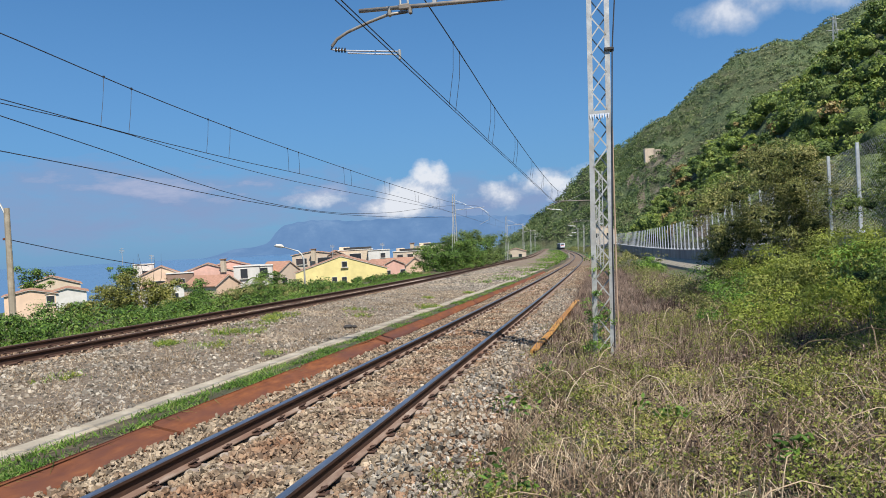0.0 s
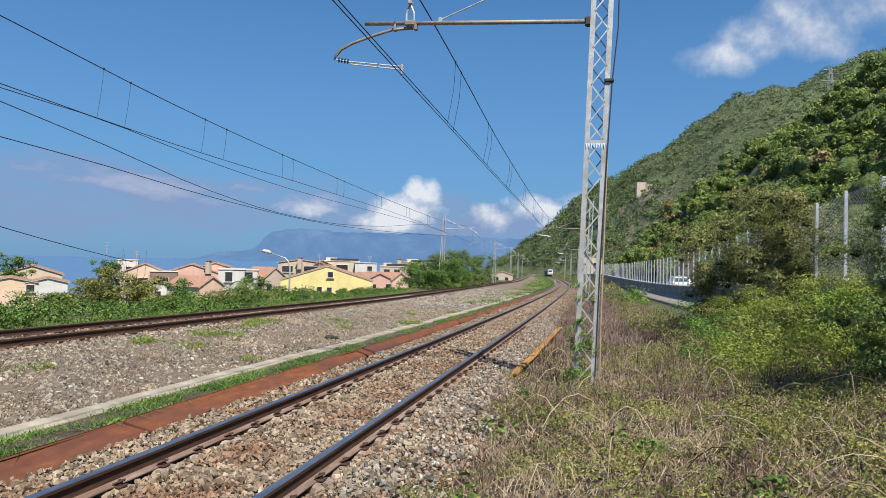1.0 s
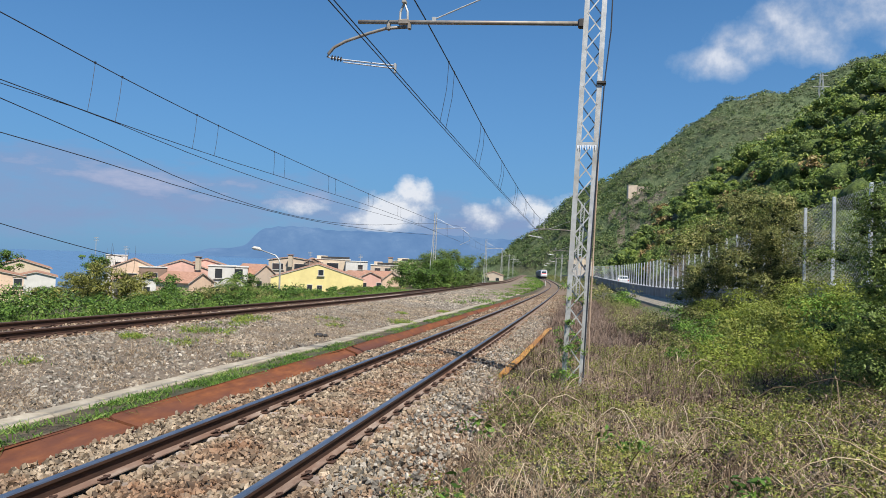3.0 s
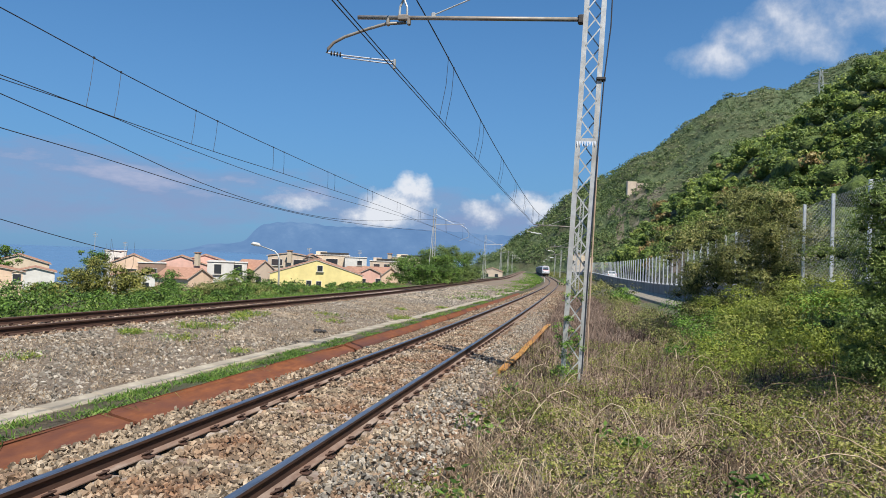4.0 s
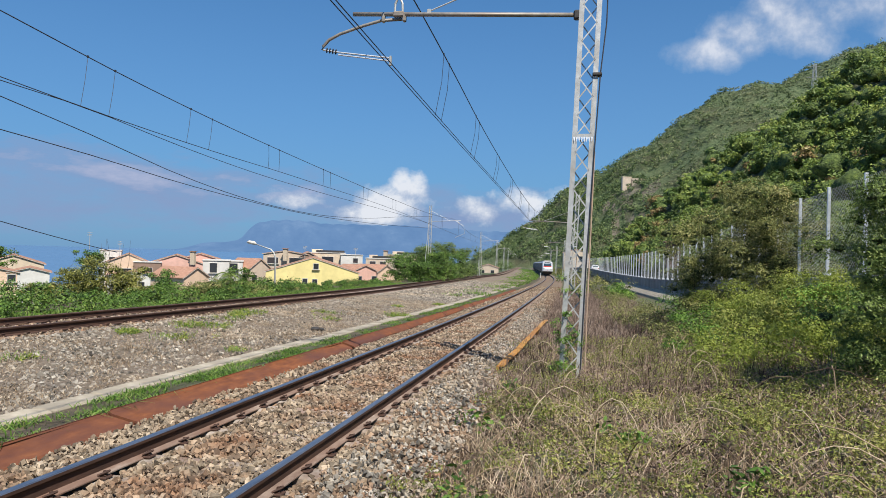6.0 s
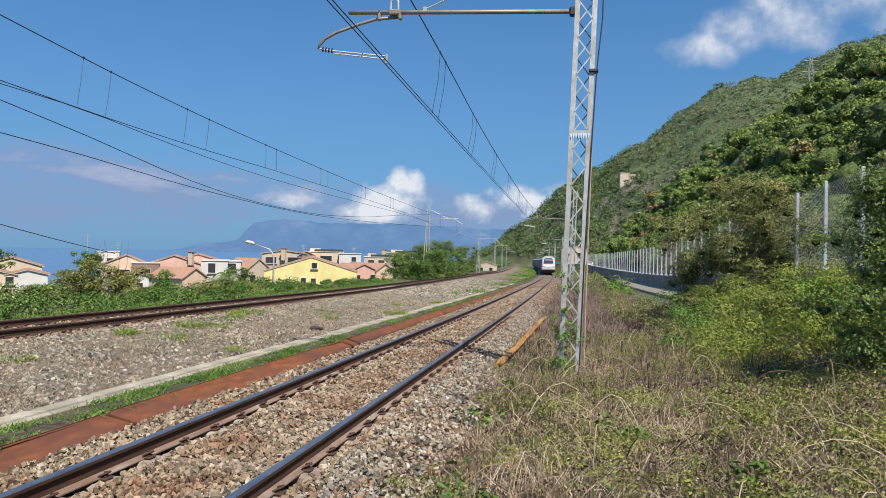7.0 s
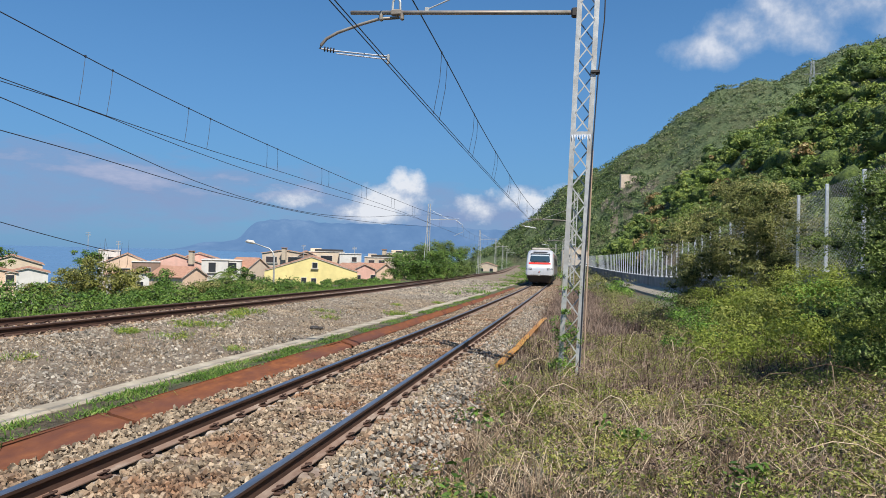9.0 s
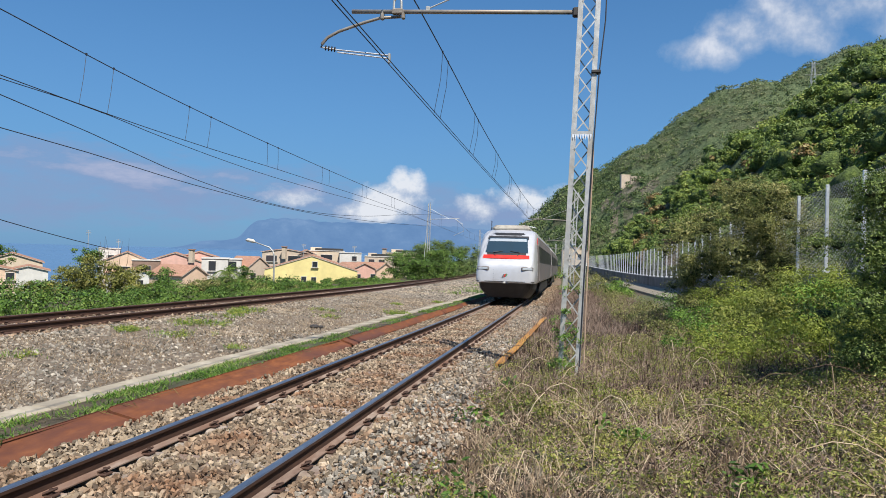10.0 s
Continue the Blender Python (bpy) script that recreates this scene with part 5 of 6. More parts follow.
def bare_twigs():
    """Leafless shoots that stand out of the yellowish shrub."""
    rng = random.Random(5)
    ob = thing("dead_shrub", "bare grey twigs standing out of a shrub", "shrub", Matrix.Translation((-17.7, 25.0, float(land(-17.7, 25.0)))))
    for i in range(9):
        a, h = rng.uniform(-0.5, 0.5), rng.uniform(1.7, 2.5)
        part("twig", Solid().tube([(a * 0.4, rng.uniform(-0.3, 0.3), 0.2), (a, rng.uniform(-0.3, 0.3), h * 0.6), (a * 1.3 + rng.uniform(-0.2, 0.2), rng.uniform(-0.3, 0.3), h)], [0.012, 0.008, 0.003], 5), M_BARK, ob)


bare_twigs()
for i, (x, y, h) in enumerate(((-15.9, 86, 2.6), (-16.8, 92, 2.3), (-15.2, 80, 1.9), (-17.6, 84, 2.2), (-18.8, 88, 1.9), (-19.6, 82, 1.7), (-14.9, 97, 2.4), (-16.4, 76, 1.2))):
    shrub("tree", "green leafy tree beside the far track mast", x, y, float(land(x, y)) - 0.3, 52, (2.6, 2.6, 1.85 * h), 0.66, 180, 0.082, (L_HILLDARK, L_HEDGE, L_HEDGE)[i % 3], 280 + i, group="trees by the far mast")


def verge_details():
    """Arching bramble canes, ivy on the mast, grass along the far track, broad-leaved plants."""
    rng = np.random.default_rng(123)
    canes = Solid()
    for i in range(150):
        y = 2.8 + 13 * rng.random() ** 1.3
        x = float(NEAR_X(y)) + 2.0 + rng.random() * (float(FENCE_X(y)) - float(NEAR_X(y)) - 2.8)
        z = float(land(x, y))
        th, ln, hh = rng.random() * 6.283, rng.uniform(0.4, 1.2), rng.uniform(0.15, 0.42)
        pts = [(x + math.cos(th) * ln * u, y + math.sin(th) * ln * u, z + hh * (4 * u * (1.12 - u)) + 0.02) for u in (0, 0.2, 0.4, 0.6, 0.8, 1.0)]
        canes.tube(pts, [0.006, 0.0055, 0.005, 0.0045, 0.004, 0.002], 4)
    ob = new("bramble_canes", canes.mesh("bramble_canes", L_DRY))
    tagged(ob, "arching dry bramble canes over the weeds", "weeds", kind="stuff")
    m = first.matrix_basis.translation
    n = 34
    c = np.stack([m.x - 0.22 + rng.normal(size=n) * 0.12, m.y - 0.05 + rng.normal(size=n) * 0.12, m.z + 0.2 + rng.random(n) ** 1.5 * 1.7], -1)
    tagged(leaves("ivy", c, rng.uniform(0.06, 0.15, n), 70, 0.022, L_BRIGHT, 71, core=0.3), "green ivy climbing the foot of the mast", "ivy", kind="stuff")
    y = 6 + 60 * rng.random(15000) ** 1.2
    x = FAR_X(y) - rng.uniform(1.7, 4.2, len(y))
    b = np.stack([x, y, land(x, y) + 0.02], -1)
    tagged(blades("grass", b, 0.16, 0.012, L_GRASS, 72, lean=1.2), "green grass edge along the far track", "grass", kind="stuff")
    spots = [(0.75, 3.9), (0.95, 4.3), (1.7, 3.5), (2.3, 4.4), (-0.4, 4.1), (0.2, 3.4), (2.9, 5.2), (1.4, 5.6), (-0.7, 5.4), (-1.0, 8.0), (-0.9, 10.4), (0.6, 7.4)]
    c, r = [], []
    for x, y in spots:
        for k in range(5):
            a, d = x + rng.normal() * 0.12, y + rng.normal() * 0.15
            c.append((a, d, float(land(a, d)) + rng.uniform(0.12, 0.34)))
            r.append(rng.uniform(0.08, 0.16))
    tagged(leaves("broad_leaf_weeds", np.array(c), np.array(r), 16, 0.042, L_HEDGE, 73, core=0.2), "fresh green broad-leaved weeds on the verge", "weeds", kind="stuff")


verge_details()

# ---- far mountain across the water ----


def far_mountain():
    m = bpy.data.materials.new("hazy_mountain")
    m.use_nodes = True
    t = m.node_tree
    t.nodes.clear()
    co = t.nodes.new("ShaderNodeTexCoord").outputs["Object"]
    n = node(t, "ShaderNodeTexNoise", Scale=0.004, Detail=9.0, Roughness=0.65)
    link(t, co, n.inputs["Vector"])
    # blue haze put into the colour; the slope glows by itself
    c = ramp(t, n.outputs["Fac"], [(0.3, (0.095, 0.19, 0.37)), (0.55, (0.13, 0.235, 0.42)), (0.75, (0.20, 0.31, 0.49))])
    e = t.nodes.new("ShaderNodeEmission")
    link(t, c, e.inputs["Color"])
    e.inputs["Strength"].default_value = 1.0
    o = t.nodes.new("ShaderNodeOutputMaterial")
    link(t, e.outputs[0], o.inputs["Surface"])
    prof = spline([(-31.5, -20), (-30.2, 2), (-29, 30), (-27, 46), (-26.3, 66), (-25.5, 140), (-24.2, 180), (-22, 184), (-19, 172), (-15, 176), (-10, 165), (-5, 150), (0, 150), (6, 120)])
    rows = []
    azs = np.arange(-31.5, 6.1, 0.25)
    for k, rr in ((0.0, 4300), (0.35, 4380), (0.7, 4450), (0.9, 4500), (1.0, 4560), (0.6, 4700)):
        rows.append([(rr * math.sin(radians(a)), rr * math.cos(radians(a)), max(SEA_Z, SEA_Z + (float(prof(a)) - SEA_Z) * k * (1 + 0.03 * float(wave(a * 3, k * 4, 5, 2))))) for a in azs])
    n = len(azs)
    v = [p for r in rows for p in r]
    f = [(i * n + j, i * n + j + 1, (i + 1) * n + j + 1, (i + 1) * n + j) for i in range(len(rows) - 1) for j in range(n - 1)]
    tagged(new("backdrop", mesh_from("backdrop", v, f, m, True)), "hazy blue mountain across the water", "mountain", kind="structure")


far_mountain()

# ---- the town ----
M_TILE = surf("terracotta_tiles", [(0.3, (0.30, 0.155, 0.10)), (0.55, (0.43, 0.235, 0.16)), (0.75, (0.54, 0.33, 0.24))], 3, 0.85, bump=0.5, bscale=8, stain=(0.36, 0.20, 0.13), sscale=0.4, depth=0.03)
M_PANE = plain_glass("window_glass", (0.03, 0.035, 0.045))
M_TRIM = surf("white_trim", [(0.3, (0.48, 0.46, 0.42)), (0.6, (0.58, 0.56, 0.52)), (0.8, (0.66, 0.64, 0.60))], 3, 0.8)


def stucco(name, c):
    return surf(name, [(0.3, tuple(v * 0.86 for v in c)), (0.55, c), (0.75, tuple(min(v * 1.07, 0.9) for v in c))], 1.5, 0.9, bump=0.2, bscale=12, stain=tuple(v * 0.8 for v in c), sscale=0.25, depth=0.01)


STUCCO = {"yellow": stucco("yellow_stucco", (0.80, 0.68, 0.30)), "cream": stucco("cream_stucco", (0.66, 0.54, 0.40)), "white": stucco("white_stucco", (0.66, 0.64, 0.60)), "pink": stucco("pink_stucco", (0.72, 0.44, 0.36)), "tan": stucco("tan_stucco", (0.58, 0.47, 0.37)), "peach": stucco("peach_stucco", (0.76, 0.55, 0.40)), "green": stucco("emblem_green", (0.03, 0.22, 0.08)), "brick": stucco("bare_block", (0.30, 0.20, 0.15))}


def house(label, x, y, zb, w, d, h, rise, turn, paint, windows=(), flat=False, roof_mat=None, over=0.14):
    """A house with its gable end towards -y: walls, pitched or flat roof, windows (u, z, w, h) on the front."""
    ob = thing("house", label, "house", Matrix.Translation((x, y, zb)) @ Matrix.Rotation(radians(turn), 4, "Z"), "houses of the town")
    s = Solid()
    if flat:
        s.box(0, d / 2, h / 2 - 2, w, d, h + 4)
        part("wall", s, STUCCO[paint], ob)
        part("roof", Solid().box(0, d / 2, h + 0.06, w + 0.2, d + 0.2, 0.12, bevel=0.03), M_TRIM if roof_mat is None else roof_mat, ob)
        if w > 4:
            part("stair_head", Solid().box(-w * 0.25, d * 0.5, h + 0.35, w * 0.3, d * 0.3, 0.5, bevel=0.03), STUCCO[paint], ob)
            part("railing", Solid().box(w * 0.1, 0.05, h + 0.3, w * 0.75, 0.03, 0.36), M_DARKSTEEL, ob)
    else:
        ring = [(-w / 2, -4), (w / 2, -4), (w / 2, h), (0, h + rise), (-w / 2, h)]
        s.sweep([[(a, 0, b) for a, b in ring], [(a, d, b) for a, b in ring]])
        part("wall", s, STUCCO[paint], ob)
        for sg in (-1, 1):
            o, th = over + 0.1, 0.09
            sl = rise / (w / 2)
            e = w / 2 + o
            ring = [(0, h + rise + 0.02), (sg * e, h - o * sl + 0.02), (sg * e, h - o * sl + th), (0, h + rise + th + 0.02)]
            part("roof", Solid().sweep([[(a, -over, b) for a, b in ring], [(a, d + over, b) for a, b in ring]]), M_TILE, ob)
            edge = [(0, h + rise - 0.03), (sg * e, h - o * sl - 0.03), (sg * e, h - o * sl + 0.015), (0, h + rise + 0.015)]
            part("fascia", Solid().sweep([[(a, -over - 0.02, b) for a, b in edge], [(a, -over + 0.06, b) for a, b in edge]]), M_TRIM, ob)
    for u, z, ww, hh in windows:
        win = part("window", Solid().box(u, -0.03, z, ww + 0.10, 0.08, hh + 0.10), M_TRIM, ob)
        part("pane", Solid().box(u, -0.06, z, ww, 0.06, hh), M_PANE, win)
        part("sill", Solid().box(u, -0.1, z - hh / 2 - 0.1, ww + 0.3, 0.2, 0.06), M_TRIM, win)
    return ob


def place(az, dist):
    return dist * math.sin(radians(az)), dist * math.cos(radians(az))


def town():
    def at(az, dist, top_el):
        x, y = place(az, dist)
        return x, y, 1.61 + dist * math.tan(radians(top_el))

    # az, distance, elevation of the ridge, then the house
    x, y, z = at(-20.75, 78, -0.60)
    house("yellow stucco house with a low tiled gable roof", x, y, z - 5.0, 9.9, 13, 3.45, 1.55, 20, "yellow", ((0.35, 4.1, 0.52, 0.55), (-0.8, 2.45, 0.50, 0.58), (0.25, 2.4, 0.50, 0.58)), over=0.06)
    rows = [
        ("cream house with a low tiled gable roof", -41.6, 95, -0.88, 6.2, 8, 3.6, 1.0, 41, "cream", ((2.2, 2.6, 0.9, 1.0),), False),
        ("low white outbuilding with a tiled roof", -40.6, 84, -1.75, 3.6, 5, 2.2, 0.45, 40, "white", (), False),
        ("small peach outbuilding with a tiled roof", -42.9, 84, -1.72, 4.6, 5, 2.2, 0.5, 42, "peach", ((1.8, 1.6, 0.7, 0.7),), False),
        ("narrow white house with a flat roof", -35.5, 112, -0.42, 2.8, 7, 5.4, 0, 34, "white", ((0.2, 4.0, 0.8, 1.0), (0.2, 1.8, 0.8, 1.0)), True),
        ("peach house with a sloping roof and a dark terrace", -34.3, 105, -0.62, 5.6, 9, 3.6, 1.2, 34, "peach", ((-0.6, 2.2, 2.0, 1.2), (1.7, 2.0, 0.7, 1.1)), False),
        ("small brown block house beside the peach house", -33.0, 102, -1.25, 3.4, 5, 3.2, 0, 32, "brick", ((0.0, 2.0, 1.2, 1.0),), True),
        ("low white building with a blue awning", -34.0, 92, -1.95, 5.5, 5, 2.4, 0.4, 30, "white", ((-1.2, 1.2, 0.7, 0.8), (1.0, 1.2, 0.7, 0.8)), False),
        ("pink house with a wide tiled gable roof", -31.0, 105, -0.62, 9.0, 10, 4.2, 1.5, 30, "pink", ((-2.6, 2.6, 1.0, 1.2), (-0.4, 3.4, 1.1, 1.0), (2.0, 2.6, 1.0, 1.2)), False),
        ("brown house with dark terraces under a tiled roof", -29.3, 108, -0.48, 5.5, 9, 4.6, 0.8, 28, "pink", ((-0.6, 3.4, 3.0, 0.9), (0.4, 1.6, 2.6, 0.9)), False),
        ("house with a low terracotta roof among the trees", -29.5, 82, -1.58, 3.6, 5.0, 2.4, 1.0, 74, "peach", (), False),
        ("white two-storey house with a flat roof and terrace", -28.1, 88, -1.02, 3.0, 7, 5.0, 0, 26, "white", ((-0.3, 4.2, 0.8, 1.1), (0.0, 2.0, 1.2, 1.1)), True),
        ("lower white wing with a dark shuttered window", -26.9, 89, -1.05, 2.4, 7, 4.9, 0, 26, "white", ((0.1, 4.3, 1.0, 0.8),), True),
        ("terracotta-roofed tan house behind the yellow house", -24.8, 92, -0.80, 3.2, 4.2, 3.0, 1.1, 66, "tan", ((-1.0, 1.6, 0.8, 1.0),), False),
        ("tan house with a red metal roof behind the yellow house", -22.9, 112, -0.10, 6.6, 9, 4.9, 0.5, 22, "tan", ((-1.9, 3.9, 1.6, 0.9), (1.7, 3.9, 2.2, 0.9)), False),
        ("narrow brown house with a lean-to roof", -21.1, 112, -0.15, 2.4, 8, 5.2, 0.6, 24, "brick", ((0.0, 4.2, 0.9, 0.9),), False),
        ("pale house with a flat roof terrace and dark windows", -19.7, 115, -0.20, 6.0, 9, 5.8, 0, 20, "cream", ((-1.9, 4.9, 1.0, 0.9), (0.2, 4.8, 1.8, 0.9)), True),
        ("cream house end with a dark parapet on its roof", -17.7, 112, -0.32, 3.4, 8, 5.4, 0, 18, "white", ((0.6, 4.6, 0.7, 0.7),), True),
        ("grey block house with a flat roof", -15.4, 112, -0.55, 4.6, 8, 4.8, 0, 15, "tan", ((-1.2, 3.9, 0.9, 1.0), (0.4, 3.9, 0.9, 1.0)), True),
        ("pink house with a tiled lean-to roof", -16.6, 92, -1.10, 3.8, 4.4, 2.8, 0.7, 56, "pink", ((-1.0, 1.6, 0.8, 1.0), (1.5, 1.6, 0.8, 1.0)), False),
        ("terracotta-roofed house below the flat-roofed houses", -14.9, 100, -1.05, 3.8, 5.0, 2.8, 0.9, 66, "peach", (), False),
        ("cream flat-roofed apartment house", -13.2, 125, -0.18, 7.0, 9, 6.4, 0, 13, "cream", ((-2.2, 5.2, 0.9, 1.1), (0, 5.2, 0.9, 1.1), (2.2, 5.2, 0.9, 1.1)), True),
        ("low tan building with a tiled roof beyond the trees", -6.7, 190, -0.75, 5.6, 6, 2.4, 0.9, 6, "tan", ((-1.4, 1.2, 0.9, 1.1), (1.2, 1.2, 0.9, 1.1)), False),
        ("pale house with a tiled roof beside the line", 0.3, 235, 0.65, 8, 8, 5.0, 1.2, 4, "cream", ((-2, 3.2, 1.2, 1.4), (1.5, 3.2, 1.2, 1.4)), False),
    ]
    for label, az, dist, el, w, d, h, rise, turn, paint, wins, flat in rows:
        x, y, z = at(az, dist, el)
        house(label, x, y, z - h - rise, w, d, h, rise, turn, paint, wins, flat)


town()


def spur_wall():
    """Pale retaining walls cut into the mountain spur."""
    ob = thing("retaining_wall", "pale tan retaining wall on the mountain spur", "retaining wall", Matrix.Translation((49.4, 618, 70.6)))
    for dx, dz, w, h, tw in ((-6.0, 0.0, 8.4, 8.5, 0.35), (3.8, -1.2, 11.0, 9.5, -0.10)):
        part("wall_panel", Solid().box(dx, 0, dz - h / 2 - 3, w, 3.0, h + 6, m=Matrix.Rotation(tw, 3, "Z"), bevel=0.3), STUCCO["tan"], ob)
        part("coping", Solid().box(dx, -0.1, dz + 0.2, w + 0.3, 3.2, 0.5, m=Matrix.Rotation(tw, 3, "Z"), bevel=0.1), STUCCO["cream"], ob)


spur_wall()
for i, (az, d, el, h) in enumerate(((-42.6, 90, 0.35, 1.8), (-36.8, 96, 0.35, 1.9), (-26.2, 74, -1.5, 1.4), (-25.3, 70, -1.7, 1.2), (-28.0, 70, -2.0, 1.1), (-24.2, 66, -2.1, 1.0), (-22.6, 62, -2.2, 0.8), (-31.8, 74, -1.7, 1.3), (-18.0, 62, -2.0, 0.7), (-16.2, 66, -1.8, 0.9))):
    x, y = place(az, d)
    z = 1.61 + d * math.tan(radians(el))
    shrub("tree", "dark green garden tree among the houses", x, y, z - 2.1 * h - 0.5, 22, (1.8, 1.8, h), 0.7, 150, 0.11, L_HEDGE, 400 + i, stems=2, group="garden trees")


def street_lamp():
    x, y = place(-23.35, 42)
    ob = thing("street_lamp", "pale curved street lamp behind the far track", "street lamp", Matrix.Translation((x, y, -3.0)))
    part("pole", Solid().tube([(-0.25, 0, 0), (-0.25, 0, 4.1), (-0.35, 0, 4.4), (-0.55, 0, 4.6), (-1.5, 0, 4.9)], [0.07, 0.05, 0.045, 0.04, 0.03], 8), M_GALV, ob, smooth_shade=True)
    part("head", Solid().tube([(-1.45, 0, 4.89), (-1.58, 0, 4.95), (-1.92, 0, 5.0), (-2.05, 0, 4.98)], [0.04, 0.11, 0.10, 0.03], 8), M_TRIM, ob)


street_lamp()


def old_lamp():
    ob = thing("street_lamp", "weathered concrete street lamp pole with a cable", "street lamp", Matrix.Translation((-24.4, 25.3, -2.2)))
    part("pole", Solid().tube([(0, 0, 0), (0, 0, 6.3)], [0.15, 0.11], 10), M_CONCRETE, ob)
    part("arm", Solid().tube([(-0.12, 0, 4.9), (-0.12, 0, 6.1), (-0.35, 0, 6.55), (-1.4, 0, 6.8)], 0.04, 6), M_GALV, ob)
    part("bracket", Solid().box(-0.1, 0, 5.0, 0.3, 0.14, 0.1, bevel=0.02), M_RUST, ob)
    pts = [Vector((-24.3, 25.3, 2.75)).lerp(Vector((-26, 37, 1.2)), u / 12) - Vector((0, 0, 0.06 * 4 * (u / 12) * (1 - u / 12))) for u in range(13)]
    solo("power_cable", Solid().tube(pts, 0.02, 5), M_WIRE, "dark power cable sagging from the lamp pole", "cable")


old_lamp()

def pylon():
    """Lattice power pylon on the wooded crest."""
    x, y = place(17.05, 205)
    z = float(land(x, y))
    top = 1.61 + 205 * math.tan(radians(14.1))
    h = max(top - z, 7.0)
    ob = thing("power_pylon", "grey lattice power pylon on the wooded hill crest", "pylon", Matrix.Translation((x, y, z)))
    for sx in (-1, 1):
        for sy in (-1, 1):
            part("leg", Solid().tube([(sx * 1.3, sy * 1.3, -0.5), (sx * 0.25, sy * 0.25, h)], 0.07, 4), M_GALV, ob)
    for k in range(7):
        a, b = h * k / 7, h * (k + 1) / 7
        wa, wb = 1.3 - 1.05 * k / 7, 1.3 - 1.05 * (k + 1) / 7
        s = 1 if k % 2 else -1
        part("brace", Solid().tube([(-s * wa, -wa, a), (s * wb, -wb, b)], 0.04, 4), M_GALV, ob)
        part("brace", Solid().tube([(s * wa, -wa, a), (-s * wb, -wb, b)], 0.04, 4), M_GALV, ob)
    for zz, w in ((h * 0.97, 1.6), (h * 0.84, 2.0)):
        part("crossarm", Solid().tube([(-w, 0, zz), (w, 0, zz)], 0.07, 4), M_GALV, ob)


pylon()


def roof_bits():
    """Chimneys, aerials and a dish on the town's roofs."""
    for az, d, el, kind in ((-21.4, 111, 0.35, "aerial"), (-17.4, 112, 0.3, "aerial"), (-34.9, 108, 0.3, "aerial"), (-29.8, 104, -0.35, "chimney"), (-22.9, 111, 0.05, "chimney"), (-15.0, 124, 0.1, "chimney"), (-36.9, 100, 0.9, "aerial")):
        x, y = place(az, d)
        z = 1.61 + d * math.tan(radians(el))
        if kind == "aerial":
            ob = thing("roof_aerial", "thin metal television aerial on a roof", "aerial", Matrix.Translation((x, y, z)))
            part("pole", Solid().tube([(0, 0, -2.2), (0, 0, 0)], 0.035, 5), M_GALV, ob)
            for k in range(3):
                part("rod", Solid().tube([(-0.35, 0, -0.1 - 0.2 * k), (0.35, 0, -0.1 - 0.2 * k)], 0.025, 4), M_GALV, ob)
        else:
            ob = thing("chimney", "small plastered chimney with a cap on a roof", "chimney", Matrix.Translation((x, y, z)))
            part("stack", Solid().box(0, 0, -0.9, 0.6, 0.6, 1.8), STUCCO["cream"], ob)
            part("cap", Solid().box(0, 0, 0.05, 0.8, 0.8, 0.1), M_TILE, ob)


roof_bits()

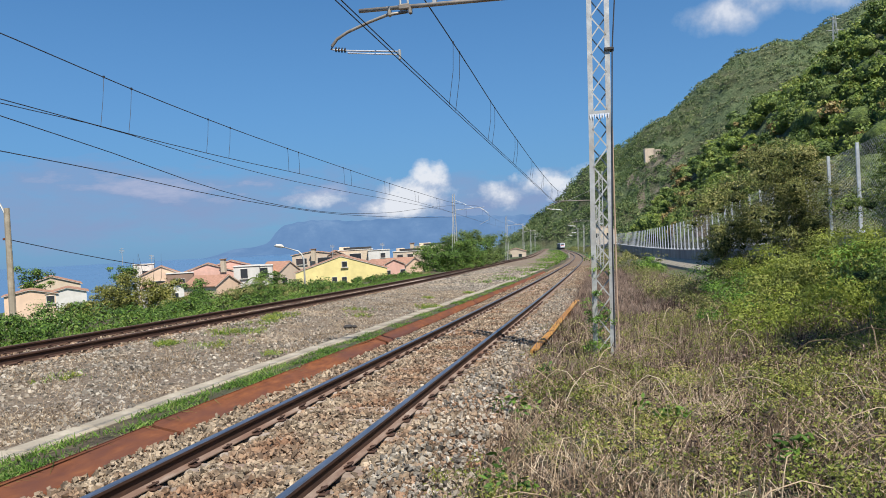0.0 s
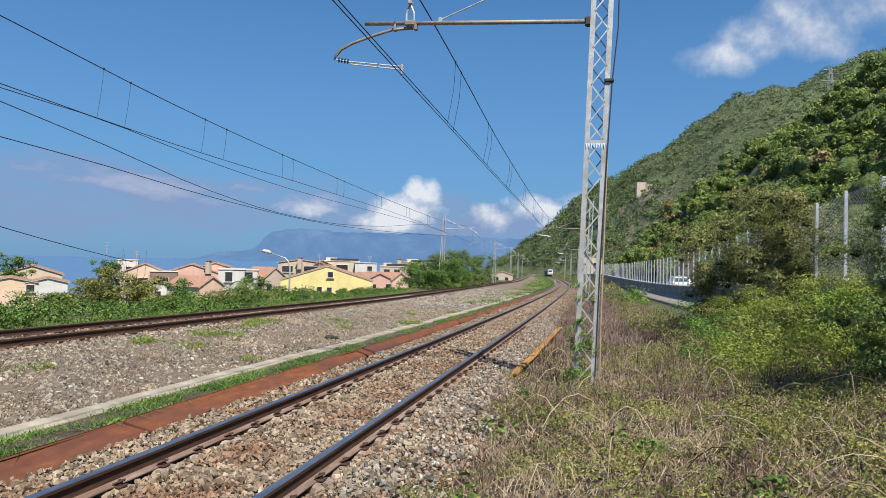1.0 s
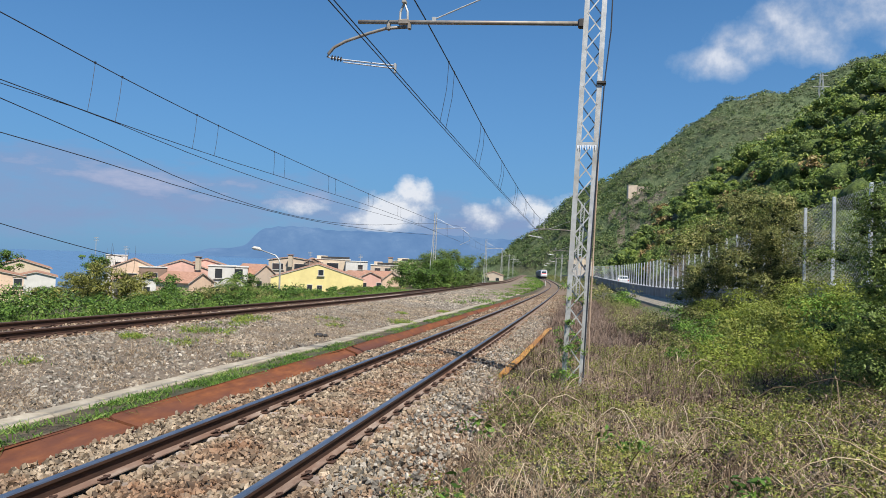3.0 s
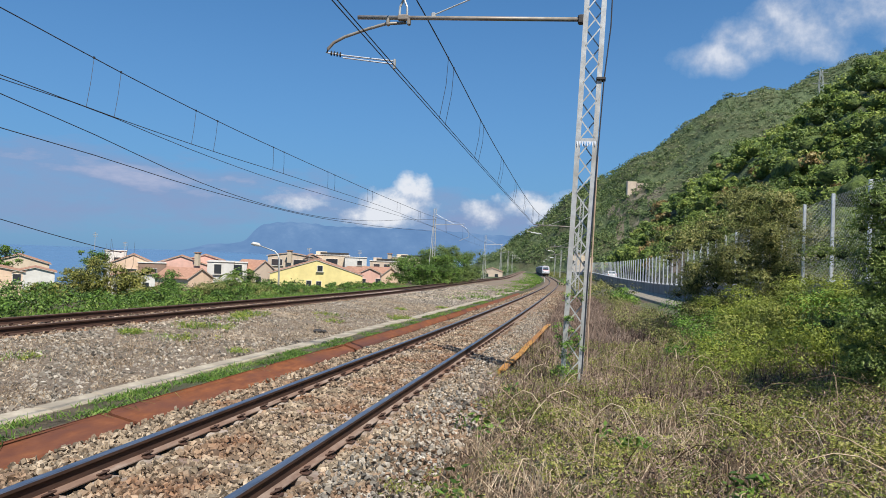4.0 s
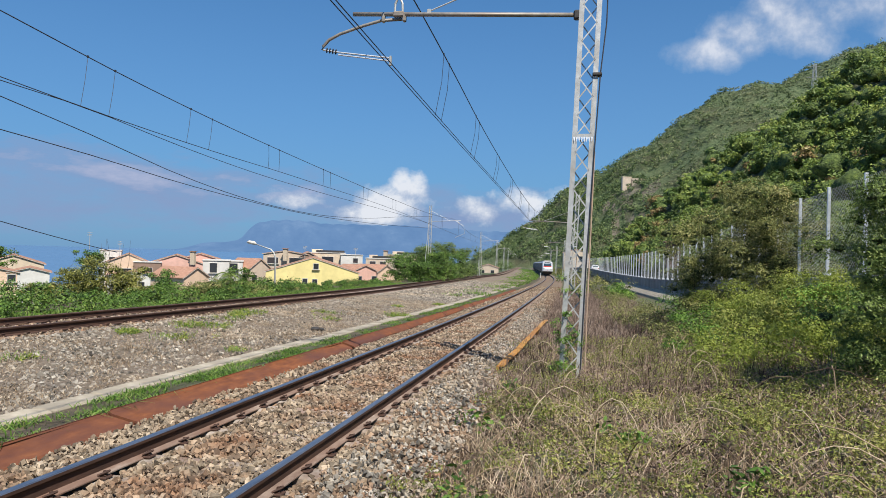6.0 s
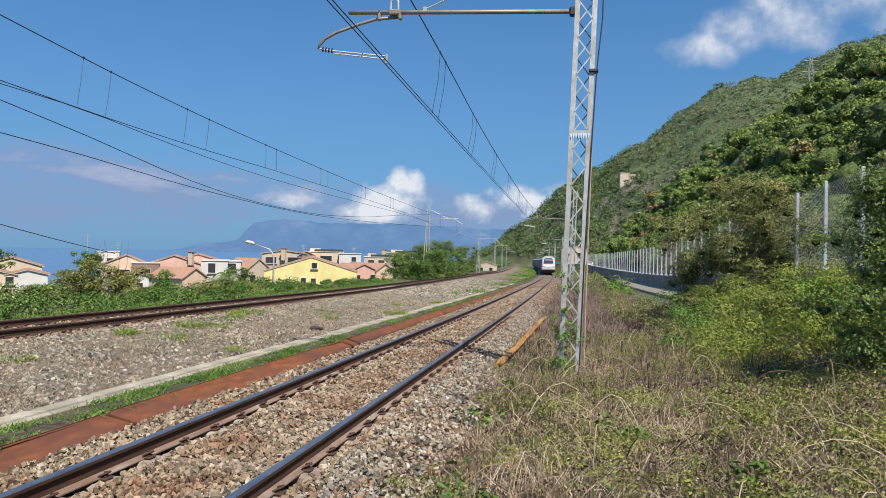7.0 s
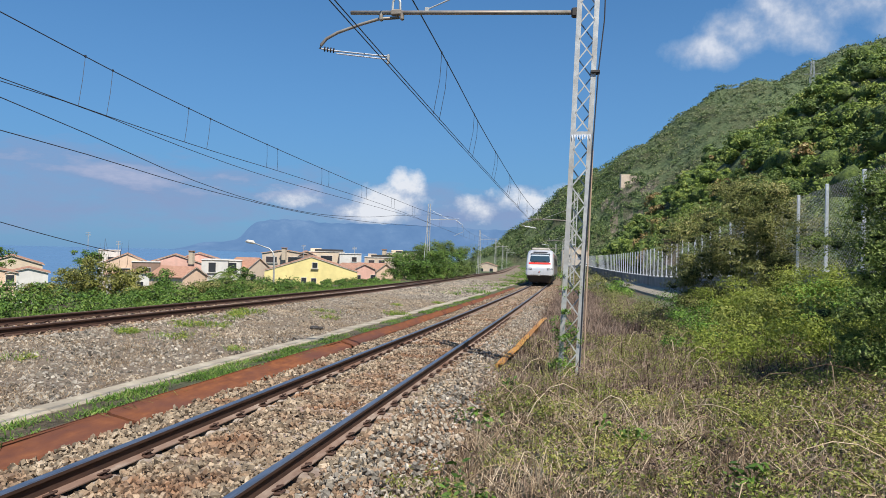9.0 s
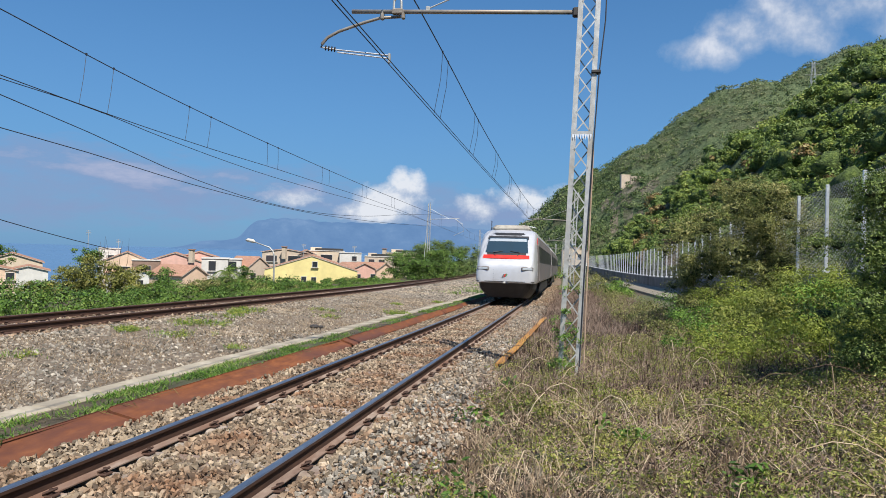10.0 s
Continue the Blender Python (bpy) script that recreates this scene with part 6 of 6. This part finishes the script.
def small_things():
    """Marker post, rubbish, hut, stakes and a palm."""
    p, h = along(NEAR_X, RAIL_Z, 92, 2.4, -0.3)
    post = thing("marker_post", "small white trackside marker post", "marker post", Matrix.Translation(p))
    part("post", Solid().tube([(0, 0, 0), (0, 0, 1.1)], 0.06, 8), M_TRIM, post)
    part("cap", Solid().tube([(0, 0, 1.1), (0, 0, 1.2)], [0.07, 0.02], 8), M_TRIM, post)
    p, h = along(NEAR_X, RAIL_Z, 150, -1.9, -0.3)
    post = thing("marker_post", "small white trackside marker post", "marker post", Matrix.Translation(p))
    part("post", Solid().tube([(0, 0, 0), (0, 0, 1.2)], 0.08, 8), M_TRIM, post)
    x, y = -6.55, 17.6
    rub = thing("debris", "small dark piece of debris lying on the gravel", "debris", Matrix.Translation((x, y, float(gravel_z(x, y)))))
    part("lump", Solid().box(0, 0, 0.05, 0.22, 0.18, 0.1, bevel=0.04), M_DARKSTEEL, rub)
    part("lump", Solid().box(0.16, 0.05, 0.04, 0.12, 0.1, 0.08, bevel=0.03), M_DARKSTEEL, rub)
    x, y = place(7.6, 78)
    z = float(land(x, y))
    hut = thing("hut", "small brown hut with a flat roof above the road", "hut", Matrix.Translation((x, y, max(z, 1.9))))
    part("wall", Solid().box(0, 0, 0.2, 1.4, 1.4, 2.6), M_BARK, hut)
    part("roof", Solid().box(0, 0, 1.58, 1.8, 1.8, 0.14, bevel=0.03), STUCCO["brick"], hut)
    # flat sheet on the wall: the doorway's shade put in as colour
    part("opening", Solid().box(0, -0.71, 0.7, 0.8, 0.04, 1.0), M_BLACKHOLE, hut, "dark sheet for the shade in the doorway")
    for i, (dx, dy, hh) in enumerate(((0, 0, 1.9), (0.5, 0.8, 2.2), (0.9, 1.7, 1.8), (1.3, 2.6, 2.0))):
        st = thing("stake", "bare weathered wooden stake above the road fence", "stake", Matrix.Translation((7.2 + dx, 30 + dy, 0.4)), "stakes by the fence")
        part("shaft", Solid().tube([(0, 0, -0.5), (0.05, 0, hh + 0.6)], [0.05, 0.03], 6), L_DRY, st)
    x, y = place(-27.1, 66)
    zt = 1.61 + 66 * math.tan(radians(-1.55))
    palm = thing("palm_tree", "small palm tree with drooping green fronds", "palm", Matrix.Translation((x, y, zt - 3.2)))
    part("trunk", Solid().tube([(0, 0, 0), (0.05, 0, 1.3), (0, 0, 2.6)], [0.2, 0.17, 0.15], 8), M_BARK, palm)
    for i in range(18):
        a = i * 2.399
        up = 0.25 + 0.75 * ((i * 7) % 10) / 10
        frond = Solid()
        pts = []
        for u in (0, 0.25, 0.5, 0.75, 1.0):
            r = 1.5 * u
            pts.append(Vector((math.cos(a) * r, math.sin(a) * r, 2.6 + up * 1.3 * u - 1.5 * u * u)))
        frond.tube(pts, [0.03, 0.025, 0.02, 0.015, 0.006], 4)
        side = Vector((-math.sin(a), math.cos(a), 0))
        for j in range(1, 15):
            u = j / 15
            q = pts[min(int(u * 4), 3)].lerp(pts[min(int(u * 4), 3) + 1], u * 4 - int(u * 4))
            for sg in (-1, 1):
                tip = q + side * sg * 0.35 * (1 - 0.5 * u) + Vector((math.cos(a) * 0.15, math.sin(a) * 0.15, -0.12))
                frond.add([q, q + Vector((0, 0, 0.03)) + side * sg * 0.05, tip], [(0, 1, 2)])
        part("frond", frond, L_DARK, palm)


M_BLACKHOLE = surf("doorway_shade", [(0.3, (0.02, 0.018, 0.016)), (0.6, (0.03, 0.027, 0.024)), (0.8, (0.04, 0.036, 0.03))], 3, 0.95)
small_things()

# ---- train ----
M_SILVER = surf("silver_white_paint", [(0.3, (0.56, 0.57, 0.60)), (0.6, (0.63, 0.64, 0.67)), (0.8, (0.68, 0.69, 0.72))], 1.2, 0.35, metal=0.25, bump=0.02, stain=(0.54, 0.54, 0.55), sscale=0.8)
M_COWL = surf("cream_roof_cowl", [(0.3, (0.34, 0.31, 0.26)), (0.6, (0.44, 0.41, 0.35)), (0.8, (0.50, 0.47, 0.41))], 3, 0.6, bump=0.05, stain=(0.26, 0.23, 0.2), sscale=1.2)
M_RED = surf("red_paint", [(0.3, (0.60, 0.03, 0.02)), (0.6, (0.72, 0.045, 0.03)), (0.8, (0.78, 0.06, 0.04))], 2, 0.4, bump=0.02)
M_BLACK = surf("black_skirt", [(0.3, (0.02, 0.02, 0.022)), (0.6, (0.035, 0.035, 0.037)), (0.8, (0.06, 0.055, 0.05))], 3, 0.6, bump=0.1)
# dark grey paint, which also stands in for shade on the silver flanks
M_GREYSIDE = surf("grey_paint_and_shade", [(0.3, (0.14, 0.135, 0.135)), (0.6, (0.19, 0.18, 0.18)), (0.8, (0.24, 0.23, 0.23))], 1.0, 0.75, bump=0.02, stain=(0.20, 0.17, 0.16), sscale=0.5, spec=0.15)
M_SIDEGLASS = surf("dark_side_glass", [(0.3, (0.018, 0.02, 0.023)), (0.6, (0.03, 0.033, 0.036)), (0.8, (0.045, 0.048, 0.05))], 2, 0.45, bump=0.0, spec=0.25)
M_SCREEN = plain_glass("dark_train_glass", (0.03, 0.055, 0.075))
M_LAMP = plain_glass("headlight_glass", (0.42, 0.46, 0.50), 0.12)
CAR_LEN, GAP = 26.5, 0.5


def body_ring(y, w, top, low, r=0.45, tuck=0.0):
    """Cross-section of a car body at y: half width w, roof height, sill height."""
    pts = []
    k = (top - low) / 2.68
    half = [(0, top), (w * 0.50, top - 0.01 * k), (w * 0.78, top - 0.05 * k), (w * 0.905, top - 0.20 * k), (w * 0.945, top - 0.60 * k), (w * 0.98, low + (top - low) * 0.58), (w, low + (top - low) * 0.34), (w * 0.995, low + (top - low) * 0.12), (w * (0.96 - tuck), low)]
    for _ in range(2):
        cut = [half[0]]
        for (a, b), (c, d) in zip(half[:-1], half[1:]):
            cut += [(a * 0.75 + c * 0.25, b * 0.75 + d * 0.25), (a * 0.25 + c * 0.75, b * 0.25 + d * 0.75)]
        half = cut + [half[-1]]
    for a, b in half:
        pts.append((a, y, b))
    for a, b in reversed(half[1:]):
        pts.append((-a, y, b))
    return pts


def bogie(parent, y):
    b = part("bogie", Solid().box(0, y, 0.62, 2.3, 3.3, 0.28, bevel=0.06), M_BLACK, parent)
    for dy in (-1.35, 1.35):
        for sx in (-0.75, 0.75):
            s = Solid().tube([(sx - 0.07, y + dy, 0.45), (sx - 0.065, y + dy, 0.45), (sx + 0.065, y + dy, 0.45), (sx + 0.07, y + dy, 0.45)], [0.40, 0.45, 0.45, 0.40], 20)
            part("wheel", s, M_DARKSTEEL, b)


def coach(lead):
    """A car 26.5 m long, its front at y = 0 and facing -y, running back to +y. z = 0 is the rail head."""
    ob = thing("train_car", "silver-white high-speed train driving car with red band" if lead else "silver-grey high-speed train coach with dark windows", "train", group="train cars")
    if lead:
        # nose: distance from the tip, half width, roof height, sill
        nose = [(0.0, 1.10, 1.56, 0.99, 0), (0.04, 1.25, 1.78, 0.96, 0), (0.13, 1.33, 1.94, 0.95, 0), (0.34, 1.37, 2.10, 0.94, 0), (0.65, 1.375, 2.38, 0.93, 0), (0.95, 1.385, 2.68, 0.93, 0), (1.3, 1.39, 2.98, 0.92, 0), (1.7, 1.395, 3.24, 0.92, 0), (2.2, 1.40, 3.44, 0.92, 0), (2.9, 1.40, 3.55, 0.92, 0), (3.8, 1.40, 3.58, 0.92, 0), (CAR_LEN, 1.40, 3.60, 0.92, 0)]
        rings = [body_ring(y, w, t, l) for y, w, t, l, _ in nose]
    else:
        rings = [body_ring(y, 1.40, 3.60, 0.92) for y in (0.0, CAR_LEN)]
    body = part("body", Solid().sweep(rings), M_SILVER, ob, smooth_shade=True)
    y0 = 2.0 if lead else 0.1
    # skirts
    if lead:
        sk = [(0.12, 0.98, 1.04), (0.30, 1.18, 0.97), (0.7, 1.27, 0.95), (1.4, 1.33, 0.94), (2.6, 1.34, 0.94), (3.4, 1.34, 0.94)]
        low = [(0.75, 0.62, 0.30), (0.78, 0.78, 0.27), (0.95, 0.88, 0.25), (1.5, 0.98, 0.24), (2.6, 1.05, 0.24), (3.4, 1.05, 0.24)]
        rr = []
        for (ya, wa, za), (yb, wb, zb) in zip(sk, low):
            rr.append([(wa, ya, za), (wa * 0.97, (ya * 2 + yb) / 3, za * 0.62 + zb * 0.38), (wb, yb, zb), (-wb, yb, zb), (-wa * 0.97, (ya * 2 + yb) / 3, za * 0.62 + zb * 0.38), (-wa, ya, za)])
        part("nose_skirt", Solid().sweep(rr), M_BLACK, ob, "black lower nose fairing")
    for sx in (-1, 1):
        part("side_skirt", Solid().box(sx * 1.27, (7.5 + 19.5) / 2, 0.64, 0.12, 12.0, 0.62, bevel=0.04), M_BLACK, ob)
        part("window_band", Solid().box(sx * 1.372, (y0 + 1.4 + CAR_LEN - 0.6) / 2, 2.35, 0.06, CAR_LEN - y0 - 2.0, 0.84, m=Matrix.Rotation(sx * -0.035, 3, "Y"), bevel=0.02), M_SIDEGLASS, ob)
        # added panel: the upper flank's shade put in as grey
        part("cant_rail", Solid().box(sx * 1.338, (y0 + 1.4 + CAR_LEN - 0.4) / 2, 2.97, 0.05, CAR_LEN - y0 - 1.8, 0.44, m=Matrix.Rotation(sx * -0.092, 3, "Y"), bevel=0.015), M_GREYSIDE, ob)
        part("grey_side", Solid().box(sx * 1.388, (y0 + CAR_LEN) / 2, 1.46, 0.045, CAR_LEN - y0 - 0.2, 0.96, m=Matrix.Rotation(sx * 0.01, 3, "Y")), M_GREYSIDE, ob)
        for yd in ((4.3, CAR_LEN - 1.3) if lead else (1.3, CAR_LEN - 1.3)):
            part("door", Solid().box(sx * 1.38, yd, 2.0, 0.06, 0.86, 2.0, m=Matrix.Rotation(sx * -0.03, 3, "Y"), bevel=0.02), M_GREYSIDE, ob)
    part("underframe", Solid().box(0, CAR_LEN / 2 + 1, 0.75, 2.2, CAR_LEN - 4, 0.4), M_BLACK, ob)
    part("roof_fairing", Solid().box(0, (y0 + 2 + CAR_LEN) / 2, 3.66, 1.6, CAR_LEN - y0 - 4, 0.34, bevel=0.09), M_GREYSIDE, ob)
    bogie(ob, 5.0 if lead else 3.8)
    bogie(ob, CAR_LEN - 3.8)
    if lead:
        # windscreen follows the slope between (0.62, 2.4) and (1.5, 3.28)
        def slope(z):
            return float(np.interp(z, [1.56, 1.78, 1.94, 2.10, 2.38, 2.68, 2.98, 3.24, 3.44, 3.55], [0.0, 0.04, 0.13, 0.34, 0.65, 0.95, 1.3, 1.7, 2.2, 2.9]))

        def patch(z0, z1, w0, w1, out, thick=0.05, n=6):
            rr = []
            for i in range(n + 1):
                z = z0 + (z1 - z0) * i / n
                w = w0 + (w1 - w0) * i / n
                y = slope(z) - out
                rr.append([(-w, y + 0.07, z), (-w * 0.6, y + 0.01, z), (0, y, z), (w * 0.6, y + 0.01, z), (w, y + 0.07, z), (w, y + 0.25 + thick, z - thick), (0, y + thick + 0.2, z - thick), (-w, y + 0.25 + thick, z - thick)])
            return Solid().sweep(rr)

        part("windscreen_frame", patch(2.24, 3.17, 1.06, 0.96, 0.03), M_BLACK, ob, "black windscreen surround")
        part("windscreen", patch(2.34, 3.08, 1.00, 0.91, 0.05), M_SCREEN, ob, "dark blue-green windscreen")
        # sky reflection along the top of the glass, put in as a pale strip
        part("sun_strip", patch(2.90, 3.03, 0.90, 0.86, 0.062), M_LAMP, ob, "pale strip for the sky reflected in the windscreen")
        part("roof_cowl", Solid().box(0, 4.6, 3.60, 1.9, 3.6, 0.34, bevel=0.15), M_COWL, ob, "cream rounded roof cowl")
        for sx in (-1, 1):
            part("roof_corner", patch(3.20, 3.34, 0.86, 0.80, 0.015) if sx < 0 else Solid().tube([(-0.95, 2.6, 3.5), (-0.95, 2.6, 3.95)], 0.02, 5), M_BLACK, ob)
            part("bumper_line", Solid().box(sx * 0.68, 0.10, 1.02, 1.28, 0.26, 0.022, m=Matrix.Rotation(sx * 0.12, 3, "Z")), M_BLACK, ob)
        part("red_band", patch(2.07, 2.24, 1.08, 1.06, 0.05), M_RED, ob, "red band below the windscreen")
        for sx in (-1, 1):
            wip = Solid().tube([(sx * 0.5, slope(2.2) - 0.08, 2.2), (sx * 0.62, slope(2.36) - 0.09, 2.36), (sx * 0.18, slope(2.42) - 0.07, 2.42)], 0.018, 5)
            part("wiper", wip, M_BLACK, ob)
            part("headlight", Solid().box(sx * 1.0, 0.082, 1.60, 0.50, 0.2, 0.15, m=Matrix.Rotation(sx * 0.22, 3, "Z"), bevel=0.04), M_LAMP, ob, "clear glass headlight")
            part("lamp_surround", Solid().box(sx * 1.0, 0.098, 1.60, 0.56, 0.2, 0.20, m=Matrix.Rotation(sx * 0.22, 3, "Z"), bevel=0.04), M_GREYSIDE, ob)
            part("red_flash", Solid().box(sx * 1.335, 2.75, 2.55, 0.05, 0.75, 1.05, m=Matrix.Rotation(sx * -0.075, 3, "Y") @ Matrix.Rotation(0.32, 3, "X"), bevel=0.02), M_RED, ob, "slanted red side flash")
        mark = [(-0.075, M_GREYSIDE), (0.0, M_RED), (0.07, STUCCO["green"])]
        for i, (dx, mm) in enumerate(mark):
            part("emblem", Solid().box(0.0 + dx, -0.012, 1.30 + 0.02 * (i - 1), 0.055, 0.03, 0.17 - 0.025 * i, m=Matrix.Rotation(0.5, 3, "Y")), mm, ob, "small coloured emblem bar")
        part("number_plate", Solid().box(0.02, 0.02, 0.965, 0.26, 0.1, 0.05), M_TRIM, ob, "pale number bar")
        # added on one side only: shade of the silver cab flank, as grey
        part("shoulder_panel", Solid().box(1.372, 3.0, 2.35, 0.05, 2.2, 0.9, m=Matrix.Rotation(-0.045, 3, "Y"), bevel=0.02), M_GREYSIDE, ob, "grey panel for the shade on the cab side")
        part("seam", Solid().box(-0.52, 0.03, 1.30, 0.012, 0.06, 0.55), M_BLACK, ob)
        part("seam", Solid().box(0.58, 0.035, 1.25, 0.012, 0.06, 0.45), M_BLACK, ob)
    return ob


lead_car = coach(True)
mid_car = coach(False)
coaches = [lead_car, mid_car] + [copy_thing(mid_car, Matrix.Identity(4)) for _ in range(5)]

# ---- cars on the road ----


def road_car(label, paint):
    ob = thing("car", label, "car")
    ring = lambda y, w, l, t, tw: [(-w, y, l), (w, y, l), (w, y, (l + t) * 0.55), (tw, y, t), (-tw, y, t), (-w, y, (l + t) * 0.55)]
    s = Solid().sweep([ring(0, 0.72, 0.4, 0.85, 0.7), ring(0.15, 0.82, 0.3, 0.95, 0.78), ring(1.0, 0.85, 0.25, 1.0, 0.8), ring(3.2, 0.85, 0.25, 1.0, 0.8), ring(4.0, 0.80, 0.3, 0.92, 0.75), ring(4.15, 0.72, 0.4, 0.8, 0.7)])
    part("body", s, paint, ob)
    part("cabin", Solid().sweep([[(-0.76, 0.1, 0.94), (0.76, 0.1, 0.94), (0.76, 3.1, 0.97), (-0.76, 3.1, 0.97)], [(-0.62, 0.45, 1.44), (0.62, 0.45, 1.44), (0.62, 2.2, 1.46), (-0.62, 2.2, 1.46)]]), paint, ob)
    part("rear_window", Solid().box(0, 0.24, 1.2, 1.15, 0.03, 0.36, m=Matrix.Rotation(-0.62, 3, "X")), M_SCREEN, ob)
    for sx in (-1, 1):
        part("side_window", Solid().box(sx * 0.705, 1.5, 1.2, 0.02, 1.9, 0.32, m=Matrix.Rotation(sx * -0.27, 3, "Y")), M_SCREEN, ob)
        part("tail_lamp", Solid().box(sx * 0.66, 0.05, 0.8, 0.2, 0.1, 0.16), M_RED, ob)
        for yw in (0.8, 3.3):
            part("wheel", Solid().tube([(sx * 0.70, yw, 0.30), (sx * 0.86, yw, 0.30)], 0.30, 16), M_BLACK, ob)
    return ob


white_car = road_car("white hatchback driving along the road behind the fence", surf("white_car_paint", [(0.3, (0.70, 0.70, 0.70)), (0.6, (0.78, 0.78, 0.78)), (0.8, (0.82, 0.82, 0.82))], 1, 0.25, bump=0.0))

# ---- movement ----
SPEED, NOSE_AT_END = 38.0, 32.3


def line_table():
    ys = np.arange(-40, 760, 1.0)
    xs = NEAR_X(ys)
    s = np.concatenate([[0], np.cumsum(np.hypot(np.diff(xs), np.diff(ys)))])
    return ys, s - np.interp(NOSE_AT_END, ys, s)


LINE_Y, LINE_S = line_table()


def on_line(s):
    y = float(np.interp(s, LINE_S, LINE_Y))
    return Vector((float(NEAR_X(y)), y, float(RAIL_Z(y))))


def motions():
    times = [i * 0.5 for i in range(21)]
    for k, c in enumerate(coaches):
        rows = []
        for t in times:
            s = SPEED * (10.0 - t) + k * (CAR_LEN + GAP)
            front, rear = on_line(s + 4.0), on_line(s + CAR_LEN - 3.8)
            d = (rear - front).normalized()
            yaw, tilt = math.atan2(-d.x, d.y), math.asin(d.z)
            rows.append((t, Matrix.Translation(front - d * 4.0) @ Matrix.Rotation(yaw, 4, "Z") @ Matrix.Rotation(tilt, 4, "X")))
        walk(c, rows)
    rows = []
    for t in times:
        y = 37 + 27 * t - 1.2 * t * t
        d = float(FENCE_X(y + 1) - FENCE_X(y - 1)) / 2
        rows.append((t, Matrix.Translation((float(FENCE_X(y)) + 2.2, y, float(FENCE_Z(y)) - 0.87)) @ Matrix.Rotation(math.atan2(-d, 1), 4, "Z")))
    walk(white_car, rows)


motions()
